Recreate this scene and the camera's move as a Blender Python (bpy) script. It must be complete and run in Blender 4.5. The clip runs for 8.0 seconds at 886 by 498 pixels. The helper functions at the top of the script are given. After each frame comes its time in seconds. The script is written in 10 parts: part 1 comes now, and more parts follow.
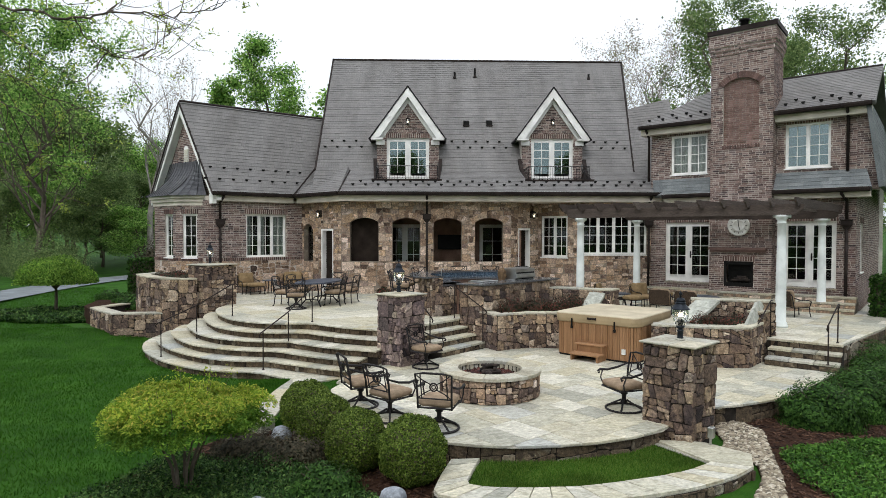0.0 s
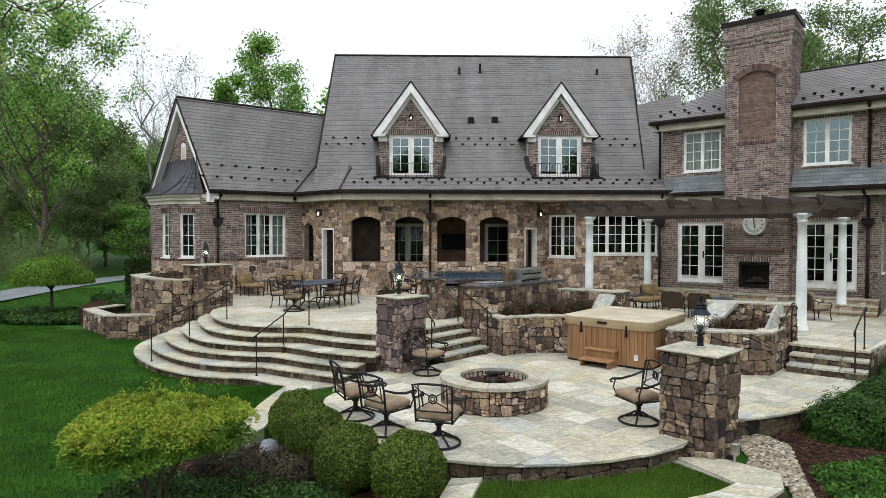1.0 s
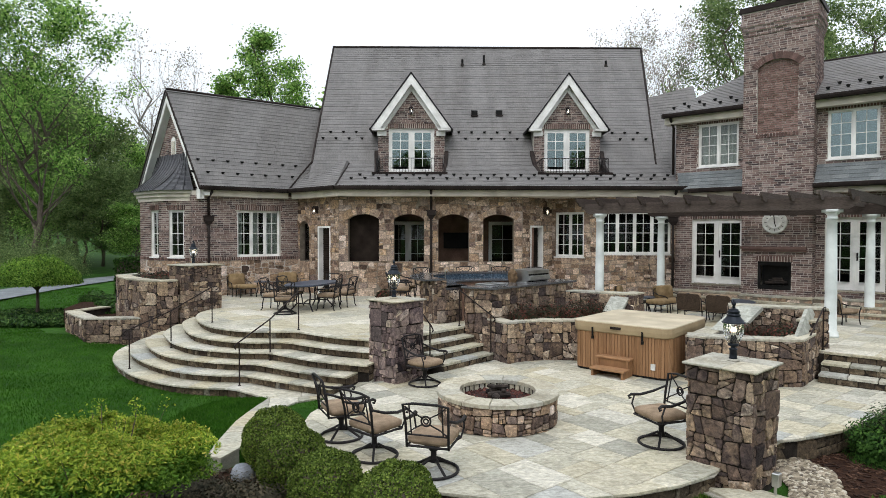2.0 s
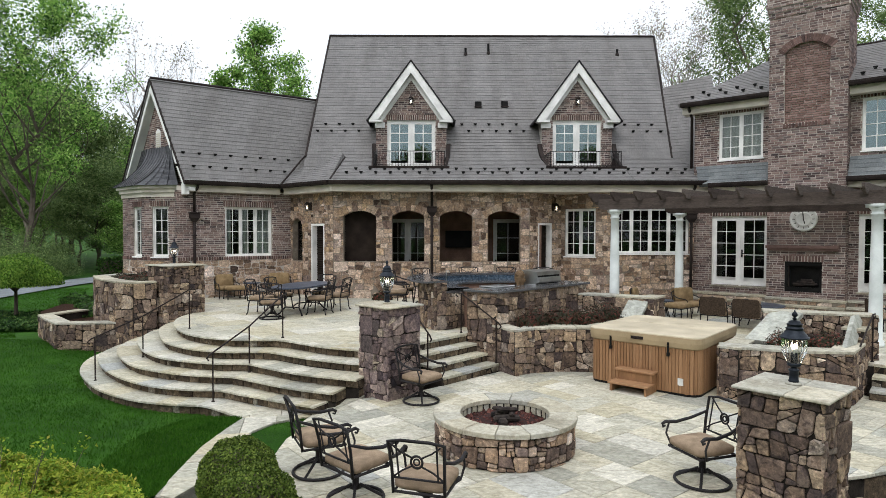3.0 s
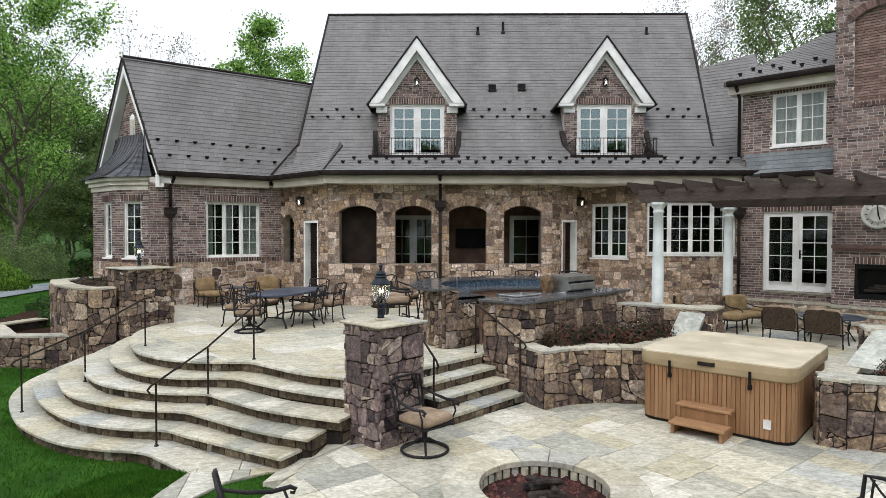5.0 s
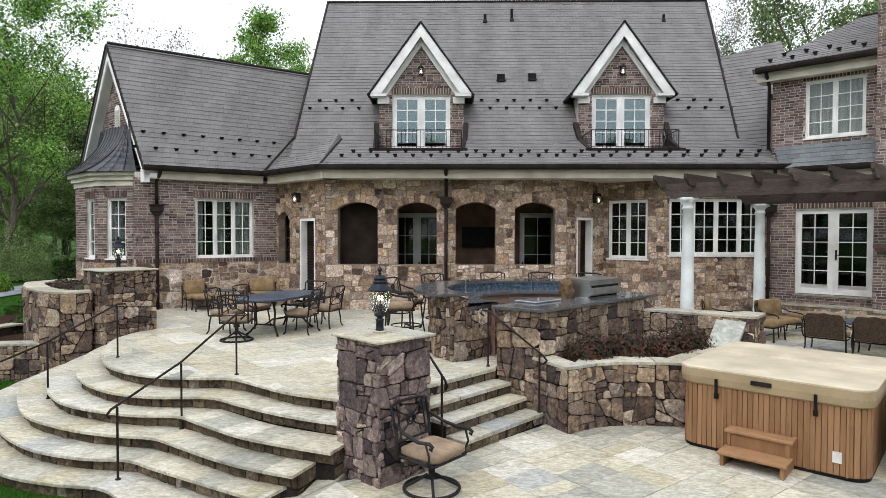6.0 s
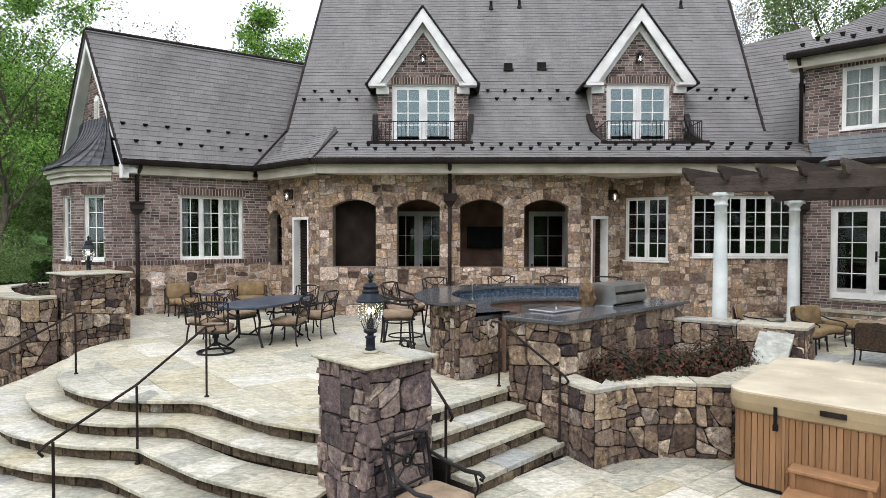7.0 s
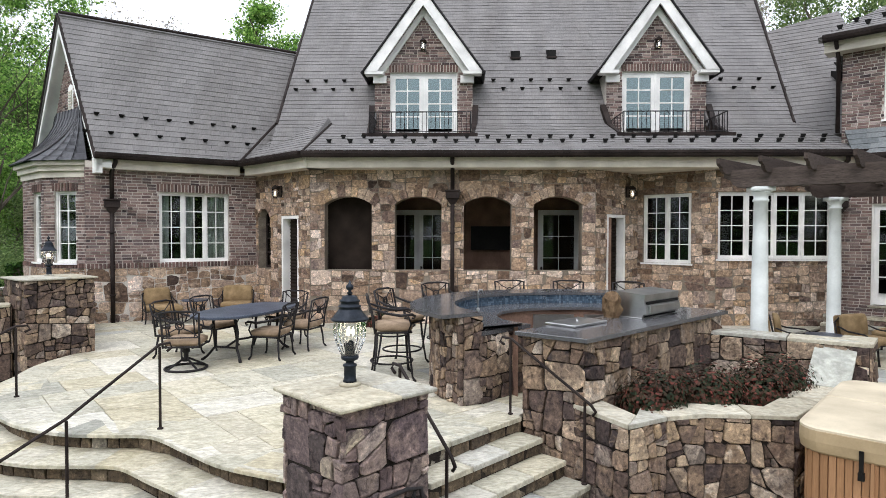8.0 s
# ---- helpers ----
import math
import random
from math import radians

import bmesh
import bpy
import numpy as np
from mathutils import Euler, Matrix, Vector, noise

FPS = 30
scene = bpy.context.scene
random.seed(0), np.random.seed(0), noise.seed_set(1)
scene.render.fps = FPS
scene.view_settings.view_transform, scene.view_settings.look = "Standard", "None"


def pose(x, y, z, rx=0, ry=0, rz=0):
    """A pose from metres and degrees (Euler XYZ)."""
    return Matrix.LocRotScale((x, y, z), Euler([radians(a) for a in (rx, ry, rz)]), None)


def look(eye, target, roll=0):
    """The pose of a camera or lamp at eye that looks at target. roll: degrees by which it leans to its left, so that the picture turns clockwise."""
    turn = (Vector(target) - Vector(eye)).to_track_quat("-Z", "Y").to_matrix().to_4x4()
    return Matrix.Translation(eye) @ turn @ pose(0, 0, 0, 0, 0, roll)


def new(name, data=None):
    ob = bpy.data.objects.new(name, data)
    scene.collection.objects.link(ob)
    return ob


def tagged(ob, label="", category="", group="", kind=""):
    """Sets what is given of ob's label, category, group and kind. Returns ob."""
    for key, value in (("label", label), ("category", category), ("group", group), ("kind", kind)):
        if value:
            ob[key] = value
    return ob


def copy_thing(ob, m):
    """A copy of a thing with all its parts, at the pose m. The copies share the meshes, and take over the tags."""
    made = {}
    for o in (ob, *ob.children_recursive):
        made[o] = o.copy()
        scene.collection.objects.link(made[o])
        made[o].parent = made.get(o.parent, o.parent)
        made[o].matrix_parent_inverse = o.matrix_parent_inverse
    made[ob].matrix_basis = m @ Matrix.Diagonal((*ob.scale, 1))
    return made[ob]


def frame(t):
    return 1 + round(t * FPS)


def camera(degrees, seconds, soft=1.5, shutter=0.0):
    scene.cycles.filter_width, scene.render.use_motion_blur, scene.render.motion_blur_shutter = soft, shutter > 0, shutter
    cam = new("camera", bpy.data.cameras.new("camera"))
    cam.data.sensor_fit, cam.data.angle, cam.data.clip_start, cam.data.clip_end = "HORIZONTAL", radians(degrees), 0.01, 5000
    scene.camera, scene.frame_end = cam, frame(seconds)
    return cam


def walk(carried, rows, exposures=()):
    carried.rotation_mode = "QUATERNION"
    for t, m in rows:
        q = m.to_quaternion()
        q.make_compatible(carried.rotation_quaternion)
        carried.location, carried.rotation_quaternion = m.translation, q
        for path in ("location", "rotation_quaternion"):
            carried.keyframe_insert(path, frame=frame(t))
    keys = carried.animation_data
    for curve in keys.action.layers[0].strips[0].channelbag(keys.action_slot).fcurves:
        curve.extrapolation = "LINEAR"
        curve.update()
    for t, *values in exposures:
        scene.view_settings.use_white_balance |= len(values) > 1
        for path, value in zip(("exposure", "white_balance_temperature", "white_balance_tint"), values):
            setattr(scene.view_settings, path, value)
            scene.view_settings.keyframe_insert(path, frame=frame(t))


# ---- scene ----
cam = camera(72.4, 8.0, 0.55)
PATH = [
    (0, (-0.04, -7.412, 2.174), (0.017, -5.413, 2.129), 0.1),
    (1.5, (0.122, -6.267, 2.152), (0.15, -4.268, 2.105), 0.1),
    (3, (0.29, -4.321, 2.097), (0.297, -2.322, 2.046), 0.1),
    (4.5, (0.303, -2.48, 2.037), (0.286, -0.481, 1.989), 0.1),
    (6, (0.19, -0.699, 2.002), (0.156, 1.3, 1.952), 0.1),
    (8, (0.153, 1.763, 1.975), (0.099, 3.761, 1.929), 0.1),
]
walk(cam, [(t, look(eye, target, roll)) for t, eye, target, roll in PATH], [(0, 0.22, 6500, 10), (3, 0.26, 6480, 11), (5, 0.34, 6450, 12), (6.5, 0.46, 6420, 13), (8, 0.60, 6390, 14)])

# ---- world and light: bright overcast sky ----
world = bpy.data.worlds.new("overcast_sky")
scene.world = world
world.use_nodes = True
wn, wl = world.node_tree.nodes, world.node_tree.links
sky = wn.new("ShaderNodeTexSky")
sky.sky_type, sky.sun_disc = "NISHITA", False
sky.sun_elevation, sky.sun_rotation = radians(52), radians(205)
sky.air_density, sky.dust_density = 1.0, 4.0
soft_sky = wn.new("ShaderNodeHueSaturation")
soft_sky.inputs["Saturation"].default_value = 0.16
soft_sky.inputs["Value"].default_value = 1.0
wl.new(sky.outputs[0], soft_sky.inputs["Color"])
cloud = wn.new("ShaderNodeMix")
cloud.data_type = "RGBA"
cloud.inputs[0].default_value = 0.82
dome = wn.new("ShaderNodeTexCoord")
height = wn.new("ShaderNodeSeparateXYZ")
wl.new(dome.outputs["Generated"], height.inputs[0])
lift = wn.new("ShaderNodeMapRange")
lift.inputs["From Min"].default_value, lift.inputs["From Max"].default_value = 0.0, 1.0
lift.inputs["To Min"].default_value, lift.inputs["To Max"].default_value = 0.74, 1.7
wl.new(height.outputs["Z"], lift.inputs["Value"])
deck = wn.new("ShaderNodeVectorMath")
deck.operation = "SCALE"
deck.inputs[0].default_value = (6.5, 7.0, 7.55)
wl.new(lift.outputs["Result"], deck.inputs["Scale"])
wl.new(deck.outputs[0], cloud.inputs[7])
wl.new(soft_sky.outputs[0], cloud.inputs[6])
wl.new(cloud.outputs[2], wn["Background"].inputs["Color"])
wn["Background"].inputs["Strength"].default_value = 0.15
sun = new("sun", bpy.data.lights.new("sun", "SUN"))
sun.data.energy, sun.data.angle, sun.data.color = 0.7, radians(30), (1.0, 0.97, 0.93)
sun.matrix_world = look((-8, -18, 30), (0, 5, 0))

# ---- materials ----
def node(nt, kind, **values):
    n = nt.nodes.new(kind)
    for key, value in values.items():
        n.inputs[key].default_value = value
    return n


def ramp(nt, factor, stops):
    r = nt.nodes.new("ShaderNodeValToRGB")
    while len(r.color_ramp.elements) < len(stops):
        r.color_ramp.elements.new(0.5)
    for e, (p, c) in zip(r.color_ramp.elements, stops):
        e.position, e.color = p, (*c, 1)
    nt.links.new(factor, r.inputs["Fac"])
    return r.outputs["Color"]


def piece_random(nt):
    """One random number for each piece, whether it is an object or an island of a joined mesh."""
    o, g = nt.nodes.new("ShaderNodeObjectInfo"), nt.nodes.new("ShaderNodeNewGeometry")
    a = nt.nodes.new("ShaderNodeMath")
    a.operation = "ADD"
    nt.links.new(o.outputs["Random"], a.inputs[0])
    nt.links.new(g.outputs["Random Per Island"], a.inputs[1])
    b = nt.nodes.new("ShaderNodeMath")
    b.operation = "FRACT"
    nt.links.new(a.outputs[0], b.inputs[0])
    return b.outputs[0]


def mixed(nt, mode, factor, a, b):
    m = nt.nodes.new("ShaderNodeMix")
    m.data_type, m.blend_type = "RGBA", mode
    for sock, value in (("Factor", factor), ("A", a), ("B", b)):
        put = [i for i in m.inputs if i.name == sock and i.type in (("VALUE",) if sock == "Factor" else ("RGBA",))][0]
        if isinstance(value, (int, float)):
            put.default_value = value
        elif isinstance(value, tuple):
            put.default_value = (*value, 1)
        else:
            nt.links.new(value, put)
    return [o for o in m.outputs if o.type == "RGBA"][0]


def surface(name, stops, rough=0.8, by="piece", scale=3.0, grain=40.0, grain_amount=0.35, stain=0.3, bump=0.3,
            metal=0.0, stretch=(1, 1, 1), spec=0.2, mottle=0.6, soft=0.0, stain_scale=1.1, stain_colour=(0.25, 0.22, 0.18), relief=0.01, twist=0.0):
    """A procedural surface: colours by piece or by noise, with grain, stains and relief at real size."""
    m = bpy.data.materials.new(name)
    m.use_nodes = True
    nt = m.node_tree
    bsdf = nt.nodes["Principled BSDF"]
    at = nt.nodes.new("ShaderNodeMapping")
    at.inputs["Scale"].default_value = stretch
    geo = nt.nodes.new("ShaderNodeNewGeometry")
    nt.links.new(geo.outputs["Position"], at.inputs["Vector"])
    big = node(nt, "ShaderNodeTexNoise", Scale=scale, Detail=4.0)
    fine = node(nt, "ShaderNodeTexNoise", Scale=grain, Detail=5.0, Roughness=0.65)
    wide = node(nt, "ShaderNodeTexNoise", Scale=stain_scale, Detail=6.0, Roughness=0.7)
    big.inputs["Distortion"].default_value = wide.inputs["Distortion"].default_value = twist
    for n in (big, fine, wide):
        nt.links.new(at.outputs[0], n.inputs["Vector"])
    if by == "piece":
        base = ramp(nt, piece_random(nt), stops)
    else:
        base = ramp(nt, big.outputs["Fac"], stops)
    lo, hi = 1 - grain_amount, 1 + grain_amount
    g = ramp(nt, fine.outputs["Fac"], [(0.25, (lo, lo, lo)), (0.75, (hi, hi, hi))])
    c = mixed(nt, "MULTIPLY", 1.0, base, g)
    b2 = ramp(nt, big.outputs["Fac"], [(0.3, (0.75, 0.75, 0.75)), (0.7, (1.2, 1.2, 1.2))] if mottle < 1 else [(0.32, (0.38, 0.36, 0.36)), (0.5, (0.95, 0.95, 0.95)), (0.66, (1.65, 1.6, 1.5))])
    c = mixed(nt, "MULTIPLY", min(mottle, 1.0), c, b2)
    s = ramp(nt, wide.outputs["Fac"], [(0.45, (0, 0, 0)), (0.72, (1, 1, 1))])
    sm = nt.nodes.new("ShaderNodeMath")
    sm.operation = "MULTIPLY"
    sm.inputs[1].default_value = stain
    nt.links.new(s, sm.inputs[0])
    c = mixed(nt, "MULTIPLY", sm.outputs[0], c, stain_colour)
    nt.links.new(c, bsdf.inputs["Base Color"])
    bsdf.inputs["Roughness"].default_value = rough
    bsdf.inputs["Metallic"].default_value = metal
    bsdf.inputs["Specular IOR Level"].default_value = spec
    if soft:
        bsdf.inputs["Subsurface Weight"].default_value = soft
    if bump:
        bp = nt.nodes.new("ShaderNodeBump")
        bp.inputs["Strength"].default_value = bump
        bp.inputs["Distance"].default_value = relief
        nt.links.new(fine.outputs["Fac"], bp.inputs["Height"])
        nt.links.new(bp.outputs[0], bsdf.inputs["Normal"])
    return m


def rock_surface(name, stops, patch=0.6, dark=0.5, rough=0.85, gap=5.0):
    """Split fieldstone: a colour for each stone, patches of a second colour, veins, grit and a broken face."""
    m = bpy.data.materials.new(name)
    m.use_nodes = True
    nt = m.node_tree
    bsdf = nt.nodes["Principled BSDF"]
    geo = nt.nodes.new("ShaderNodeNewGeometry")
    one = piece_random(nt)
    mul = nt.nodes.new("ShaderNodeMath")
    mul.operation = "MULTIPLY"
    mul.inputs[1].default_value = 7.31
    nt.links.new(one, mul.inputs[0])
    fr = nt.nodes.new("ShaderNodeMath")
    fr.operation = "FRACT"
    nt.links.new(mul.outputs[0], fr.inputs[0])
    patches = node(nt, "ShaderNodeTexNoise", Scale=gap, Detail=9.0, Roughness=0.62, Distortion=0.7)
    grit = node(nt, "ShaderNodeTexNoise", Scale=55.0, Detail=6.0, Roughness=0.7)
    broken = node(nt, "ShaderNodeTexNoise", Scale=16.0, Detail=8.0, Roughness=0.68, Distortion=0.4)
    for n in (patches, grit, broken):
        nt.links.new(geo.outputs["Position"], n.inputs["Vector"])
    first, second = ramp(nt, one, stops), ramp(nt, fr.outputs[0], stops)
    where = ramp(nt, patches.outputs["Fac"], [(0.47, (0, 0, 0)), (0.56, (patch, patch, patch))])
    c = mixed(nt, "MIX", where, first, second)
    tone = ramp(nt, broken.outputs["Fac"], [(0.36, (1 - dark, 1 - dark, 1 - dark * 0.95)), (0.47, (0.88, 0.88, 0.88)), (0.54, (1.0, 1.0, 0.98)), (0.66, (1.75, 1.70, 1.62))])
    c = mixed(nt, "MULTIPLY", 1.0, c, tone)
    speck = ramp(nt, grit.outputs["Fac"], [(0.3, (0.66, 0.66, 0.66)), (0.7, (1.3, 1.3, 1.3))])
    c = mixed(nt, "MULTIPLY", 0.8, c, speck)
    nt.links.new(c, bsdf.inputs["Base Color"])
    bsdf.inputs["Roughness"].default_value = rough
    bsdf.inputs["Specular IOR Level"].default_value = 0.15
    low = nt.nodes.new("ShaderNodeBump")
    low.inputs["Strength"].default_value, low.inputs["Distance"].default_value = 0.9, 0.035
    nt.links.new(broken.outputs["Fac"], low.inputs["Height"])
    high = nt.nodes.new("ShaderNodeBump")
    high.inputs["Strength"].default_value, high.inputs["Distance"].default_value = 0.6, 0.006
    nt.links.new(grit.outputs["Fac"], high.inputs["Height"])
    nt.links.new(low.outputs[0], high.inputs["Normal"])
    nt.links.new(high.outputs[0], bsdf.inputs["Normal"])
    return m


def leaf_surface(name, stops, through_light=0.35, rough=0.65, spec=0.12):
    """Foliage: a colour for each leaf, with light passing through it."""
    m = bpy.data.materials.new(name)
    m.use_nodes = True
    nt = m.node_tree
    bsdf = nt.nodes["Principled BSDF"]
    geo = nt.nodes.new("ShaderNodeNewGeometry")
    wide = node(nt, "ShaderNodeTexNoise", Scale=1.3, Detail=3.0)
    nt.links.new(geo.outputs["Position"], wide.inputs["Vector"])
    a = ramp(nt, geo.outputs["Random Per Island"], stops)
    b = ramp(nt, wide.outputs["Fac"], [(0.3, (0.7, 0.7, 0.7)), (0.7, (1.25, 1.25, 1.25))])
    c = mixed(nt, "MULTIPLY", 1.0, a, b)
    nt.links.new(c, bsdf.inputs["Base Color"])
    bsdf.inputs["Roughness"].default_value = rough
    bsdf.inputs["Specular IOR Level"].default_value = spec
    tr = nt.nodes.new("ShaderNodeBsdfTranslucent")
    nt.links.new(c, tr.inputs["Color"])
    mx = nt.nodes.new("ShaderNodeMixShader")
    mx.inputs[0].default_value = through_light
    nt.links.new(bsdf.outputs[0], mx.inputs[1])
    nt.links.new(tr.outputs[0], mx.inputs[2])
    nt.links.new(mx.outputs[0], nt.nodes["Material Output"].inputs["Surface"])
    return m


def glass_surface(name, tint, gloss=1.0, rough=0.02, mirror=(1, 1, 1)):
    """Thin window glass: clear with a mirror-like sheen that grows at grazing angles."""
    m = bpy.data.materials.new(name)
    m.use_nodes = True
    nt = m.node_tree
    out = nt.nodes["Material Output"]
    nt.nodes.remove(nt.nodes["Principled BSDF"])
    clear = nt.nodes.new("ShaderNodeBsdfTransparent")
    clear.inputs["Color"].default_value = (*tint, 1)
    shine = nt.nodes.new("ShaderNodeBsdfGlossy")
    shine.inputs["Roughness"].default_value = rough
    shine.inputs["Color"].default_value = (*mirror, 1)
    fres = node(nt, "ShaderNodeFresnel", IOR=1.5)
    mul = nt.nodes.new("ShaderNodeMath")
    mul.operation = "MULTIPLY"
    mul.inputs[1].default_value = gloss
    nt.links.new(fres.outputs[0], mul.inputs[0])
    mx = nt.nodes.new("ShaderNodeMixShader")
    nt.links.new(mul.outputs[0], mx.inputs[0])
    nt.links.new(clear.outputs[0], mx.inputs[1])
    nt.links.new(shine.outputs[0], mx.inputs[2])
    nt.links.new(mx.outputs[0], out.inputs["Surface"])
    return m


def lit_surface(name, colour, strength):
    m = bpy.data.materials.new(name)
    m.use_nodes = True
    b = m.node_tree.nodes["Principled BSDF"]
    b.inputs["Emission Color"].default_value = (*colour, 1)
    b.inputs["Emission Strength"].default_value = strength
    return m


M_STONE = rock_surface("fieldstone", [(0.0, (0.054, 0.037, 0.031)), (0.07, (0.179, 0.118, 0.081)), (0.18, (0.381, 0.268, 0.184)), (0.29, (0.540, 0.410, 0.306)), (0.37, (0.128, 0.085, 0.072)), (0.47, (0.435, 0.301, 0.201)),
    (0.56, (0.599, 0.470, 0.367)), (0.64, (0.192, 0.121, 0.084)), (0.72, (0.399, 0.297, 0.230)), (0.80, (0.679, 0.553, 0.461)), (0.87, (0.153, 0.106, 0.093)), (0.94, (0.520, 0.355, 0.207)), (1.0, (0.779, 0.654, 0.583))], 0.45, 0.55)
M_DARKSTONE = rock_surface("weathered_fieldstone", [(0.0, (0.033, 0.026, 0.027)), (0.10, (0.175, 0.121, 0.090)), (0.19, (0.088, 0.064, 0.059)), (0.29, (0.299, 0.213, 0.142)), (0.37, (0.129, 0.093, 0.082)), (0.46, (0.046, 0.037, 0.038)),
    (0.54, (0.227, 0.160, 0.120)), (0.62, (0.391, 0.286, 0.186)), (0.70, (0.134, 0.089, 0.067)), (0.78, (0.268, 0.199, 0.157)), (0.86, (0.474, 0.364, 0.255)), (0.93, (0.103, 0.076, 0.071)), (1.0, (0.680, 0.572, 0.461))], 0.62, 0.62)
M_PIERSTONE = rock_surface("dark_purple_fieldstone", [(0.0, (0.022, 0.018, 0.023)), (0.12, (0.174, 0.125, 0.122)), (0.24, (0.060, 0.047, 0.054)), (0.36, (0.306, 0.225, 0.197)), (0.46, (0.131, 0.097, 0.102)), (0.56, (0.401, 0.308, 0.263)),
    (0.66, (0.040, 0.033, 0.040)), (0.76, (0.235, 0.164, 0.146)), (0.86, (0.504, 0.407, 0.355)), (0.93, (0.163, 0.121, 0.122)), (1.0, (0.660, 0.559, 0.408))], 0.62, 0.6)
# brown stone, its dark tone also carrying the shade under nosings and coping
M_RISER = rock_surface("brown_riser_stone_with_shade", [(0.0, (0.047, 0.036, 0.026)), (0.2, (0.115, 0.086, 0.057)), (0.4, (0.074, 0.056, 0.041)), (0.6, (0.169, 0.130, 0.088)), (0.8, (0.101, 0.073, 0.048)), (0.92, (0.230, 0.182, 0.125)), (1.0, (0.324, 0.299, 0.250))], 0.6, 0.55)
M_MORTAR = surface("stone_mortar", [(0.3, (0.17, 0.14, 0.11)), (0.7, (0.26, 0.22, 0.175))], 0.95, by="noise", scale=4, grain=60, bump=0.4)
M_DARKMORTAR = surface("dark_joints", [(0.3, (0.020, 0.017, 0.015)), (0.7, (0.044, 0.037, 0.031))], 0.95, by="noise", scale=4, grain=60, bump=0.4, spec=0.08)
M_GROUT = surface("pale_flag_grout", [(0.3, (0.30, 0.285, 0.24)), (0.7, (0.38, 0.36, 0.30))], 0.95, by="noise", scale=4, grain=60, bump=0.3)
M_BRICK = surface("clay_brick", [(0.0, (0.062, 0.047, 0.048)), (0.15, (0.15, 0.098, 0.088)), (0.35, (0.225, 0.150, 0.132)), (0.5, (0.12, 0.092, 0.090)), (0.65, (0.235, 0.175, 0.158)), (0.82, (0.28, 0.195, 0.170)), (1.0, (0.35, 0.285, 0.26))],
    0.9, scale=9, grain=70, grain_amount=0.4, stain=0.3, bump=0.6)
M_BRICKDARK = surface("dark_soldier_brick", [(0.0, (0.07, 0.046, 0.042)), (0.5, (0.14, 0.086, 0.074)), (1.0, (0.22, 0.14, 0.12))], 0.9, scale=9, grain=70, stain=0.2, bump=0.5)
M_BRICKMORTAR = surface("pale_brick_mortar", [(0.3, (0.48, 0.44, 0.39)), (0.7, (0.58, 0.53, 0.47))], 0.95, by="noise", grain=80, bump=0.2)
M_FLAG = surface("flagstone", [(0.0, (0.294, 0.291, 0.250)), (0.1, (0.426, 0.399, 0.315)), (0.22, (0.365, 0.357, 0.300)), (0.34, (0.507, 0.463, 0.345)), (0.46, (0.447, 0.424, 0.345)), (0.58, (0.548, 0.507, 0.400)), (0.7, (0.426, 0.379, 0.265)), (0.82, (0.477, 0.453, 0.385)), (0.92, (0.599, 0.561, 0.470)), (1.0, (0.345, 0.350, 0.330))],
    0.6, scale=5.0, grain=18, grain_amount=0.34, stain=0.7, bump=0.8, stain_scale=3.4, stretch=(1, 1.7, 1), stain_colour=(0.50, 0.50, 0.42), mottle=0.9, twist=1.6)
M_GREYSLAB = surface("blue_grey_flagstone", [(0.3, (0.33, 0.335, 0.295)), (0.7, (0.43, 0.43, 0.375))], 0.75, by="noise", scale=4, grain=20, grain_amount=0.25, stain=0.5, bump=0.6, stain_scale=3.5, stain_colour=(0.55, 0.53, 0.46), twist=1.2)
M_CAPSTONE = surface("coping_flagstone", [(0.0, (0.31, 0.285, 0.22)), (0.35, (0.45, 0.41, 0.31)), (0.7, (0.37, 0.36, 0.31)), (1.0, (0.50, 0.46, 0.36))], 0.65, scale=5, grain=20, grain_amount=0.32, stain=0.7, bump=0.6, stain_scale=4.0, stain_colour=(0.46, 0.41, 0.33), twist=1.2)
M_SLATE = surface("roof_slate", [(0.0, (0.158, 0.151, 0.147)), (0.5, (0.172, 0.164, 0.159)), (1.0, (0.188, 0.179, 0.173))],
    0.75, scale=1.1, grain=30, grain_amount=0.26, stain=0.5, bump=0.5, stain_scale=0.8, stretch=(1.6, 0.3, 0.3), stain_colour=(0.60, 0.57, 0.53), mottle=0.5)
M_SLATEBLUE = surface("pent_roof_slate", [(0.0, (0.125, 0.137, 0.14)), (0.5, (0.148, 0.16, 0.163)), (1.0, (0.178, 0.189, 0.19))], 0.7, scale=1.2, grain=25, stain=0.3, bump=0.3)
M_WHITE = surface("white_paint", [(0.3, (0.76, 0.75, 0.72)), (0.7, (0.82, 0.81, 0.78))], 0.45, by="noise", scale=2, grain=30, grain_amount=0.05, stain=0.08, bump=0.05)
M_CREAM = surface("cream_trim_paint", [(0.3, (0.56, 0.51, 0.43)), (0.7, (0.63, 0.58, 0.49))], 0.55, by="noise", scale=2, grain=30, grain_amount=0.06, stain=0.15, bump=0.05)
M_COLUMN = surface("column_paint", [(0.3, (0.66, 0.70, 0.68)), (0.7, (0.74, 0.77, 0.75))], 0.5, by="noise", scale=2, grain=30, grain_amount=0.05, stain=0.12, bump=0.05)
M_BRONZE = surface("dark_bronze_metal", [(0.3, (0.020, 0.015, 0.014)), (0.7, (0.034, 0.026, 0.023))], 0.55, by="noise", grain=30, metal=0.0, bump=0.1, spec=0.08)
M_SEAM = surface("standing_seam_metal", [(0.3, (0.05, 0.05, 0.055)), (0.7, (0.085, 0.085, 0.09))], 0.4, by="noise", grain=20, metal=0.5, bump=0.1)
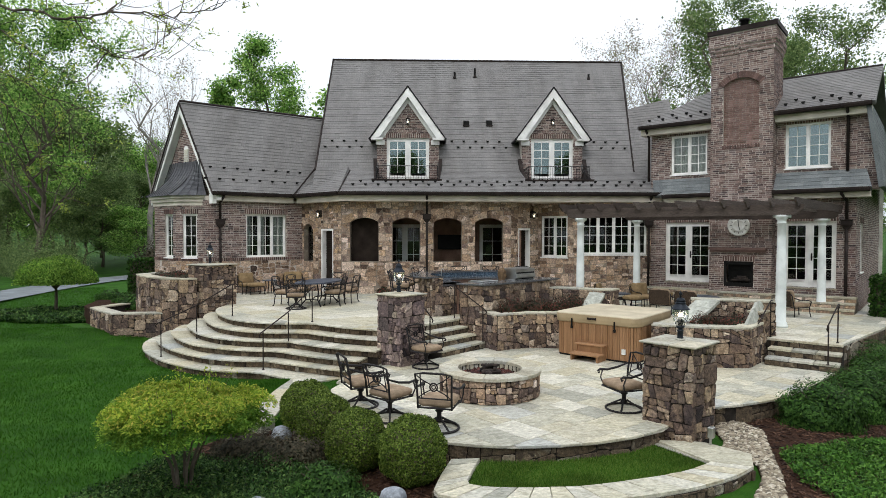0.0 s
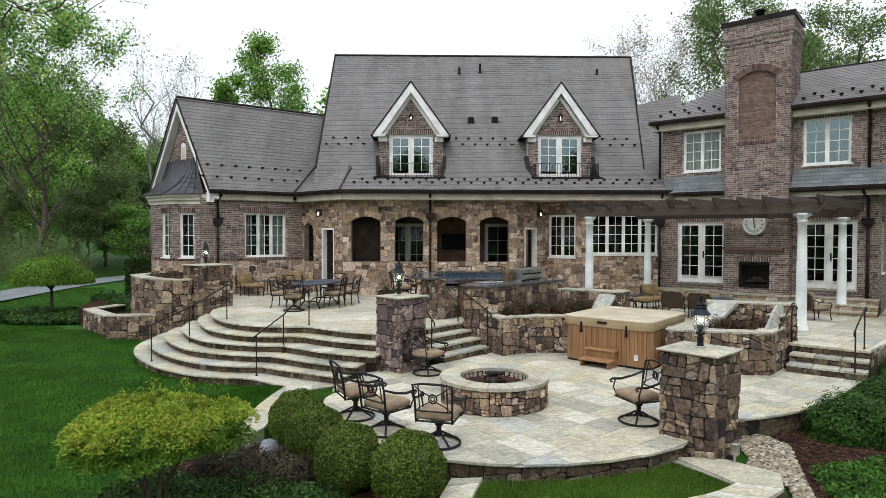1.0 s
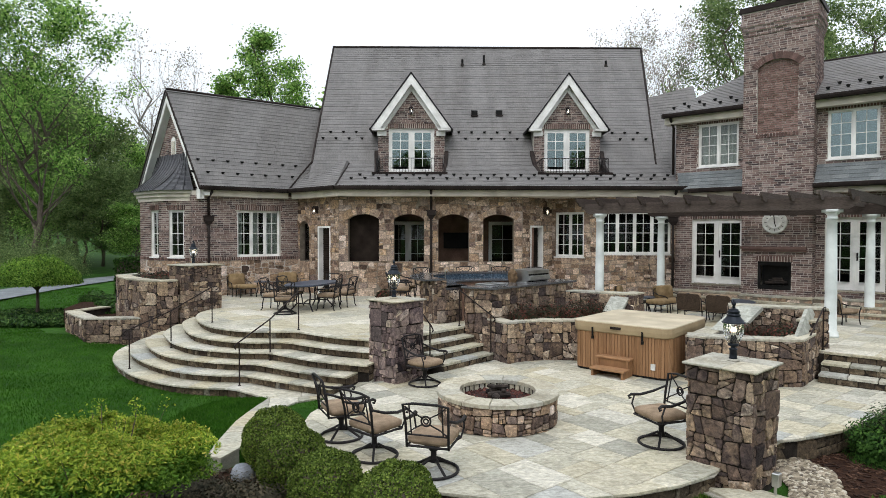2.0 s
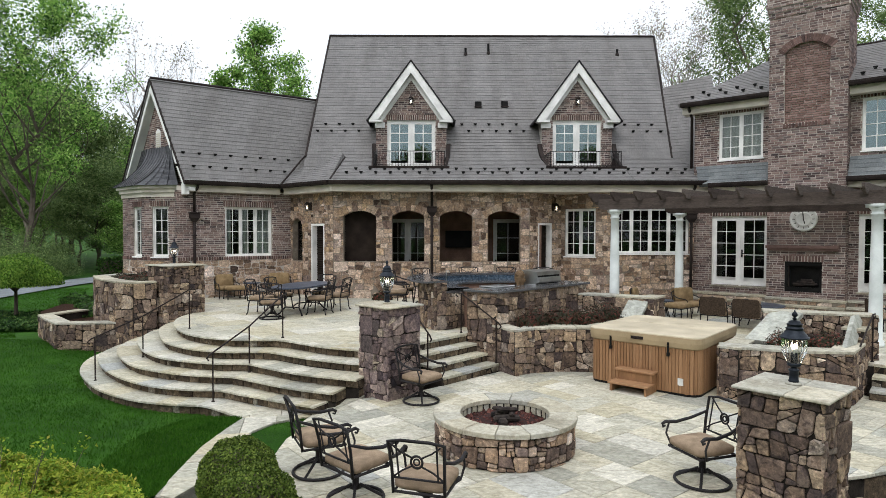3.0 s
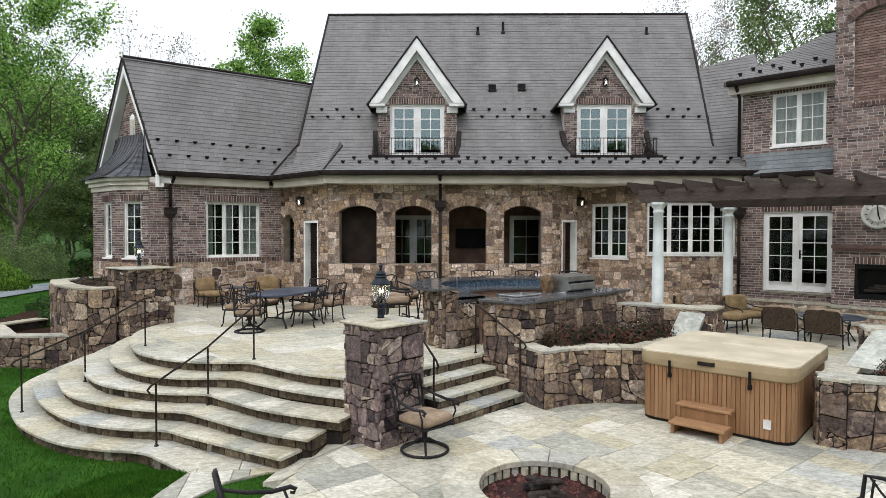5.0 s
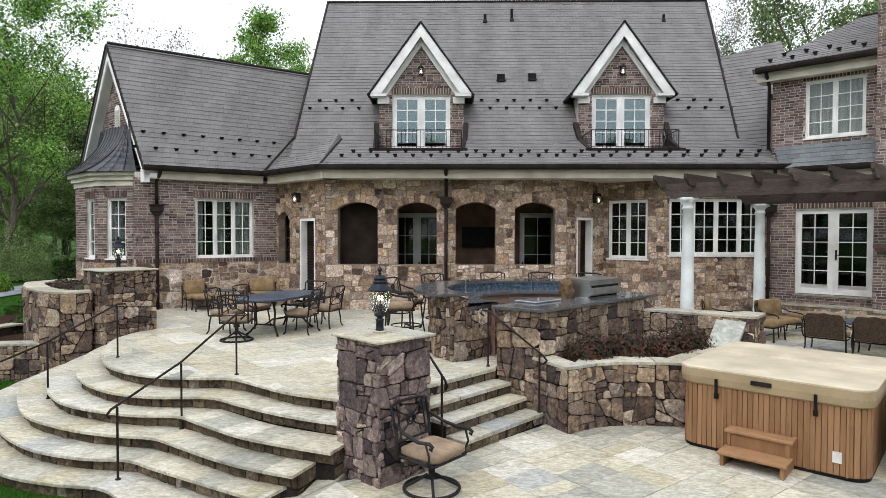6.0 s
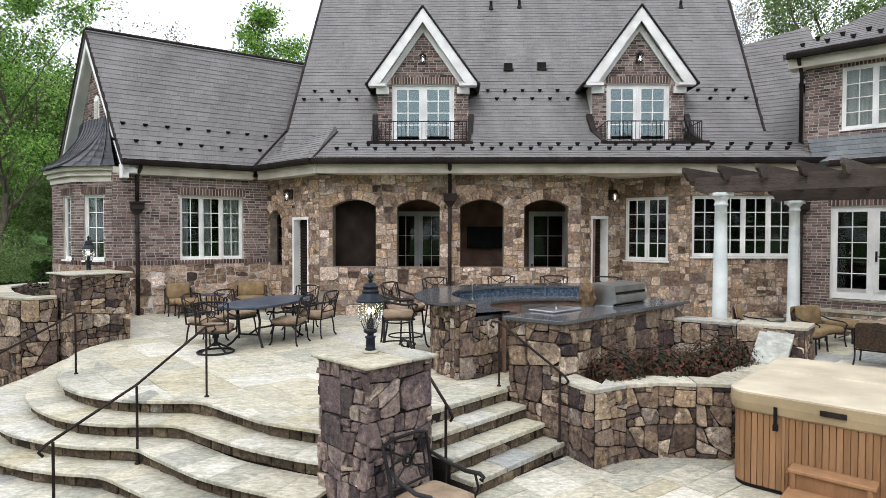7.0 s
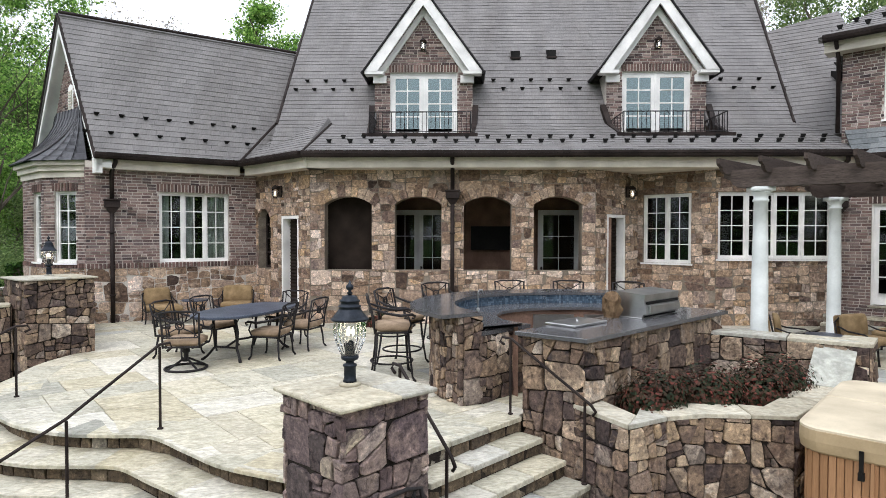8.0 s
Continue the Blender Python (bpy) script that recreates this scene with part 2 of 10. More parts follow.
M_IRON = surface("black_wrought_iron", [(0.3, (0.018, 0.017, 0.018)), (0.7, (0.035, 0.032, 0.032))], 0.5, by="noise", grain=60, bump=0.2, spec=0.08)
M_LANTERN = surface("blue_black_lantern_metal", [(0.3, (0.012, 0.015, 0.020)), (0.7, (0.026, 0.032, 0.042))], 0.4, by="noise", grain=40, metal=0.5, bump=0.1)
M_TABLE = surface("slate_blue_table", [(0.3, (0.05, 0.06, 0.085)), (0.7, (0.08, 0.095, 0.125))], 0.35, by="noise", grain=50, metal=0.2, bump=0.2)
M_CUSHION = surface("tan_cushion_fabric", [(0.3, (0.25, 0.18, 0.12)), (0.7, (0.32, 0.235, 0.16))], 0.95, by="noise", scale=8, grain=220, grain_amount=0.2, stain=0.15, bump=0.4)
M_GOLD = surface("golden_tan_cushion_fabric", [(0.3, (0.22, 0.15, 0.075)), (0.7, (0.28, 0.195, 0.105))], 0.95, by="noise", scale=8, grain=220, grain_amount=0.2, stain=0.15, bump=0.4)
M_WICKER = surface("dark_brown_woven_back", [(0.3, (0.03, 0.02, 0.014)), (0.7, (0.07, 0.047, 0.03))], 0.8, by="noise", scale=30, grain=160, grain_amount=0.5, bump=0.6)
M_GRANITE = surface("dark_grey_granite", [(0.3, (0.055, 0.055, 0.06)), (0.7, (0.12, 0.118, 0.12))], 0.16, by="noise", spec=0.5, scale=60, grain=180, grain_amount=0.5, stain=0.1, bump=0.02)
M_BLUETILE = surface("blue_mosaic_tile", [(0.0, (0.03, 0.05, 0.075)), (0.5, (0.055, 0.085, 0.12)), (1.0, (0.12, 0.16, 0.20))], 0.2, scale=6, grain=50, stain=0.05, bump=0.05)
M_STEEL = surface("brushed_steel", [(0.3, (0.42, 0.42, 0.42)), (0.7, (0.55, 0.55, 0.54))], 0.3, by="noise", grain=90, grain_amount=0.1, metal=0.95, bump=0.03)
M_TUBWOOD = surface("cedar_brown_tub_panel", [(0.0, (0.24, 0.128, 0.062)), (0.5, (0.28, 0.152, 0.075)), (1.0, (0.33, 0.185, 0.095))], 0.5, scale=3, grain=30, grain_amount=0.18, stain=0.15, bump=0.15, stretch=(4, 4, 0.4))
M_VINYL = surface("beige_vinyl_cover", [(0.3, (0.45, 0.385, 0.275)), (0.7, (0.52, 0.45, 0.33))], 0.5, by="noise", scale=2, grain=60, grain_amount=0.06, stain=0.12, bump=0.15)
M_VINYLSIDE = surface("tan_vinyl_skirt", [(0.3, (0.28, 0.21, 0.12)), (0.7, (0.34, 0.26, 0.155))], 0.5, by="noise", scale=2, grain=60, grain_amount=0.08, stain=0.15, bump=0.15)
M_PERGOLA = surface("weathered_dark_timber", [(0.0, (0.040, 0.029, 0.024)), (0.5, (0.070, 0.053, 0.045)), (1.0, (0.115, 0.092, 0.080))], 0.85, scale=5, grain=26, grain_amount=0.6, stain=0.5, bump=0.8, stretch=(0.5, 0.5, 5))
# near-black plaster: the darkness of unlit rooms is put into its colour
M_DARKROOM = surface("plaster_dark_as_unlit_room", [(0.3, (0.035, 0.03, 0.026)), (0.7, (0.05, 0.043, 0.037))], 0.9, by="noise", bump=0.0, spec=0.08)
M_PORCHDARK = surface("brown_porch_plaster", [(0.3, (0.19, 0.115, 0.085)), (0.7, (0.25, 0.155, 0.115))], 0.9, by="noise", bump=0.1)
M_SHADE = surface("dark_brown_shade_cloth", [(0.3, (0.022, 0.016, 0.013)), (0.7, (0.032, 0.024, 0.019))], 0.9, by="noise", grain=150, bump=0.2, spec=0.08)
M_CURTAIN = surface("white_curtain_cloth", [(0.3, (0.62, 0.62, 0.60)), (0.7, (0.74, 0.74, 0.72))], 0.9, by="noise", grain=80, grain_amount=0.1, bump=0.1, stretch=(6, 6, 0.6))
M_GLASS = glass_surface("window_glass", (0.55, 0.60, 0.58), 0.9)
M_CLEARGLASS = glass_surface("clear_window_glass", (0.72, 0.76, 0.74), 0.9)
# upper panes: reflection multiplied and tinted teal to imitate mirrored sky
M_MIRRORGLASS = glass_surface("boosted_reflection_upper_glass", (0.42, 0.50, 0.49), 4.5, mirror=(0.76, 0.93, 0.94))
M_LAMPGLASS = glass_surface("fluted_lamp_glass", (0.92, 0.93, 0.92), 1.3, 0.08)
M_BULB = lit_surface("lit_bulb", (1.0, 0.86, 0.62), 6.0)
M_LAWN = surface("mown_lawn", [(0.25, (0.014, 0.050, 0.004)), (0.5, (0.023, 0.074, 0.006)), (0.8, (0.038, 0.100, 0.010))], 0.9, by="noise", scale=1.6, grain=90, grain_amount=0.6, stain=0.3, bump=1.0, spec=0.1, stain_colour=(0.6, 0.75, 0.5))
M_MULCH = surface("dark_bark_mulch", [(0.3, (0.018, 0.009, 0.006)), (0.7, (0.052, 0.026, 0.016))], 0.95, by="noise", scale=14, grain=60, grain_amount=0.6, stain=0.2, bump=1.0, spec=0.08)
M_CHIP = surface("bark_chip", [(0.0, (0.014, 0.007, 0.005)), (0.5, (0.048, 0.024, 0.015)), (1.0, (0.115, 0.062, 0.038))], 0.95, grain=60, bump=0.4)
M_GRAVEL = surface("cream_river_gravel", [(0.0, (0.09, 0.072, 0.055)), (0.4, (0.24, 0.20, 0.145)), (0.75, (0.35, 0.30, 0.22)), (1.0, (0.52, 0.475, 0.39))], 0.8, scale=12, grain=60, bump=0.3)
M_ROAD = surface("grey_drive", [(0.3, (0.145, 0.16, 0.17)), (0.7, (0.185, 0.20, 0.21))], 0.9, by="noise", scale=1, grain=60, bump=0.2)
M_LAVA = surface("red_brown_lava_rock", [(0.0, (0.03, 0.013, 0.011)), (0.5, (0.08, 0.03, 0.025)), (1.0, (0.17, 0.07, 0.055))], 0.9, grain=70, bump=0.6)
M_LOG = surface("charred_brown_log", [(0.3, (0.012, 0.011, 0.011)), (0.7, (0.055, 0.042, 0.035))], 0.9, by="noise", scale=10, grain=50, bump=0.8)
M_BARK = surface("grey_brown_bark", [(0.3, (0.07, 0.055, 0.042)), (0.7, (0.13, 0.105, 0.085))], 0.95, by="noise", scale=6, grain=30, grain_amount=0.4, bump=0.8, stretch=(1, 1, 0.3))
M_PALEBARK = surface("pale_grey_bark", [(0.3, (0.20, 0.18, 0.165)), (0.7, (0.30, 0.275, 0.25))], 0.95, by="noise", scale=6, grain=30, grain_amount=0.3, bump=0.5, stretch=(1, 1, 0.3))
M_BOULDER = surface("pale_blue_grey_boulder", [(0.3, (0.22, 0.24, 0.27)), (0.7, (0.34, 0.36, 0.39))], 0.85, by="noise", scale=6, grain=40, stain=0.2, bump=0.7)
M_PLASTER = surface("white_ceramic", [(0.3, (0.62, 0.61, 0.57)), (0.7, (0.70, 0.69, 0.65))], 0.6, by="noise", grain=40, grain_amount=0.1, bump=0.1)
M_SOOT = surface("black_firebox", [(0.3, (0.008, 0.008, 0.008)), (0.7, (0.016, 0.015, 0.014))], 0.5, by="noise", bump=0.1, spec=0.08)
M_RUST = surface("brown_canvas_grill_cover", [(0.3, (0.10, 0.062, 0.034)), (0.7, (0.19, 0.125, 0.07))], 0.9, by="noise", scale=10, grain=90, bump=0.5)
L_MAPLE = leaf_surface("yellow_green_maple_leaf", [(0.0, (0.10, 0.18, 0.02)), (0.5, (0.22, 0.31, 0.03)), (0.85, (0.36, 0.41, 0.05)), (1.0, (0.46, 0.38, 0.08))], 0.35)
L_MAPLEDARK = leaf_surface("darker_spring_green_leaf", [(0.0, (0.05, 0.12, 0.014)), (0.5, (0.11, 0.22, 0.025)), (1.0, (0.22, 0.34, 0.045))], 0.4)
L_TREE = leaf_surface("fresh_tree_leaf", [(0.0, (0.039, 0.094, 0.025)), (0.5, (0.20, 0.38, 0.08)), (0.85, (0.34, 0.53, 0.13)), (1.0, (0.50, 0.66, 0.21))], 0.55)
L_FAR = leaf_surface("distant_tree_leaf", [(0.0, (0.07, 0.12, 0.045)), (0.5, (0.155, 0.23, 0.08)), (1.0, (0.29, 0.37, 0.145))], 0.5)
L_ROUND = leaf_surface("fresh_round_tree_leaf", [(0.0, (0.033, 0.083, 0.011)), (0.5, (0.13, 0.26, 0.035)), (1.0, (0.28, 0.42, 0.07))], 0.4)
L_BOX = leaf_surface("boxwood_leaf", [(0.0, (0.016, 0.033, 0.005)), (0.5, (0.085, 0.135, 0.020)), (1.0, (0.20, 0.255, 0.05))], 0.2)
L_LOW = leaf_surface("bright_ground_cover_leaf", [(0.0, (0.011, 0.033, 0.006)), (0.5, (0.05, 0.135, 0.018)), (1.0, (0.12, 0.24, 0.04))], 0.25)
L_SPRIG = leaf_surface("young_yellow_green_leaf", [(0.0, (0.22, 0.32, 0.05)), (0.5, (0.36, 0.46, 0.08)), (1.0, (0.50, 0.56, 0.14))], 0.65)
# paler, yellower green blades for the small front lawn
L_GRASSPALE = leaf_surface("paler_lawn_blade", [(0.0, (0.035, 0.09, 0.010)), (0.5, (0.07, 0.155, 0.020)), (1.0, (0.16, 0.23, 0.045))], 0.25, spec=0.05)
L_BUD = leaf_surface("pinkish_grey_bud", [(0.0, (0.24, 0.20, 0.17)), (0.5, (0.34, 0.29, 0.25)), (1.0, (0.36, 0.38, 0.22))], 0.3)
L_SHRUB = leaf_surface("deep_green_shrub_leaf", [(0.0, (0.007, 0.020, 0.004)), (0.5, (0.028, 0.075, 0.012)), (1.0, (0.07, 0.145, 0.026))], 0.2)
L_COVER = leaf_surface("dark_juniper_sprig", [(0.0, (0.004, 0.014, 0.004)), (0.5, (0.030, 0.078, 0.016)), (0.85, (0.075, 0.145, 0.034)), (1.0, (0.15, 0.22, 0.06))], 0.12)
L_ROSE = leaf_surface("dark_red_green_rose_leaf", [(0.0, (0.012, 0.018, 0.010)), (0.35, (0.026, 0.036, 0.017)), (0.55, (0.055, 0.034, 0.022)), (0.8, (0.095, 0.040, 0.028)), (1.0, (0.17, 0.045, 0.034))], 0.15)
L_GRASS = leaf_surface("lawn_blade", [(0.0, (0.018, 0.066, 0.005)), (0.5, (0.030, 0.098, 0.008)), (1.0, (0.055, 0.135, 0.015))], 0.25, spec=0.05)
L_BROWN = leaf_surface("bronze_shrub_leaf", [(0.0, (0.017, 0.018, 0.010)), (0.5, (0.055, 0.05, 0.03)), (1.0, (0.10, 0.08, 0.05))], 0.2)


# ---- mesh tools ----
class Geo:
    """Gathers vertices and faces for one mesh."""

    def __init__(self):
        self.v, self.f = [], []

    def add(self, verts, faces):
        n = len(self.v)
        self.v.extend([tuple(p) for p in verts])
        self.f.extend([tuple(i + n for i in q) for q in faces])
        return self

    def hexa(self, p):
        """Eight corners: four below, four above, both anticlockwise from above."""
        return self.add(p, [(3, 2, 1, 0), (4, 5, 6, 7), (0, 1, 5, 4), (1, 2, 6, 5), (2, 3, 7, 6), (3, 0, 4, 7)])

    def box(self, x0, y0, z0, x1, y1, z1):
        return self.hexa([(x0, y0, z0), (x1, y0, z0), (x1, y1, z0), (x0, y1, z0), (x0, y0, z1), (x1, y0, z1), (x1, y1, z1), (x0, y1, z1)])

    def bevel_box(self, x0, y0, z0, x1, y1, z1, b):
        """A box with all edges chamfered by b."""
        rings = []
        for z, i in ((z0, b), (z0 + b, 0), (z1 - b, 0), (z1, b)):
            rings.append([(x0 + b, y0 + i, z), (x1 - b, y0 + i, z), (x1 - i, y0 + b, z), (x1 - i, y1 - b, z),
                          (x1 - b, y1 - i, z), (x0 + b, y1 - i, z), (x0 + i, y1 - b, z), (x0 + i, y0 + b, z)])
        return self.loft(rings, True)

    def loft(self, rings, capped=True, closed=True):
        n, base = len(rings[0]), len(self.v)
        for r in rings:
            self.v.extend([tuple(p) for p in r])
        for a in range(len(rings) - 1):
            for i in range(n if closed else n - 1):
                j = (i + 1) % n
                self.f.append((base + a * n + i, base + a * n + j, base + (a + 1) * n + j, base + (a + 1) * n + i))
        if capped:
            self.f.append(tuple(base + i for i in reversed(range(n))))
            self.f.append(tuple(base + (len(rings) - 1) * n + i for i in range(n)))
        return self

    def wall(self, p, q, z0, z1, thick):
        """A slab from p to q whose outer face is on that line and which lies behind it."""
        (ax, ay), (bx, by) = p, q
        l = math.hypot(bx - ax, by - ay)
        ux, uy = (bx - ax) / l, (by - ay) / l
        ox, oy = -uy * thick, ux * thick
        return self.hexa([(ax, ay, z0), (bx, by, z0), (bx + ox, by + oy, z0), (ax + ox, ay + oy, z0),
                          (ax, ay, z1), (bx, by, z1), (bx + ox, by + oy, z1), (ax + ox, ay + oy, z1)])

    def prism(self, poly, z0, z1):
        return self.loft([[(x, y, z0) for x, y in poly], [(x, y, z1) for x, y in poly]])

    def tube(self, points, radius, n=8, capped=True):
        """A round bar along points; radius may be a list."""
        pts = [Vector(p) for p in points]
        rings, up = [], None
        for i, p in enumerate(pts):
            d = (pts[min(i + 1, len(pts) - 1)] - pts[max(i - 1, 0)]).normalized()
            if up is None:
                up = Vector((0, 0, 1)) if abs(d.z) < 0.9 else Vector((1, 0, 0))
            side = d.cross(up)
            if side.length < 1e-4:
                side = d.cross(Vector((0.3, 1, 0.2)))
            side.normalize()
            up = side.cross(d).normalized()
            r = radius[i] if isinstance(radius, (list, tuple)) else radius
            rings.append([p + (side * math.cos(a) + up * math.sin(a)) * r for a in [2 * math.pi * k / n for k in range(n)]])
        return self.loft(rings, capped)

    def ring(self, centre, big, small, n=24, m=8, axis="z"):
        c = Vector(centre)
        rings = []
        for i in range(n):
            a = 2 * math.pi * i / n
            row = []
            for k in range(m):
                b = 2 * math.pi * k / m
                r, h = big + small * math.cos(b), small * math.sin(b)
                p = (r * math.cos(a), r * math.sin(a), h)
                row.append(c + Vector(p if axis == "z" else (p[0], p[2], p[1])))
            rings.append(row)
        rings.append(rings[0])
        return self.loft(rings, False)

    def lathe(self, profile, n=20, centre=(0, 0, 0)):
        """profile: (radius, height) from bottom to top."""
        cx, cy, cz = centre
        return self.loft([[(cx + r * math.cos(2 * math.pi * i / n), cy + r * math.sin(2 * math.pi * i / n), cz + z) for i in range(n)] for r, z in profile])

    def sheet(self, rows):
        """A grid of points, row by row."""
        return self.loft(rows, False, False)

    def moved(self, m):
        self.v = [tuple(m @ Vector(p)) for p in self.v]
        return self

    def mesh(self, name, material, smooth=False):
        me = bpy.data.meshes.new(name)
        me.from_pydata(self.v, [], self.f)
        if material:
            me.materials.append(material)
        if smooth:
            me.polygons.foreach_set("use_smooth", [True] * len(me.polygons))
        me.update()
        return me


def part(name, geo, material, parent=None, label="", smooth=False, at=None):
    """One mesh object under a thing or a part (or at top level, where it is a thing itself)."""
    ob = new(name, geo.mesh(name, material, smooth) if isinstance(geo, Geo) else geo)
    if parent is not None:
        ob.parent = parent
    if at is not None:
        ob.matrix_basis = at
    if label:
        tagged(ob, label)
    return ob


def thing(name, label, category, at=None, group=""):
    """An Empty at a thing's base, which holds its parts."""
    ob = new(name)
    ob.empty_display_size = 0.1
    if at is not None:
        ob.matrix_basis = at
    return tagged(ob, label, category, group)


def setting(name, geo, material, label="", smooth=False):
    ob = part(name, geo, material, None, "", smooth)
    return tagged(ob, label or name.replace("_", " "), name.split("_")[0], "", "structure")


# ---- pieces: stones, bricks, slates and flags laid on a plane ----
class Plane:
    """A face with its own axes: u along, v up or across, n outwards."""

    def __init__(self, origin, u, v):
        self.o, self.u, self.w = Vector(origin), Vector(u).normalized(), Vector(v).normalized()
        self.n = self.u.cross(self.w).normalized()

    def at(self, a, b, h=0.0):
        return self.o + self.u * a + self.w * b + self.n * h


def upright(p, q, z=0.0):
    """The plane of a wall from p to q, seen from its outer side."""
    return Plane((p[0], p[1], z), (q[0] - p[0], q[1] - p[1], 0), (0, 0, 1))


FLAT = Plane((0, 0, 0), (1, 0, 0), (0, 1, 0))


def level(z):
    return Plane((0, 0, z), (1, 0, 0), (0, 1, 0))


def area(poly):
    return 0.5 * sum(poly[i][0] * poly[(i + 1) % len(poly)][1] - poly[(i + 1) % len(poly)][0] * poly[i][1] for i in range(len(poly)))


def cut(poly, a, b, c):
    """The part of poly where a*x + b*y <= c."""
    out = []
    for i, p in enumerate(poly):
        q = poly[(i + 1) % len(poly)]
        dp, dq = a * p[0] + b * p[1] - c, a * q[0] + b * q[1] - c
        if dp <= 0:
            out.append(p)
        if (dp < 0 < dq) or (dq < 0 < dp):
            t = dp / (dp - dq)
            out.append((p[0] + (q[0] - p[0]) * t, p[1] + (q[1] - p[1]) * t))
    return out


def clip_to(poly, convex):
    """poly (any shape) cut to a convex outline, anticlockwise."""
    for i, p in enumerate(convex):
        q = convex[(i + 1) % len(convex)]
        nx, ny = q[1] - p[1], p[0] - q[0]
        poly = cut(poly, nx, ny, nx * p[0] + ny * p[1])
        if len(poly) < 3:
            return []
    return poly


def tidy(poly, least=0.012):
    out = []
    for p in poly:
        if not out or math.hypot(p[0] - out[-1][0], p[1] - out[-1][1]) > least:
            out.append(p)
    while len(out) > 2 and math.hypot(out[0][0] - out[-1][0], out[0][1] - out[-1][1]) <= least:
        out.pop()
    return out


def shrink(poly, d):
    """A convex outline drawn in by d."""
    base = poly
    for i, p in enumerate(base):
        q = base[(i + 1) % len(base)]
        l = math.hypot(q[0] - p[0], q[1] - p[1])
        if l < 1e-6:
            continue
        nx, ny = (q[1] - p[1]) / l, (p[0] - q[0]) / l
        poly = cut(poly, nx, ny, nx * p[0] + ny * p[1] - d)
        if len(poly) < 3:
            return []
    return tidy(poly)


def inset_same(poly, d):
    """The same corners moved towards the middle, for a chamfer."""
    cx, cy = sum(p[0] for p in poly) / len(poly), sum(p[1] for p in poly) / len(poly)
    out = []
    for x, y in poly:
        l = math.hypot(cx - x, cy - y) or 1
        k = min(d * 1.4 / l, 0.45)
        out.append((x + (cx - x) * k, y + (cy - y) * k))
    return out


def slab(geo, plane, poly, low, high, edge, lean=0.0):
    """A stone with chamfered edges on a plane; lean tips its face at random."""
    inner = inset_same(poly, edge)
    cx, cy = sum(p[0] for p in poly) / len(poly), sum(p[1] for p in poly) / len(poly)
    la, lb = random.uniform(-lean, lean), random.uniform(-lean, lean)
    tip = lambda x, y: max(-0.015, min(0.015, (x - cx) * la + (y - cy) * lb))
    tilt = [random.uniform(-0.25, 0.25) * edge for _ in inner]
    geo.loft([[plane.at(x, y, low) for x, y in poly], [plane.at(x, y, high - edge * 0.6 + tip(x, y)) for x, y in poly],
              [plane.at(x, y, high + t + tip(x, y)) for (x, y), t in zip(inner, tilt)]])


def lay(polys, plane, parent, name, material, low, high, edge=0.012, rough=0.012, most=300, near=None, lean=0.0):
    """Lays pieces: the nearest as objects of their own, those past the limit joined into one."""
    mid = lambda p: (sum(a for a, _ in p) / len(p), sum(b for _, b in p) / len(p))
    if near is not None:
        polys = sorted(polys, key=lambda p: (mid(p)[0] - near[0]) ** 2 + (mid(p)[1] - near[1]) ** 2)
    for p in polys[:most]:
        g = Geo()
        slab(g, plane, p, low, high + random.uniform(-rough, rough), edge, lean)
        part(name, g, material, parent)
    rest = Geo()
    for p in polys[most:]:
        slab(rest, plane, p, low, high + random.uniform(-rough, rough), edge, lean)
    if rest.v:
        tagged(part(name + "_field", rest, material, parent), kind="stuff")


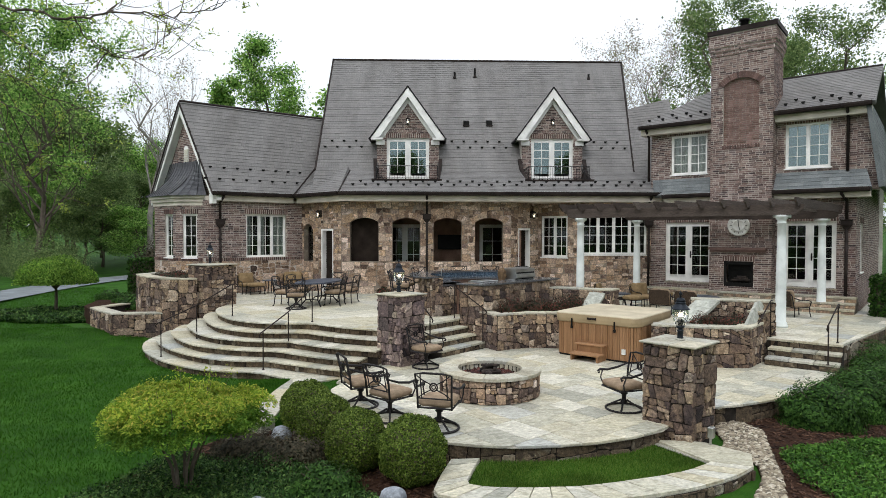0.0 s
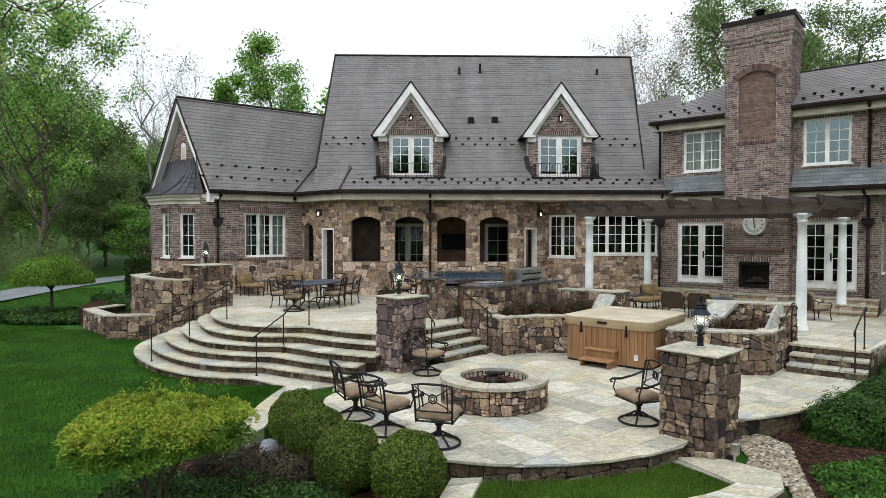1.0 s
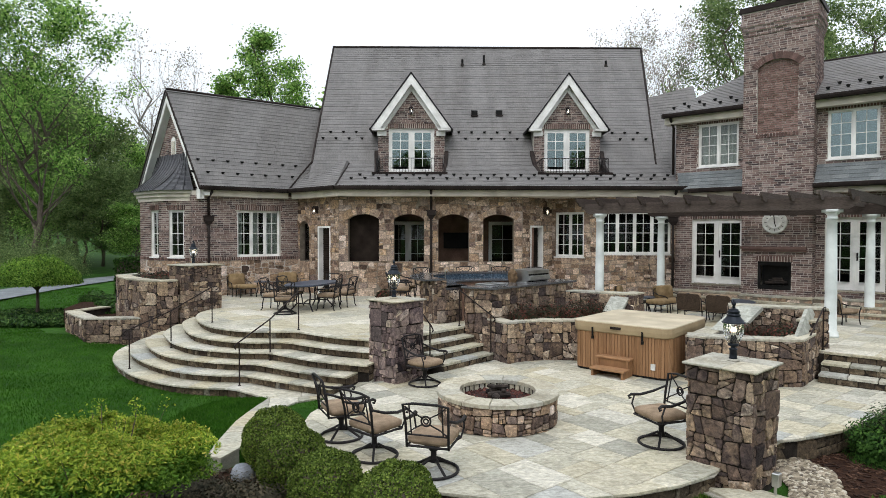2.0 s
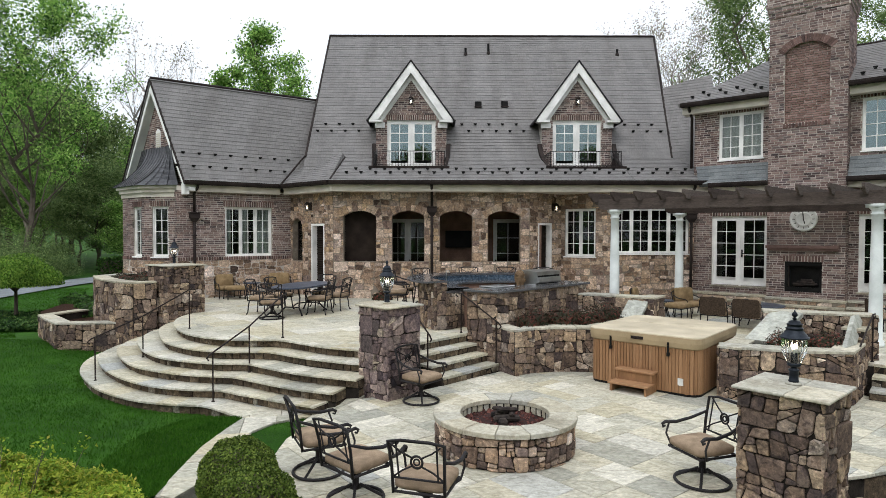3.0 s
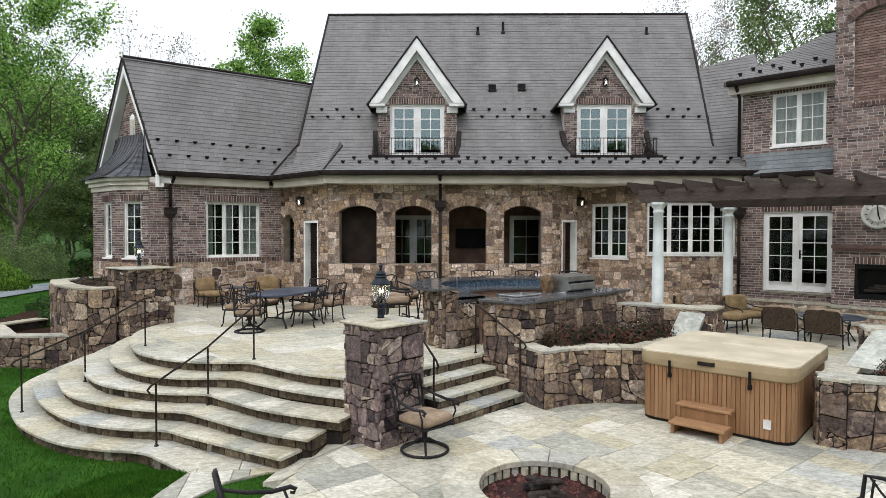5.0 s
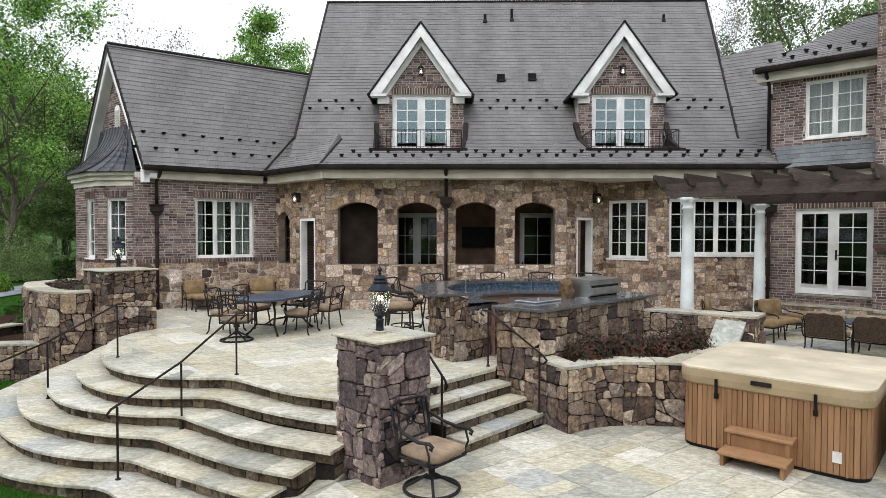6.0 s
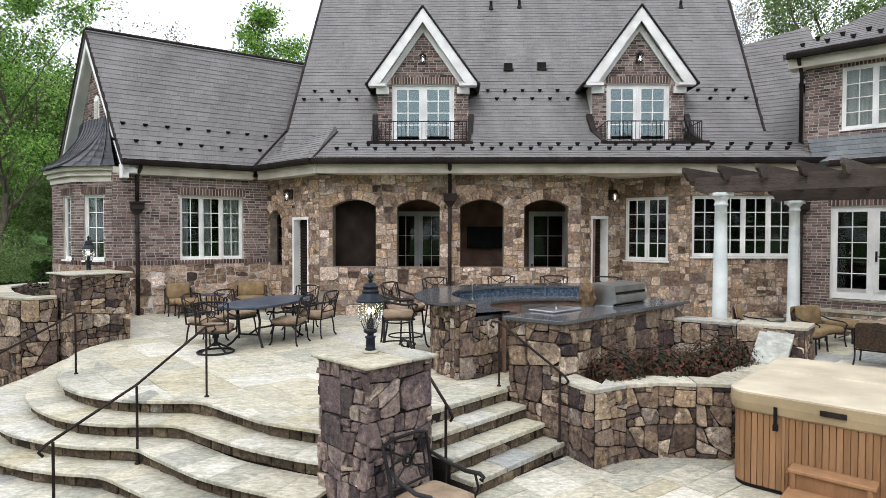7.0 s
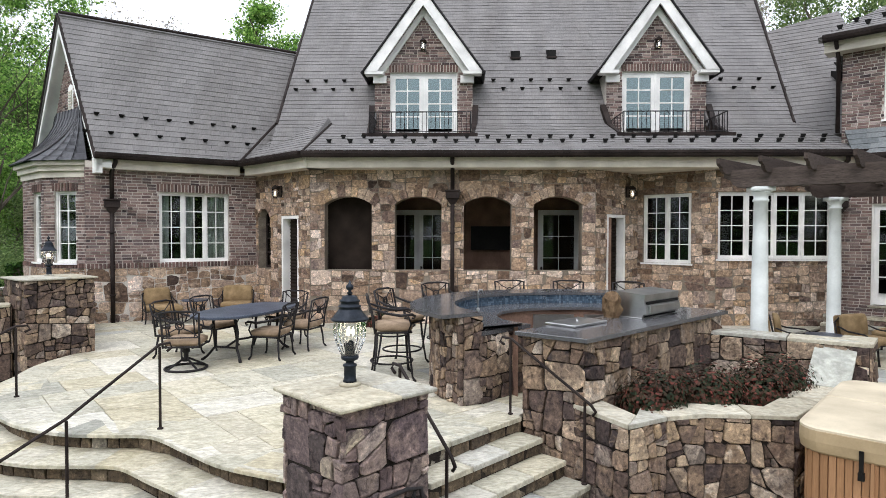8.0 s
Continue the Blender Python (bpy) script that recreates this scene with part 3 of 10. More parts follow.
def rubble(width, height, size, aspect=1.2, wild=0.5, gap=0.006, pieces=None, seed=1, skew=0.13):
    """Roughly squared fieldstones of mixed sizes, fitted together with slanting joints, cut to the convex pieces of a face."""
    rng = random.Random(seed)
    size *= 1.2
    pieces = pieces or [[(0, 0), (width, 0), (width, height), (0, height)]]
    cells = []

    def split(poly, goal):
        x0, x1, y0, y1 = min(p[0] for p in poly), max(p[0] for p in poly), min(p[1] for p in poly), max(p[1] for p in poly)
        w, h = (x1 - x0) / aspect, y1 - y0
        if max(w, h) < goal * 1.15 or (w * h < goal * goal * 0.85 and max(w, h) < goal * 1.7):
            cells.append(poly)
            return
        k, tilt = rng.uniform(0.36, 0.64), rng.gauss(0, skew if max(w, h) < size * 2.6 else 0.06)
        if w * rng.uniform(0.8, 1.25) > h:
            a, b, px, py = math.cos(tilt), math.sin(tilt), x0 + (x1 - x0) * k, (y0 + y1) / 2
        else:
            a, b, px, py = math.sin(tilt), math.cos(tilt), (x0 + x1) / 2, y0 + (y1 - y0) * k
        c = a * px + b * py
        for half in (cut(poly, a, b, c), cut(poly, -a, -b, -c)):
            if len(half) > 2:
                split(half, goal if max(w, h) > size * 3 else size * rng.choice((0.4, 0.55, 0.75, 0.9, 1.1, 1.35, 1.7)))

    m = size * 0.3
    split([(-m, -m), (width + m, -m), (width + m, height + m), (-m, height + m)], size)
    out = []
    for cell in cells:
        for piece in pieces:
            p = clip_to(cell, piece)
            p = shrink(tidy(p), gap / 2 + rng.random() * 0.003) if len(p) > 2 else []
            if len(p) > 2 and area(p) > size * size * 0.03:
                cx, cy = sum(q[0] for q in p) / len(p), sum(q[1] for q in p) / len(p)
                rough = []
                for n, q in enumerate(p):
                    before, after = p[n - 1], p[(n + 1) % len(p)]
                    k = rng.random() ** 2 * wild * 0.2
                    q2 = (q[0] + (cx - q[0]) * k, q[1] + (cy - q[1]) * k)
                    if rng.random() < 0.6:
                        r1, r2 = rng.uniform(0.06, 0.25), rng.uniform(0.06, 0.25)
                        rough += [(q2[0] + (before[0] - q2[0]) * r1, q2[1] + (before[1] - q2[1]) * r1), (q2[0] + (after[0] - q2[0]) * r2, q2[1] + (after[1] - q2[1]) * r2)]
                    else:
                        rough.append(q2)
                rough = tidy(rough, 0.006)
                if len(rough) > 2 and area(rough) > 0.0005:
                    out.append(rough)
    return out


def course(width, height, size, seed=1):
    """One row of rough blocks."""
    rng = random.Random(seed)
    out, x = [], 0.0
    while x < width - 0.02:
        w = size * rng.uniform(0.55, 1.5)
        e = width if width - x - w < size * 0.4 else x + w
        out.append([(x + 0.005, rng.uniform(0, 0.012)), (e - 0.005, rng.uniform(0, 0.012)), (e - 0.005 - rng.uniform(0, 0.01), height - rng.uniform(0, 0.014)), (x + 0.005 + rng.uniform(0, 0.01), height - rng.uniform(0, 0.014))])
        x = e
    return out


def walled(width, height, openings):
    """The convex pieces of a wall round its openings (s0, s1, z0, z1)."""
    xs = sorted({0.0, width, *[min(max(o[k], 0), width) for o in openings for k in (0, 1)]})
    out = []
    for a, b in zip(xs, xs[1:]):
        if b - a < 0.02:
            continue
        spans, low = sorted((o[2], o[3]) for o in openings if o[0] < (a + b) / 2 < o[1]), 0.0
        for z0, z1 in spans:
            if z0 - low > 0.03:
                out.append([(a, low), (b, low), (b, z0), (a, z0)])
            low = max(low, z1)
        if height - low > 0.03:
            out.append([(a, low), (b, low), (b, height), (a, height)])
    return out


def merged(width, height, openings):
    """As walled(), with the plain bands above and below the openings in one piece."""
    if not openings:
        return [[(0, 0), (width, 0), (width, height), (0, height)]]
    lo, hi = min(o[2] for o in openings), max(o[3] for o in openings)
    out = []
    if lo > 0.03:
        out.append([(0, 0), (width, 0), (width, lo), (0, lo)])
    if height - hi > 0.03:
        out.append([(0, hi), (width, hi), (width, height), (0, height)])
    shifted = [(o[0], o[1], o[2] - lo, o[3] - lo) for o in openings]
    for p in walled(width, hi - lo, shifted):
        out.append([(x, y + lo) for x, y in p])
    return out


def brickwork(width, height, openings, seed=3, outline=None):
    """Bricks in running bond, with a header now and then."""
    rng = random.Random(seed)
    out, z, row = [], 0.0, 0
    while z < height - 0.03:
        a = -0.1 * (row % 2) - 0.05 * rng.random()
        while a < width:
            l = 0.092 if rng.random() < 0.22 else 0.190
            box = [(max(a, 0), z + 0.006), (min(a + l, width), z + 0.006), (min(a + l, width), min(z + 0.057, height)), (max(a, 0), min(z + 0.057, height))]
            a += l + 0.016
            runs = [(box[0][0], box[1][0])]
            mz = z + 0.034
            for o in openings:
                if o[2] < mz < o[3]:
                    cutup = []
                    for s, e in runs:
                        if o[1] <= s or o[0] >= e:
                            cutup.append((s, e))
                        else:
                            cutup += [(s, o[0])] * (o[0] > s) + [(o[1], e)] * (o[1] < e)
                    runs = cutup
            for s, e in runs:
                if e - s > 0.03:
                    p = [(s, box[0][1]), (e, box[0][1]), (e, box[2][1]), (s, box[2][1])]
                    if outline:
                        p = tidy(clip_to(p, outline))
                    if len(p) > 2 and area(p) > 0.0008:
                        out.append(p)
        z += 0.067
        row += 1
    return out


def soldiers(s0, s1, z0, z1, pitch=0.078):
    """Upright bricks side by side."""
    n = max(1, round((s1 - s0) / pitch))
    w = (s1 - s0) / n
    return [[(s0 + i * w + 0.012, z0), (s0 + (i + 1) * w - 0.012, z0), (s0 + (i + 1) * w - 0.012, z1), (s0 + i * w + 0.012, z1)] for i in range(n)]


def paving(outline, size, turn, seed=5, gap=0.007):
    """Rectangular flags of mixed sizes over an outline of any shape, at an angle."""
    rng = random.Random(seed)
    c, s = math.cos(turn), math.sin(turn)
    loc = [(x * c + y * s, -x * s + y * c) for x, y in outline]
    if area(loc) < 0:
        loc.reverse()
    x0, x1, y0, y1 = min(p[0] for p in loc), max(p[0] for p in loc), min(p[1] for p in loc), max(p[1] for p in loc)
    cells = []

    def split(a, b, e, f):
        w, h = e - a, f - b
        if w > size * 1.75 or h > size * 1.75 or (w > size and h > size and rng.random() < 0.55):
            k = rng.choice((0.36, 0.5, 0.64))
            if w > h:
                split(a, b, a + w * k, f), split(a + w * k, b, e, f)
            else:
                split(a, b, e, b + h * k), split(a, b + h * k, e, f)
        else:
            cells.append((a, b, e, f))

    step = size * 3.1
    y = y0 - size * 0.4
    while y < y1:
        x = x0 - rng.uniform(0, step)
        while x < x1:
            split(x, y, x + step, y + step)
            x += step
        y += step
    out = []
    for a, b, e, f in cells:
        g = gap / 2
        p = tidy(clip_to(loc, [(a + g, b + g), (e - g, b + g), (e - g, f - g), (a + g, f - g)]), 0.02)
        if len(p) > 2 and area(p) > 0.012:
            out.append([(x * c - y * s, x * s + y * c) for x, y in p])
    return out


def smooth_line(points, steps=6):
    """A curve through points."""
    out, n = [], len(points)
    for i in range(n - 1):
        p0, p1, p2, p3 = points[max(i - 1, 0)], points[i], points[i + 1], points[min(i + 2, n - 1)]
        for k in range(steps):
            t = k / steps
            out.append(tuple(0.5 * (2 * b + (c - a) * t + (2 * a - 5 * b + 4 * c - d) * t * t + (3 * b - a - 3 * c + d) * t ** 3)
                             for a, b, c, d in zip(p0, p1, p2, p3)))
    return out + [tuple(points[-1])]


def side_line(points, d):
    """A curve moved sideways: to its left where d is positive."""
    out = []
    for i, p in enumerate(points):
        a, b = points[max(i - 1, 0)], points[min(i + 1, len(points) - 1)]
        l = math.hypot(b[0] - a[0], b[1] - a[1]) or 1
        out.append((p[0] - (b[1] - a[1]) / l * d, p[1] + (b[0] - a[0]) / l * d))
    return out


# ---- plan of the house ----
UL, UR = radians(35), radians(-41)
PL, PR = (-6.82, 15.71), (8.86, 14.81)


def along(p, turn, s, out=0.0):
    """A point s along a wall line that starts at p, moved out of its face."""
    c, n = math.cos(turn), math.sin(turn)
    return (p[0] + c * s + n * out, p[1] + n * s - c * out)


def left_wing(s, out=0.0):
    return along(PL, UL, s, out)


def right_wing(s, out=0.0):
    return along(PR, UR, s, out)


def dist(p, q):
    return math.hypot(q[0] - p[0], q[1] - p[1])


def bearing(p, q):
    return math.degrees(math.atan2(q[1] - p[1], q[0] - p[0]))


def solid_wall(name, p, q, z0, z1, openings, material, label, thick=0.3, rises=()):
    """A wall with thickness; openings (s0, s1, z0, z1) go through it; rises: arches (s0, s1, spring, crown) filled above."""
    g, w = Geo(), dist(p, q)
    f = upright(p, q, z0)
    for poly in walled(w, z1 - z0, [(a, b, c - z0, d - z0) for a, b, c, d in openings]):
        (a, c), (b, _), (_, d), _ = poly
        g.loft([[f.at(a, c, 0), f.at(b, c, 0), f.at(b, d, 0), f.at(a, d, 0)], [f.at(a, c, -thick), f.at(b, c, -thick), f.at(b, d, -thick), f.at(a, d, -thick)]])
    for a, b, spring, crown in rises:
        half, rise = (b - a) / 2, crown - spring
        r = (half * half + rise * rise) / (2 * rise)
        top = crown - z0
        for k in range(12):
            x0, x1 = a + (b - a) * k / 12, a + (b - a) * (k + 1) / 12
            h = [crown - r + math.sqrt(max(r * r - (x - (a + b) / 2) ** 2, 0)) - z0 for x in (x0, x1)]
            g.loft([[f.at(x0, h[0], 0), f.at(x1, h[1], 0), f.at(x1, top + 0.002, 0), f.at(x0, top + 0.002, 0)],
                    [f.at(x0, h[0], -thick), f.at(x1, h[1], -thick), f.at(x1, top + 0.002, -thick), f.at(x0, top + 0.002, -thick)]])
    return setting(name, g, material, label)


# ---- ground ----
g = Geo()
n = 160
rows = []


def lawn_rise(x, y):
    """The lawn swells towards the low wall."""
    return 0.26 * math.exp(-((x + 10.8) / 2.6) ** 2 - ((y - 11.6) / 2.2) ** 2)


for i in range(n + 1):
    y = -30 + 330 * (i / n) ** 1.6
    row = []
    for k in range(n + 1):
        x = 260 * math.copysign(abs(2 * k / n - 1) ** 1.8, 2 * k / n - 1)
        far = max(0.0, math.hypot(x, y - 10) - 46)
        z = -1.0 + 0.03 * far * (0.6 + 0.4 * math.sin(x * 0.05)) + 0.05 * math.sin(x * 0.6) * math.sin(y * 0.5) + lawn_rise(x, y)
        if -4 < x < 16 and -3 < y < 26:
            z = min(z, -1.0)
        row.append((x, y, z))
    rows.append(row)
g.sheet(rows)
g.sheet([[(-260, -320, -1.0), (260, -320, -1.0)], [(-260, -30, -1.0), (260, -30, -1.0)]])
setting("ground", g, M_LAWN, "dark green mown lawn on rolling ground")

road_mid = smooth_line([(-18.5, 4), (-20.6, 16), (-21.9, 25), (-22.5, 32.3), (-21.6, 39), (-18.5, 46), (-12, 53)], 8)
g = Geo()
g.loft([[(x, y, -0.93) for x, y in side_line(road_mid, 1.5)], [(x, y, -0.93) for x, y in side_line(road_mid, -1.5)]], False, False)
setting("road", g, M_ROAD, "pale grey drive that curves past the house")

# ---- terraces: upper patio at 0, fire pit patio at -0.66, right terrace at -0.16 ----
RISE = 0.166
step_lines = [
    [(-6.15, 11.75), (-6.2, 10.8), (-5.95, 9.9), (-5.55, 9.1), (-5.05, 8.4), (-4.45, 7.92), (-3.83, 7.68), (-3.33, 7.64), (-2.86, 7.62), (-2.35, 7.25), (-1.85, 6.88), (-1.2, 6.6), (-0.75, 6.35)],
    [(-6.5, 11.2), (-6.5, 10.7), (-6.3, 9.9), (-5.65, 8.62), (-5.18, 8.02), (-4.5, 7.5), (-3.85, 7.28), (-3.3, 7.28), (-2.95, 7.24), (-2.5, 6.93), (-1.95, 6.58), (-1.3, 6.27), (-0.7, 6.1)],
    [(-6.85, 10.9), (-6.8, 10.4), (-6.6, 9.5), (-6.35, 9.0), (-5.8, 8.15), (-5.2, 7.55), (-4.65, 7.25), (-3.95, 7.02), (-3.34, 6.98), (-2.95, 6.72), (-2.3, 6.25), (-1.75, 5.98), (-1.1, 5.72)],
    [(-7.2, 10.8), (-7.2, 10.3), (-6.98, 9.35), (-6.42, 8.38), (-5.65, 7.48), (-4.8, 6.98), (-4.1, 6.74), (-3.5, 6.64), (-3.1, 6.4), (-2.42, 5.95), (-1.9, 5.68), (-1.45, 5.5)],
    [(-7.6, 10.8), (-7.6, 10.3), (-7.42, 9.4), (-6.85, 8.4), (-6.0, 7.42), (-5.1, 6.72), (-4.25, 6.4), (-3.65, 6.35), (-3.2, 6.1), (-2.6, 5.77), (-2.1, 5.5), (-1.72, 5.3)],
    [(-7.95, 10.9), (-7.98, 10.4), (-7.8, 9.5), (-7.3, 8.45), (-6.5, 7.42), (-5.85, 6.8), (-5.05, 6.28), (-4.35, 6.05), (-3.75, 5.95), (-3.35, 5.68), (-2.85, 5.28)],
]
step_lines = [smooth_line(l, 5) for l in step_lines]


def stair_pieces(parent, line, z, wide, name="tread"):
    """A curved tread: flags side by side with a rough stone riser under the nose."""
    nose, rear = side_line(line, -0.045), side_line(line, wide)
    k = 0
    while k < len(line) - 1:
        j = min(k + 3, len(line) - 1)
        poly = [nose[i] for i in range(k, j + 1)] + [rear[i] for i in range(j, k - 1, -1)]
        gg = Geo()
        top = [(x, y, z) for x, y in poly]
        gg.loft([[(x, y, z - 0.034) for x, y in poly], [(x, y, z - 0.006) for x, y in poly],
                 [(x * 0.985 + sum(q[0] for q in poly) / len(poly) * 0.015, y * 0.985 + sum(q[1] for q in poly) / len(poly) * 0.015, z) for x, y in poly]])
        part("flagstone_tread", gg, M_FLAG, parent)
        k = j


stairs = thing("garden_stairs", "curved flagstone stairs with rough stone risers", "stairs")
tagged(stairs, kind="structure")
for i, line in enumerate(step_lines):
    z = -RISE * i
    body = Geo()
    rear = side_line(line, 2.2 if i else 1.0)
    inner = side_line(line, 0.9)
    front = side_line(line, 0.05)
    body.loft([[(x, y, z - RISE - 0.25) for x, y in front], [(x, y, z - 0.034) for x, y in front], [(x, y, z - 0.034) for x, y in inner], [(x, y, z - RISE - 0.25) for x, y in inner]], False, False)
    part("step_core", body, M_DARKMORTAR, stairs)

# closed ends of the lower steps beside the pier
STAIR_ENDS = []
for i in (1, 2, 3, 4):
    a, b = step_lines[i][-1], side_line(step_lines[i], 0.5)[-1]
    l = dist(a, b)
    ux, uy = (b[0] - a[0]) / l, (b[1] - a[1]) / l
    z = -RISE * i
    g = Geo()
    g.prism([(a[0] + ux * 0.05 - uy * 0.02, a[1] + uy * 0.05 + ux * 0.02), (b[0] - uy * 0.02, b[1] + ux * 0.02), (b[0] - uy * 0.4, b[1] + ux * 0.4), (a[0] + ux * 0.05 - uy * 0.4, a[1] + uy * 0.05 + ux * 0.4)], -1.1, z - 0.036)
    part("step_core", g, M_DARKMORTAR, stairs)
    STAIR_ENDS.append(((a[0] + ux * 0.05 - uy * 0.02, a[1] + uy * 0.05 + ux * 0.02), (b[0] - uy * 0.02, b[1] + ux * 0.02), z))
# upper patio slab
upper = [p for p in step_lines[0]] + [(-0.45, 6.6), (-0.1, 7.35), (0.75, 8.3), (0.95, 8.6), (3.75, 11.2), (5.5, 13.2), (8.3, 15.2), (5.7, 15.25), (4.38, 16.3), (3.15, 15.25), (-3.18, 15.25), (-4.95, 16.9), (-7.95, 14.85), (-6.6, 12.3)]
g = Geo()
g.prism(upper, -0.045, -0.03)
slab_base = Geo()
slab_base.prism(side_line(step_lines[0], 0.06) + upper[len(step_lines[0]):], -1.2, -0.045)
patio_upper = setting("patio_upper", g, M_GROUT, "upper patio of pale rectangular flagstones")
part("slab_core", slab_base, M_DARKMORTAR, patio_upper)

lower = [(-1.42, 4.9), (-1.72, 3.75), (-1.72, 3.2), (-1.6, 2.8), (-1.25, 2.1), (-0.7, 1.45), (-0.2, 1.08), (0.29, 0.88), (0.71, 0.76), (1.18, 0.7), (1.74, 0.73), (2.33, 0.85), (2.88, 1.05), (3.4, 1.34), (4.2, 2.3), (4.75, 2.5), (5.13, 2.58),
         (5.52, 2.72), (5.97, 2.92), (6.95, 3.6), (8.5, 4.95), (7.5, 6.0), (6.9, 5.6), (5.2, 6.2), (6.3, 7.5), (4.7, 9.0), (3.5, 7.9), (2.5, 7.9), (1.75, 7.45), (1.5, 7.75), (0.27, 6.55), (-0.2, 6.1), (-1.06, 5.7)]
g = Geo()
lower_flags = [lower[0]] + side_line(lower[1:21], -0.06) + lower[21:]
g.prism(lower_flags, -0.70, -0.69)
slab_base = Geo()
slab_base.prism(lower, -1.3, -0.70)
patio_lower = setting("patio_fire_pit", g, M_GROUT, "lower patio of pale flagstones round the fire pit")
part("slab_core", slab_base, M_DARKMORTAR, patio_lower)

terrace = [(7.86, 6.17), (8.91, 5.3), (11.63, 7.62), (14.6, 10.2), (13.2, 11.2), (8.5, 15.15), (8.0, 15.2), (5.3, 13.0), (3.7, 11.1), (3.6, 10.05), (5.0, 9.15), (6.45, 7.3), (7.2, 6.9)]
g = Geo()
g.prism(terrace, -0.215, -0.196)
slab_base = Geo()
slab_base.prism(terrace, -1.3, -0.215)
patio_terrace = setting("patio_terrace", g, M_GROUT, "terrace of pale flagstones under the pergola")
part("slab_core", slab_base, M_DARKMORTAR, patio_terrace)

# flags that slope from the fire pit patio down to the path
ramp_down = thing("path_ramp", "sloping flagstones between the patio and the lower path", "path")
tagged(ramp_down, kind="structure")
for quad in ([(-1.78, 5.34, -0.822), (-1.42, 5.44, -0.745), (-1.60, 4.85, -0.745), (-1.86, 4.95, -0.822)], [(-1.412, 5.445, -0.743), (-1.05, 5.74, -0.661), (-1.22, 5.28, -0.661), (-1.50, 5.14, -0.743)], [(-1.505, 5.13, -0.743), (-1.225, 5.27, -0.661), (-1.42, 4.88, -0.661), (-1.60, 4.84, -0.743)],
             [(-1.43, 5.455, -0.745), (-1.26, 6.0, -0.68), (-0.98, 6.02, -0.661), (-1.055, 5.745, -0.661)], [(-1.79, 5.35, -0.823), (-1.62, 5.72, -0.80), (-1.40, 5.72, -0.74), (-1.425, 5.45, -0.746)]):
    g = Geo()
    g.loft([[(x, y, z - 0.2) for x, y, z in quad[::-1]], [(x, y, z) for x, y, z in quad[::-1]]])
    part("flagstone", g, M_FLAG, ramp_down)

# path round the front lawn, and its left arm
front_path = smooth_line([(0.3, 0.66), (0.12, 0.0), (0.1, -0.45), (0.7, -0.62), (1.4, -0.7), (2.17, -0.62), (3.05, -0.38), (3.78, -0.04), (4.24, 0.3)], 5)
inner_path = smooth_line([(0.7, 0.68), (0.55, 0.2), (0.5, -0.16), (0.97, -0.27), (1.45, -0.27), (1.93, -0.23), (2.71, -0.02), (3.31, 0.2), (3.75, 0.48)], 5)
front_ring = front_path + [(4.45, 0.75), (4.0, 1.25), (3.35, 1.35), (3.26, 1.29)] + inner_path[::-1]
left_path = [(-2.85, 5.28), (-2.93, 4.77), (-3.0, 3.94), (-2.96, 3.1), (-2.92, 2.42), (-2.67, 2.32), (-2.55, 2.7), (-2.56, 3.1), (-2.56, 3.79), (-2.5, 4.59), (-2.3, 5.0), (-1.9, 5.3), (-1.5, 5.35), (-1.45, 5.5), (-1.75, 5.42), (-2.1, 5.6), (-2.6, 5.87), (-3.05, 6.1), (-3.3, 5.75)]
g = Geo()
g.prism(front_ring, -0.875, -0.86)
slab_base = Geo()
slab_base.prism(front_ring, -1.2, -0.875)
path_front = setting("path_front", g, M_GROUT, "curved flagstone path along the small lawn")
part("slab_core", slab_base, M_DARKMORTAR, path_front)
g = Geo()
g.prism(left_path, -1.2, -0.86)
path_left = setting("path_left", g, M_GROUT, "curved flagstone path from the stairs")
g = Geo()
lawn_nook = [(-2.5, 4.59), (-2.3, 5.0), (-1.9, 5.3), (-1.5, 5.35), (-1.72, 3.75), (-1.72, 3.2), (-2.2, 2.9), (-2.55, 2.7), (-2.56, 3.79)]
g.prism(lawn_nook, -1.2, -0.87)
bank_in = smooth_line([(-2.86, 5.3), (-2.93, 4.77), (-3.0, 3.94), (-2.96, 3.1), (-2.92, 2.42)], 5)
bank_out = smooth_line([(-4.0, 5.6), (-4.3, 4.9), (-4.3, 3.9), (-4.1, 3.0), (-3.7, 2.2)], 5)
g.loft([[(x, y, -0.855) for x, y in bank_in], [(x * 0.5 + u * 0.5, y * 0.5 + v * 0.5, -0.90) for (x, y), (u, v) in zip(bank_in, bank_out)], [(x, y, -1.02) for x, y in bank_out]], False, False)
setting("lawn_bank", g, M_LAWN, "green lawn rising to the flagstone path")

# ---- house walls ----
wingA = left_wing(-1.5)
canL, arcL, arcR, canR, w2R, w4R = (-4.96, 16.88), (-3.18, 15.2), (3.15, 15.2), (4.38, 16.28), (5.77, 15.2), (8.44, 15.17)
rwA, rwB = right_wing(-0.56), right_wing(5.85)
wing_open = [(1.5 - 0.03, 1.5 + 1.54, 1.33, 2.97)]
wall_left = solid_wall("wall_left_wing", wingA, canL, -0.2, 3.5, wing_open, M_BRICKMORTAR, "brown brick wall over a rough stone base")
cantL_open = [(0.12, 0.72, 1.15, 2.62), (1.22, 1.98, -0.1, 2.42)]
wall_cant_left = solid_wall("wall_cant_left", canL, arcL, -0.2, 3.5, cantL_open, M_MORTAR, "canted fieldstone wall", rises=[(0.12, 0.72, 2.42, 2.62)])
ARCHES = [(-2.85, -1.8), (-1.28, -0.25), (0.25, 1.3), (1.8, 2.85)]
arc_open = [(a - arcL[0], b - arcL[0], 1.19, 2.83) for a, b in ARCHES]
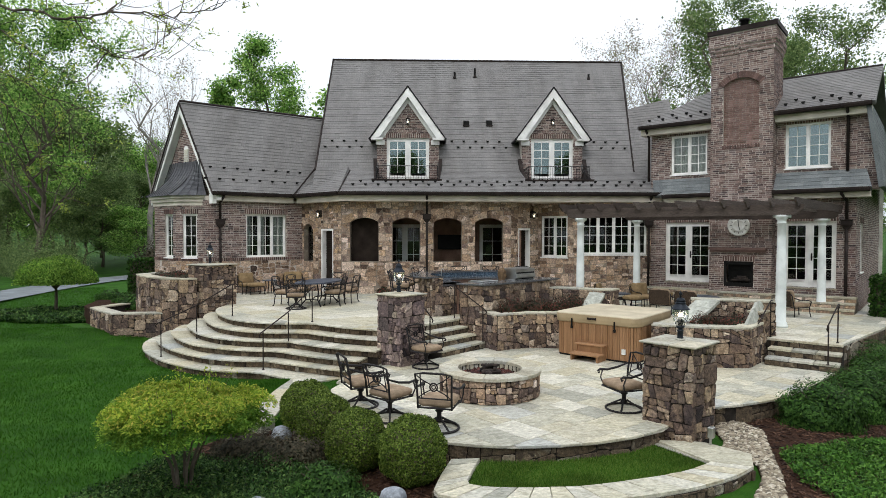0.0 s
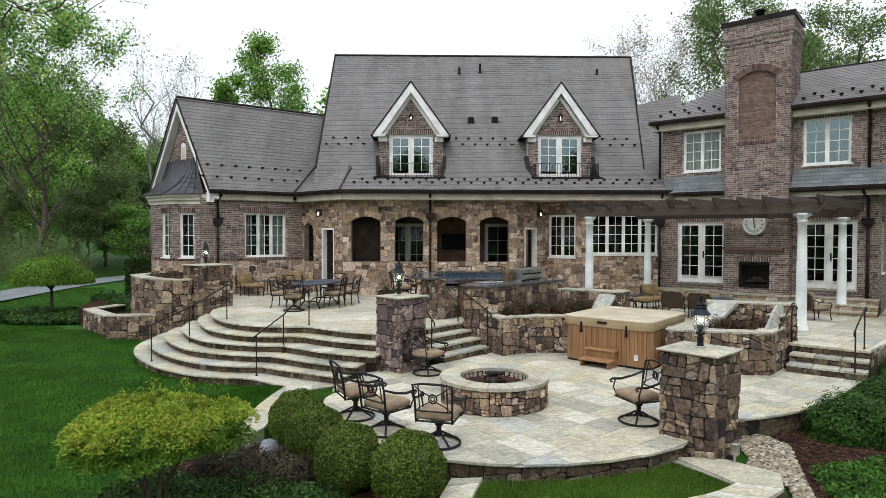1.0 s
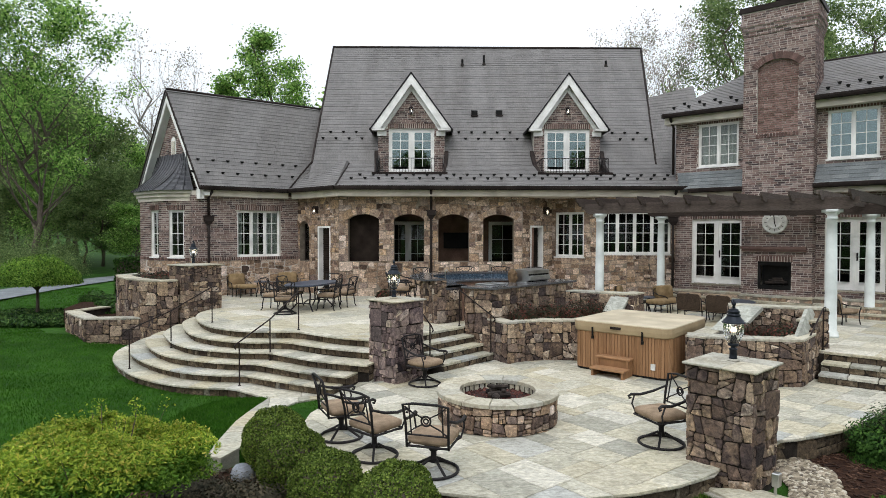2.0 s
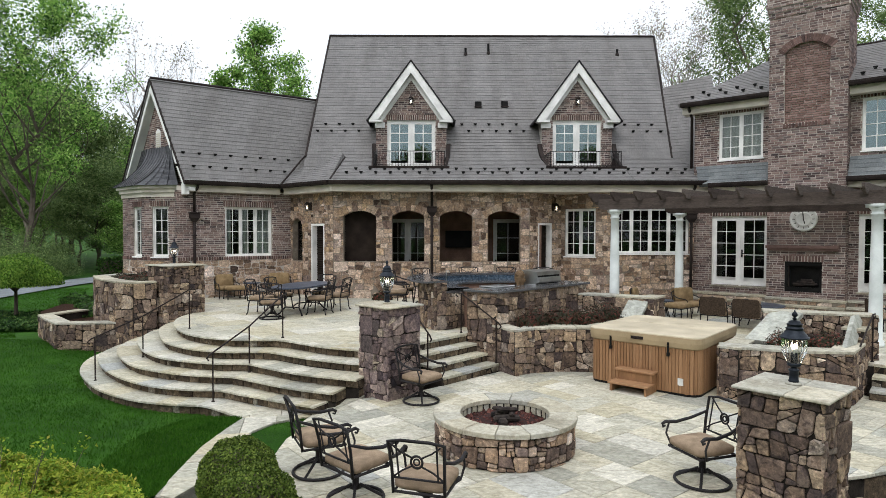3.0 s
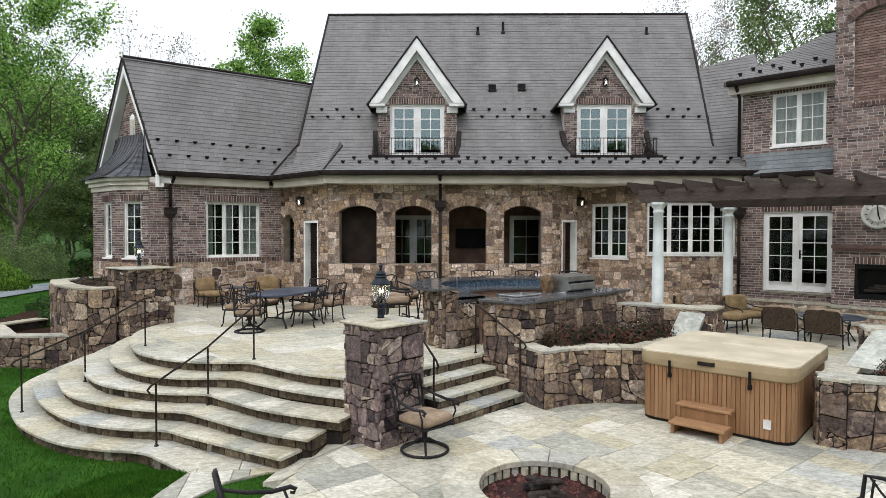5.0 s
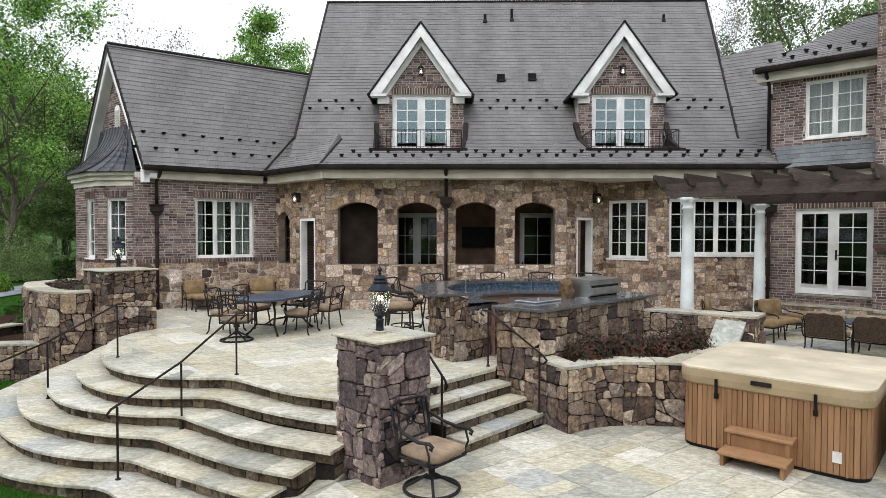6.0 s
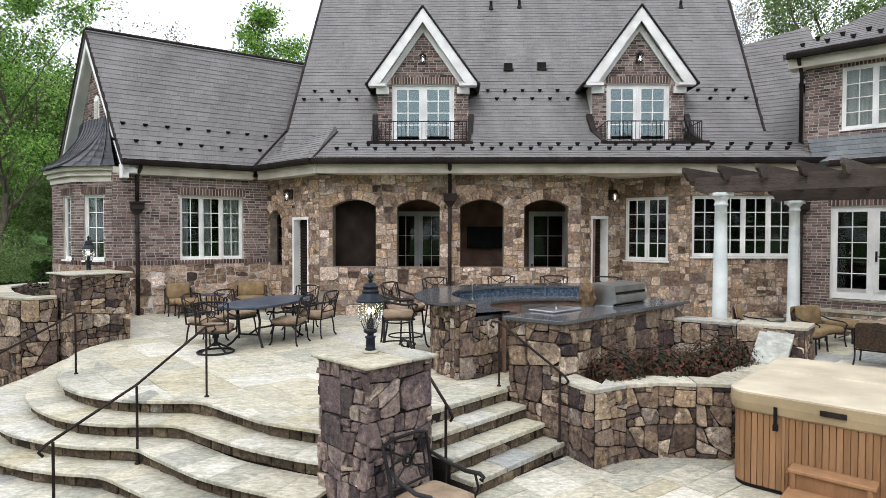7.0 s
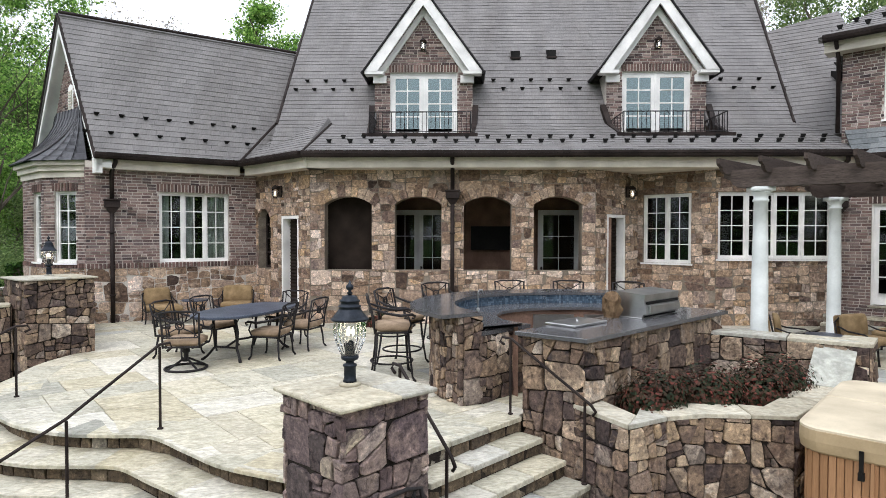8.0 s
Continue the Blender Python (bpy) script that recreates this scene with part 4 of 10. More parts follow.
wall_arcade = solid_wall("wall_arcade", arcL, arcR, -0.2, 3.5, arc_open, M_MORTAR, "fieldstone arcade wall with four arches", 0.35, rises=[(a, b, 2.66, 2.83) for a, b, _, _ in arc_open])
cantR_open = [(0.42, 1.14, -0.1, 2.45)]
wall_cant_right = solid_wall("wall_cant_right", arcR, canR, -0.2, 3.5, cantR_open, M_MORTAR, "canted fieldstone wall")
w2_open = [(0.14, 1.24, 1.34, 2.93)]
wall_bay_right = solid_wall("wall_stone_right", canR, w2R, -0.2, 3.5, w2_open, M_MORTAR, "fieldstone wall with a paired window")
w4_open = [(0.05, 2.52, 1.46, 2.93)]
wall_w4 = solid_wall("wall_stone_centre", w2R, w4R, -0.2, 3.5, w4_open, M_MORTAR, "fieldstone wall with a wide window")
rw_open = [(0.56, 2.19, 0.50, 2.65), (4.42, 5.91, 0.50, 2.65), (0.74, 2.0, 4.40, 5.82), (4.45, 5.72, 4.38, 5.82)]
wall_right = solid_wall("wall_right_wing", rwA, rwB, -0.2, 6.15, rw_open, M_BRICKMORTAR, "brown brick wall of the two-storey wing")
g = Geo()
g.hexa([(*right_wing(5.86, 0.0), 3.6), (*right_wing(6.46, 0.0), 3.6), (*right_wing(6.46, -0.25), 3.6), (*right_wing(5.86, -0.25), 3.6),
        (*right_wing(5.86, 0.0), 6.16), (*right_wing(6.14, 0.0), 6.16), (*right_wing(6.14, -0.25), 6.16), (*right_wing(5.86, -0.25), 6.16)])
wall_corner = setting("wall_gambrel_front", g, M_BRICKMORTAR, "brown brick wall beside the steep side slope")
end_back = along(rwB, UR + math.pi / 2, 9.0)
wall_end = solid_wall("wall_right_end", rwB, end_back, -1.0, 6.2, [(1.3, 2.2, 0.98, 2.6)], M_BRICKMORTAR, "brown brick end wall")
gable_end = left_wing(-1.5, -3.74)
wall_gable = solid_wall("wall_gable", gable_end, wingA, -0.8, 3.6, [(0.5, 3.2, -0.3, 3.3)], M_BRICKMORTAR, "brown brick gable wall")
solid_wall("wall_rear", (16.5, 24.5), (-9, 24.5), -0.8, 4.7, [], M_BRICKMORTAR, "plain brick rear wall")
g = Geo()
g.wall(along(gable_end, UL + math.pi / 2, 0), (-8.8, 24.5), -0.8, 3.6, 0.3)
g.wall((16.4, 24.5), end_back, -0.8, 6.0, 0.3)
setting("wall_sides", g, M_BRICKMORTAR, "plain brick side walls")

# floors and ceilings inside
g = Geo()
g.prism([(-7.5, 15.6), (-5, 17.2), (-3.2, 15.5), (3.1, 15.5), (4.4, 16.6), (8.4, 15.5), (13, 11.4), (16, 15), (16, 24), (-8.5, 24)], -0.1, 0.02)
setting("floor_inside", g, M_PORCHDARK, "dim brown floor inside the house")
g = Geo()
g.prism([(-7.6, 15.5), (-5, 17.2), (-3.2, 15.5), (3.1, 15.5), (4.4, 16.6), (8.4, 15.5), (13, 11.4), (16, 15), (16, 24), (-8.5, 24)], 3.46, 3.6)
setting("ceiling", g, M_PORCHDARK, "dim brown plaster ceiling")

# added partition walls that close each room a little way behind its windows, coloured dark as unlit depth
g = Geo()
g.wall(left_wing(-1.3, -1.8), left_wing(2.4, -1.8), 0.0, 3.46, 0.1)
g.wall((4.0, 17.8), (9.0, 17.8), 0.0, 3.46, 0.1)
g.wall(right_wing(-0.3, -2.2), right_wing(5.8, -2.2), 0.0, 6.1, 0.1)
g.wall(right_wing(-0.5, -0.3), right_wing(-0.5, -2.2), 0.0, 6.1, 0.1)
for x in (-0.77, 5.12):
    g.box(x - 1.1, 19.0, 4.2, x + 1.1, 19.1, 6.4)
    g.box(x - 1.2, 17.6, 4.2, x - 1.1, 19.0, 6.4)
    g.box(x + 1.1, 17.6, 4.2, x + 1.2, 19.0, 6.4)
    g.box(x - 1.1, 17.5, 4.25, x + 1.1, 19.0, 4.3)
setting("wall_partitions", g, M_DARKROOM, "added partition walls coloured dark as unlit rooms")
g = Geo()
g.wall((-3.3, 17.4), (3.4, 17.4), 0.0, 3.46, 0.1)
g.wall((-3.45, 15.6), (-3.45, 17.4), 0.0, 3.46, 0.1)
g.wall((3.5, 17.4), (3.5, 15.6), 0.0, 3.46, 0.1)
setting("wall_porch", g, M_PORCHDARK, "reddish-brown plaster walls of the porch")
g = Geo()
g.prism([right_wing(-0.4, -0.3), right_wing(5.7, -0.3), right_wing(5.7, -2.3), right_wing(-0.4, -2.3)], 3.9, 4.0)
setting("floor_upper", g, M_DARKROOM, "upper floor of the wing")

# ---- eaves: cream frieze, soffit, dark gutter ----
def eave(points, z, over, name, frieze=0.25, depth=0.5, gutter=True):
    """Along points (the gutter line): a cream frieze and soffit behind a dark half-round gutter."""
    for a, b in zip(points, points[1:]):
        g = Geo()
        g.wall(side_line([a, b], 0.10)[0], side_line([a, b], 0.10)[1], z - frieze - 0.03, z - 0.02, 0.05)
        l = side_line([a, b], 0.15)
        g.wall(l[0], l[1], z - frieze - 0.03, z - frieze, depth)
        g.wall(side_line([a, b], 0.07)[0], side_line([a, b], 0.07)[1], z - 0.12, z - 0.02, 0.03)
        setting("trim_" + name, g, M_CREAM, "cream painted frieze and soffit")
    if gutter:
        g = Geo()
        for a, b in zip(points, points[1:]):
            o = side_line([a, b], -0.06)
            g.tube([(*o[0], z - 0.015), (*o[1], z - 0.015)], 0.07, 10)
            g.wall(side_line([a, b], -0.14)[0], side_line([a, b], -0.14)[1], z + 0.0, z + 0.06, 0.16)
        setting("gutter_" + name, g, M_BRONZE, "dark bronze half-round gutter")
        # pale drip edge, added to draw the highlight line along the gutter
        g = Geo()
        for a, b in zip(points, points[1:]):
            o = side_line([a, b], -0.075)
            g.wall(o[0], o[1], z + 0.061, z + 0.074, 0.13)
        setting("trim_drip_" + name, g, M_STEEL, "pale metal drip edge above the gutter")


EAVE_L = [left_wing(-1.34, 0.32), (-5.16, 16.38), (-3.2, 14.62), (8.75, 14.62)]
eave(EAVE_L[:2], 3.70, 0.3, "left_wing", depth=0.35)
eave(EAVE_L[1:3], 3.70, 0.3, "cant", depth=0.9)
eave(EAVE_L[2:], 3.70, 0.3, "porch", depth=1.9)
eave([right_wing(-0.85, 0.42), right_wing(1.70, 0.42)], 6.17, 0.3, "upper_left", 0.24, 0.4)
eave([right_wing(3.62, 0.42), right_wing(6.25, 0.42)], 6.17, 0.3, "upper_right", 0.24, 0.4)
eave([right_wing(0.05, 0.5), right_wing(1.70, 0.5)], 3.60, 0.3, "pent_left", 0.2, 0.45)
eave([right_wing(3.62, 0.5), right_wing(6.25, 0.5)], 3.60, 0.3, "pent_right", 0.2, 0.45)

# ---- roofs ----
ROOFS = []


def roof(name, corners, label, holes=(), thick=0.12, material=None, exposure=0.16, parts=0, near=(0, 0), mat_piece=None, seed=1):
    """A roof plane through its corners (first two along the eave); slates are laid on it at the end of the file."""
    c = [Vector(p) for p in corners]
    u = (c[1] - c[0]).normalized()
    v = c[-1] - c[0]
    v = (v - u * v.dot(u)).normalized()
    f = Plane(c[0], u, v)
    flat = [((p - c[0]).dot(u), (p - c[0]).dot(v)) for p in c]
    w, h = max(p[0] for p in flat), max(p[1] for p in flat)
    lowest = min(p[0] for p in flat)
    g = Geo()
    pieces = []
    shifted = [(a - lowest, b - lowest, s, e) for a, b, s, e in holes]
    for poly in walled(w - lowest, h, shifted):
        q = clip_to(flat, [(x + lowest, y) for x, y in poly])
        if len(q) > 2:
            pieces.append(q)
            g.loft([[f.at(x, y, -thick) for x, y in q], [f.at(x, y, 0) for x, y in q]])
    ob = setting(name, g, material or M_SLATE, label)
    ROOFS.append((ob, f, pieces, lowest, w, h, exposure, parts, near, mat_piece or M_SLATE, seed))
    return ob


DORMERS = (-0.77, 5.12)
hole_s = [(x + 4.47 - 1.2, x + 4.47 + 1.2, -0.1, 1.9) for x in DORMERS]
roof("roof_main", [(-4.47, 17.0, 4.75), (8.42, 17.0, 4.75), (9.42, 21.87, 10.54), (-4.47, 21.87, 10.54)], "steep grey slate roof", hole_s)
hole_p = [(x + 3.2 - 1.25, x + 3.2 + 1.25, 1.36, 2.7) for x in DORMERS]
roof("roof_porch", [(-3.2, 14.62, 3.74), (8.8, 14.62, 3.74), (8.6, 17.0, 4.75), (-3.08, 17.0, 4.75)], "low grey slate roof over the porch", hole_p, parts=180, near=(5.0, 0.2))
roof("roof_cant", [(-5.16, 16.38, 3.74), (-3.2, 14.62, 3.74), (-3.08, 17.05, 4.78), (-4.75, 17.9, 4.65)], "small slate roof facet", parts=0)
roof("roof_valley", [(-4.47, 16.3, 3.918), (-3.1, 16.3, 3.918), (-3.08, 17.0, 4.75), (-4.47, 17.0, 4.75)], "slate roof foot beside the valley")
ridgeA, ridgeB = left_wing(-1.93, -1.87), left_wing(4.3, -1.87)
eaveA, eaveB = left_wing(-1.32, 0.3), left_wing(2.5, 0.3)
roof("roof_left_wing", [(*eaveA, 3.72), (*eaveB, 3.72), (*ridgeB, 7.28), (*ridgeA, 7.28)], "steep grey slate roof of the brick wing", parts=0, near=(2.5, 0.5), seed=4)
backA, backB = left_wing(-2.54, -4.04), left_wing(4.3, -4.04)
roof("roof_left_back", [(*backB, 3.72), (*backA, 3.72), (*ridgeA, 7.28), (*ridgeB, 7.28)], "rear slate slope of the brick wing", seed=5)
roof("roof_main_back", [(9.42, 26.5, 5.0), (-4.47, 26.5, 5.0), (-4.47, 21.87, 10.54), (9.42, 21.87, 10.54)], "rear slate slope", exposure=0.5, seed=6)
roof("roof_link", [(8.35, 16.6, 4.35), (9.9, 15.6, 4.35), (10.6, 18.9, 8.05), (8.95, 19.5, 7.8)], "slate roof that links the wing", parts=60, seed=7)
roof("roof_upper", [(*right_wing(-0.95, 0.42), 6.22), (*right_wing(6.32, 0.42), 6.22), (*right_wing(6.32, -2.4), 7.86), (*right_wing(1.0, -2.4), 7.86)], "grey slate roof of the two-storey wing", seed=8)
roof("roof_upper_hip", [(*right_wing(-0.95, -5.2), 6.22), (*right_wing(-0.95, 0.42), 6.22), (*right_wing(1.0, -2.4), 7.86)], "hipped slate end", seed=9)
roof("roof_upper_back", [(*right_wing(6.32, -5.2), 6.22), (*right_wing(-0.95, -5.2), 6.22), (*right_wing(1.0, -2.4), 7.86), (*right_wing(6.32, -2.4), 7.86)], "rear slate slope", exposure=0.5, seed=10)
roof("roof_pent_left", [(*right_wing(-0.25, 0.52), 3.64), (*right_wing(1.68, 0.52), 3.64), (*right_wing(1.68, 0.02), 4.24), (*right_wing(-0.5, 0.02), 4.24)], "blue-grey slate pent roof", material=M_SLATEBLUE, mat_piece=M_SLATEBLUE, seed=11)
roof("roof_pent_right", [(*right_wing(3.64, 0.52), 3.64), (*right_wing(6.28, 0.52), 3.64), (*right_wing(6.1, 0.02), 4.24), (*right_wing(3.64, 0.02), 4.24)], "blue-grey slate pent roof", material=M_SLATEBLUE, mat_piece=M_SLATEBLUE, seed=12)
roof("roof_gambrel_side", [(*right_wing(6.55, 0.4), 3.66), (*right_wing(6.55, -9.0), 3.66), (*right_wing(6.2, -9.0), 6.2), (*right_wing(6.2, 0.4), 6.2)], "steep dark slate side slope", material=M_SLATEBLUE, mat_piece=M_SLATEBLUE, seed=13)

roof("roof_rear_flat", [(*right_wing(6.32, -9.2), 6.16), (*right_wing(-0.95, -9.2), 6.16), (*right_wing(-0.95, -5.15), 6.2), (*right_wing(6.32, -5.15), 6.2)], "low slate roof behind the wing", exposure=0.5, seed=14)

# ridge caps and edge trims
g = Geo()
g.tube([(-4.5, 21.87, 10.56), (9.45, 21.87, 10.56)], 0.06, 8)
g.tube([(-4.47, 17.0, 4.77), (-4.47, 21.87, 10.56)], 0.04, 6)
g.tube([(8.42, 17.0, 4.77), (9.42, 21.87, 10.56)], 0.05, 6)
g.tube([(*ridgeA, 7.30), (*ridgeB, 7.30)], 0.05, 8)
g.tube([(*right_wing(1.0, -2.4), 7.88), (*right_wing(6.32, -2.4), 7.88)], 0.045, 8)
g.tube([(-3.2, 14.64, 3.77), (-3.08, 17.0, 4.77)], 0.03, 6)
g.tube([(-5.16, 16.38, 3.77), (-4.47, 17.2, 4.9)], 0.03, 6)
setting("trim_ridges", g, M_BRONZE, "dark metal ridge and hip caps")

# end walls that close the main roof, and a soffit of the upper roof
g = Geo()
g.add([(-4.4, 17.0, 3.5), (-4.4, 26.5, 3.5), (-4.4, 26.5, 5.0), (-4.4, 21.87, 10.4), (-4.4, 17.05, 4.7)], [(0, 1, 2, 3, 4)])
g.add([(8.4, 17.0, 3.5), (9.3, 26.5, 3.5), (9.3, 26.5, 5.0), (9.3, 21.87, 10.4), (8.4, 17.05, 4.7)], [(4, 3, 2, 1, 0)])
setting("wall_roof_ends", g, M_BRICKMORTAR, "plain gable end walls")


# ---- windows and glazed doors ----
def bars(geo, x0, x1, z0, z1, y0, y1, border, nx, nz, bar):
    """A sash: border and glazing bars; returns the panes as (x0, x1, z0, z1)."""
    geo.box(x0, y0, z0, x0 + border, y1, z1)
    geo.box(x1 - border, y0, z0, x1, y1, z1)
    geo.box(x0 + border, y0, z0, x1 - border, y1, z0 + border)
    geo.box(x0 + border, y0, z1 - border, x1 - border, y1, z1)
    a, b, c, d = x0 + border, x1 - border, z0 + border, z1 - border
    pw, ph = (b - a - bar * (nx - 1)) / nx, (d - c - bar * (nz - 1)) / nz
    for i in range(1, nx):
        geo.box(a + i * pw + (i - 1) * bar, y0 + 0.006, c, a + i * pw + i * bar, y1 - 0.006, d)
    for k in range(1, nz):
        geo.box(a, y0 + 0.003, c + k * ph + (k - 1) * bar, b, y1 - 0.003, c + k * ph + k * bar)
    return [(a + i * (pw + bar), a + i * (pw + bar) + pw, c + k * (ph + bar), c + k * (ph + bar) + ph) for i in range(nx) for k in range(nz)]


def window(name, p, turn, s0, s1, z0, z1, sashes, nx, nz, label, door=False, recess=0.05, glass=None, curtain="", bar=0.02, border=0.034, outer=0.042, group=""):
    """A painted window or glazed door set into a wall opening; local x runs along the wall, y into it."""
    o = along(p, turn, s0)
    root = thing(name, label, "door" if door else "window", pose(o[0], o[1], 0, 0, 0, math.degrees(turn)))
    tagged(root, kind="structure", group=group)
    w = s1 - s0
    y0 = recess
    g = Geo()
    g.box(0.002, y0, z0, outer, y0 + 0.09, z1)
    g.box(w - outer, y0, z0, w - 0.002, y0 + 0.09, z1)
    g.box(outer, y0, z1 - outer, w - outer, y0 + 0.09, z1 - 0.002)
    if not door:
        g.box(outer, y0, z0, w - outer, y0 + 0.09, z0 + outer)
    for i in range(1, sashes):
        x = outer + (w - 2 * outer) * i / sashes
        g.box(x - 0.024, y0 - 0.006, z0 + 0.003, x + 0.024, y0 + 0.09, z1 - outer)
    part("window_frame" if not door else "door_frame", g, M_WHITE, root)
    g = Geo()
    g.box(-0.04, -0.05, z0 - 0.04, w + 0.04, y0 + 0.08, z0 - 0.002)
    part("window_sill" if not door else "door_sill", g, M_WHITE if not door else M_CAPSTONE, root)
    pane_mesh = None
    span = (w - 2 * outer) / sashes
    for i in range(sashes):
        x0, x1 = outer + span * i + (0.024 if i else 0.002), outer + span * (i + 1) - (0.024 if i < sashes - 1 else 0.002)
        low = z0 + (outer if not door else 0.02)
        g = Geo()
        b = border if not door else 0.09
        if door:
            g.box(x0 + b, y0 + 0.02, low, x1 - b, y0 + 0.065, low + 0.24)
            panes = bars(g, x0, x1, low + 0.15, z1 - outer - 0.003, y0 + 0.02, y0 + 0.065, b, nx, nz, bar)
            g.box(x0, y0 + 0.02, low, x0 + b, y0 + 0.065, low + 0.15)
            g.box(x1 - b, y0 + 0.02, low, x1, y0 + 0.065, low + 0.15)
        else:
            panes = bars(g, x0, x1, low + 0.002, z1 - outer - 0.003, y0 + 0.02, y0 + 0.065, b, nx, nz, bar)
        sash = part("sash" if not door else "door_leaf", g, M_WHITE, root)
        if door and i == sashes - 1 and z0 < 3:
            h = Geo()
            h.box(x0 + 0.02, y0 - 0.005, low + 0.86, x0 + 0.06, y0 + 0.02, low + 1.1)
            h.tube([(x0 + 0.04, y0 - 0.04, low + 0.98), (x0 + 0.14, y0 - 0.045, low + 0.98)], 0.011, 8)
            h.tube([(x0 + 0.04, y0 + 0.01, low + 0.98), (x0 + 0.04, y0 - 0.045, low + 0.98)], 0.011, 8)
            part("door_handle", h, M_IRON, sash, "black lever handle")
        for a, e, c, d in panes:
            if pane_mesh is None:
                g = Geo()
                g.box(0, 0, 0, e - a + 0.01, 0.006, d - c + 0.01)
                pane_mesh = g.mesh("pane", glass or M_GLASS)
            q = part("pane", pane_mesh, None, sash, at=pose(a - 0.005, y0 + 0.04, c - 0.005))
            q.visible_shadow = False
    if curtain:
        drapes = [(outer, w * 0.155), (w * 0.36, w * 0.5), (w * 0.70, w - outer)] if curtain == "sides" else [(outer, w - outer)]
        for a, e in drapes:
            g, rows = Geo(), []
            for z in (z0 + 0.01, (z0 * 0.5 + z1 * 0.5), z1 - 0.02):
                rows.append([(a + (e - a) * k / 30, y0 + 0.13 + 0.025 * math.sin(k * 1.9) + 0.01 * math.sin(k * 0.7), z) for k in range(31)])
            g.sheet(rows)
            part("curtain", g, M_CURTAIN, root, "hanging white curtain", True)
    return root


AL, AR = math.degrees(UL), math.degrees(UR)
window("window_1", wingA, UL, *wing_open[0], 3, 2, 4, "white three-light casement window with curtains in brick wall", curtain="sides", glass=M_CLEARGLASS)
t2 = math.atan2(w2R[1] - canR[1], w2R[0] - canR[0])
window("window_2", canR, t2, *w2_open[0], 2, 2, 4, "white paired casement window in stone wall")
window("window_3", w2R, math.atan2(w4R[1] - w2R[1], w4R[0] - w2R[0]), *w4_open[0], 4, 2, 4, "white four-light casement window in stone wall")
window("door_1", rwA, UR, *rw_open[0], 2, 2, 5, "white glazed double door beside the chimney", door=True)
window("door_2", rwA, UR, *rw_open[1], 2, 2, 5, "white glazed double door under the pergola", door=True)
window("window_4", rwA, UR, *rw_open[2], 2, 2, 4, "white upper window with drawn net curtains", curtain="all", glass=M_CLEARGLASS)
window("window_5", rwA, UR, *rw_open[3], 2, 2, 4, "white upper window that mirrors trees", glass=M_MIRRORGLASS)
window("window_6", rwB, UR + math.pi / 2, 1.3, 2.2, 0.98, 2.6, 1, 2, 4, "white window in the end wall")

# ---- left bay with its metal roof ----
BAY = [(-1.469, -0.309), (-2.255, -1.104), (-2.681, -2.587), (-2.265, -3.53)]
bay = [left_wing(*b) for b in BAY]
bay_rev = bay[::-1]
BAYWALLS = []
for i, (p, q) in enumerate(zip(bay_rev, bay_rev[1:])):
    w = dist(p, q)
    op = [(w / 2 - 0.29, w / 2 + 0.29, 1.33, 2.95)] if i != 1 else [(w - 0.78, w - 0.2, 1.33, 2.95)]
    ob = solid_wall("wall_bay_%d" % (i + 1), p, q, -0.8, 3.3, op, M_BRICKMORTAR, "brick bay wall over a stone base")
    BAYWALLS.append((ob, p, q, op))
    window("window_%d" % (7 + i), p, math.atan2(q[1] - p[1], q[0] - p[0]), *op[0], 1, 2, 4, "narrow white window in the bay")
g = Geo()
for k, (zz, grow) in enumerate(((3.26, 0.05), (3.40, 0.12), (3.52, 0.20))):
    g.prism([left_wing(BAY[0][0] + 0.02, BAY[0][1] + grow), left_wing(BAY[1][0] - grow, BAY[1][1] + grow * 0.7), left_wing(BAY[2][0] - grow, BAY[2][1] - grow * 0.3), left_wing(BAY[3][0] + 0.02, BAY[3][1] - grow)], zz, zz + (0.14 if k < 2 else 0.1))
setting("trim_bay", g, M_CREAM, "cream bay cornice")
g = Geo()
rows = []
for k in range(9):
    t = k / 8
    e = 0.26 * (1 - t) ** 2
    out = 0.75 * (1 - t) ** 1.7 + e
    sh = 0.62 * t ** 0.9
    zz = 3.62 + 1.34 * t ** 1.1
    rows.append([(*left_wing(BAY[0][0] - 0.1 * t, BAY[0][1] + e * 1.2 - sh * 0.35), zz), (*left_wing(BAY[0][0] - 0.1 - out, BAY[1][1] + e * 0.6 - sh * 0.35), zz),
                 (*left_wing(BAY[3][0] + 0.3 - out, BAY[2][1] - e * 0.6 + sh * 0.35), zz), (*left_wing(BAY[3][0] + 0.25 * t, BAY[3][1] - e * 1.2 + sh * 0.35), zz)])
g.sheet(rows)
bay_roof = setting("roof_bay", g, M_SEAM, "flared dark standing-seam metal roof over the bay")
for side, cnt in ((0, 4), (1, 7), (2, 4)):
    for i in range(cnt + 1):
        f = i / cnt
        pts = [Vector(r[side]).lerp(Vector(r[side + 1]), f) + Vector((0, 0, 0.015)) for r in rows]
        s = Geo()
        s.tube(pts, 0.014, 4)
        part("seam", s, M_SEAM, bay_roof)

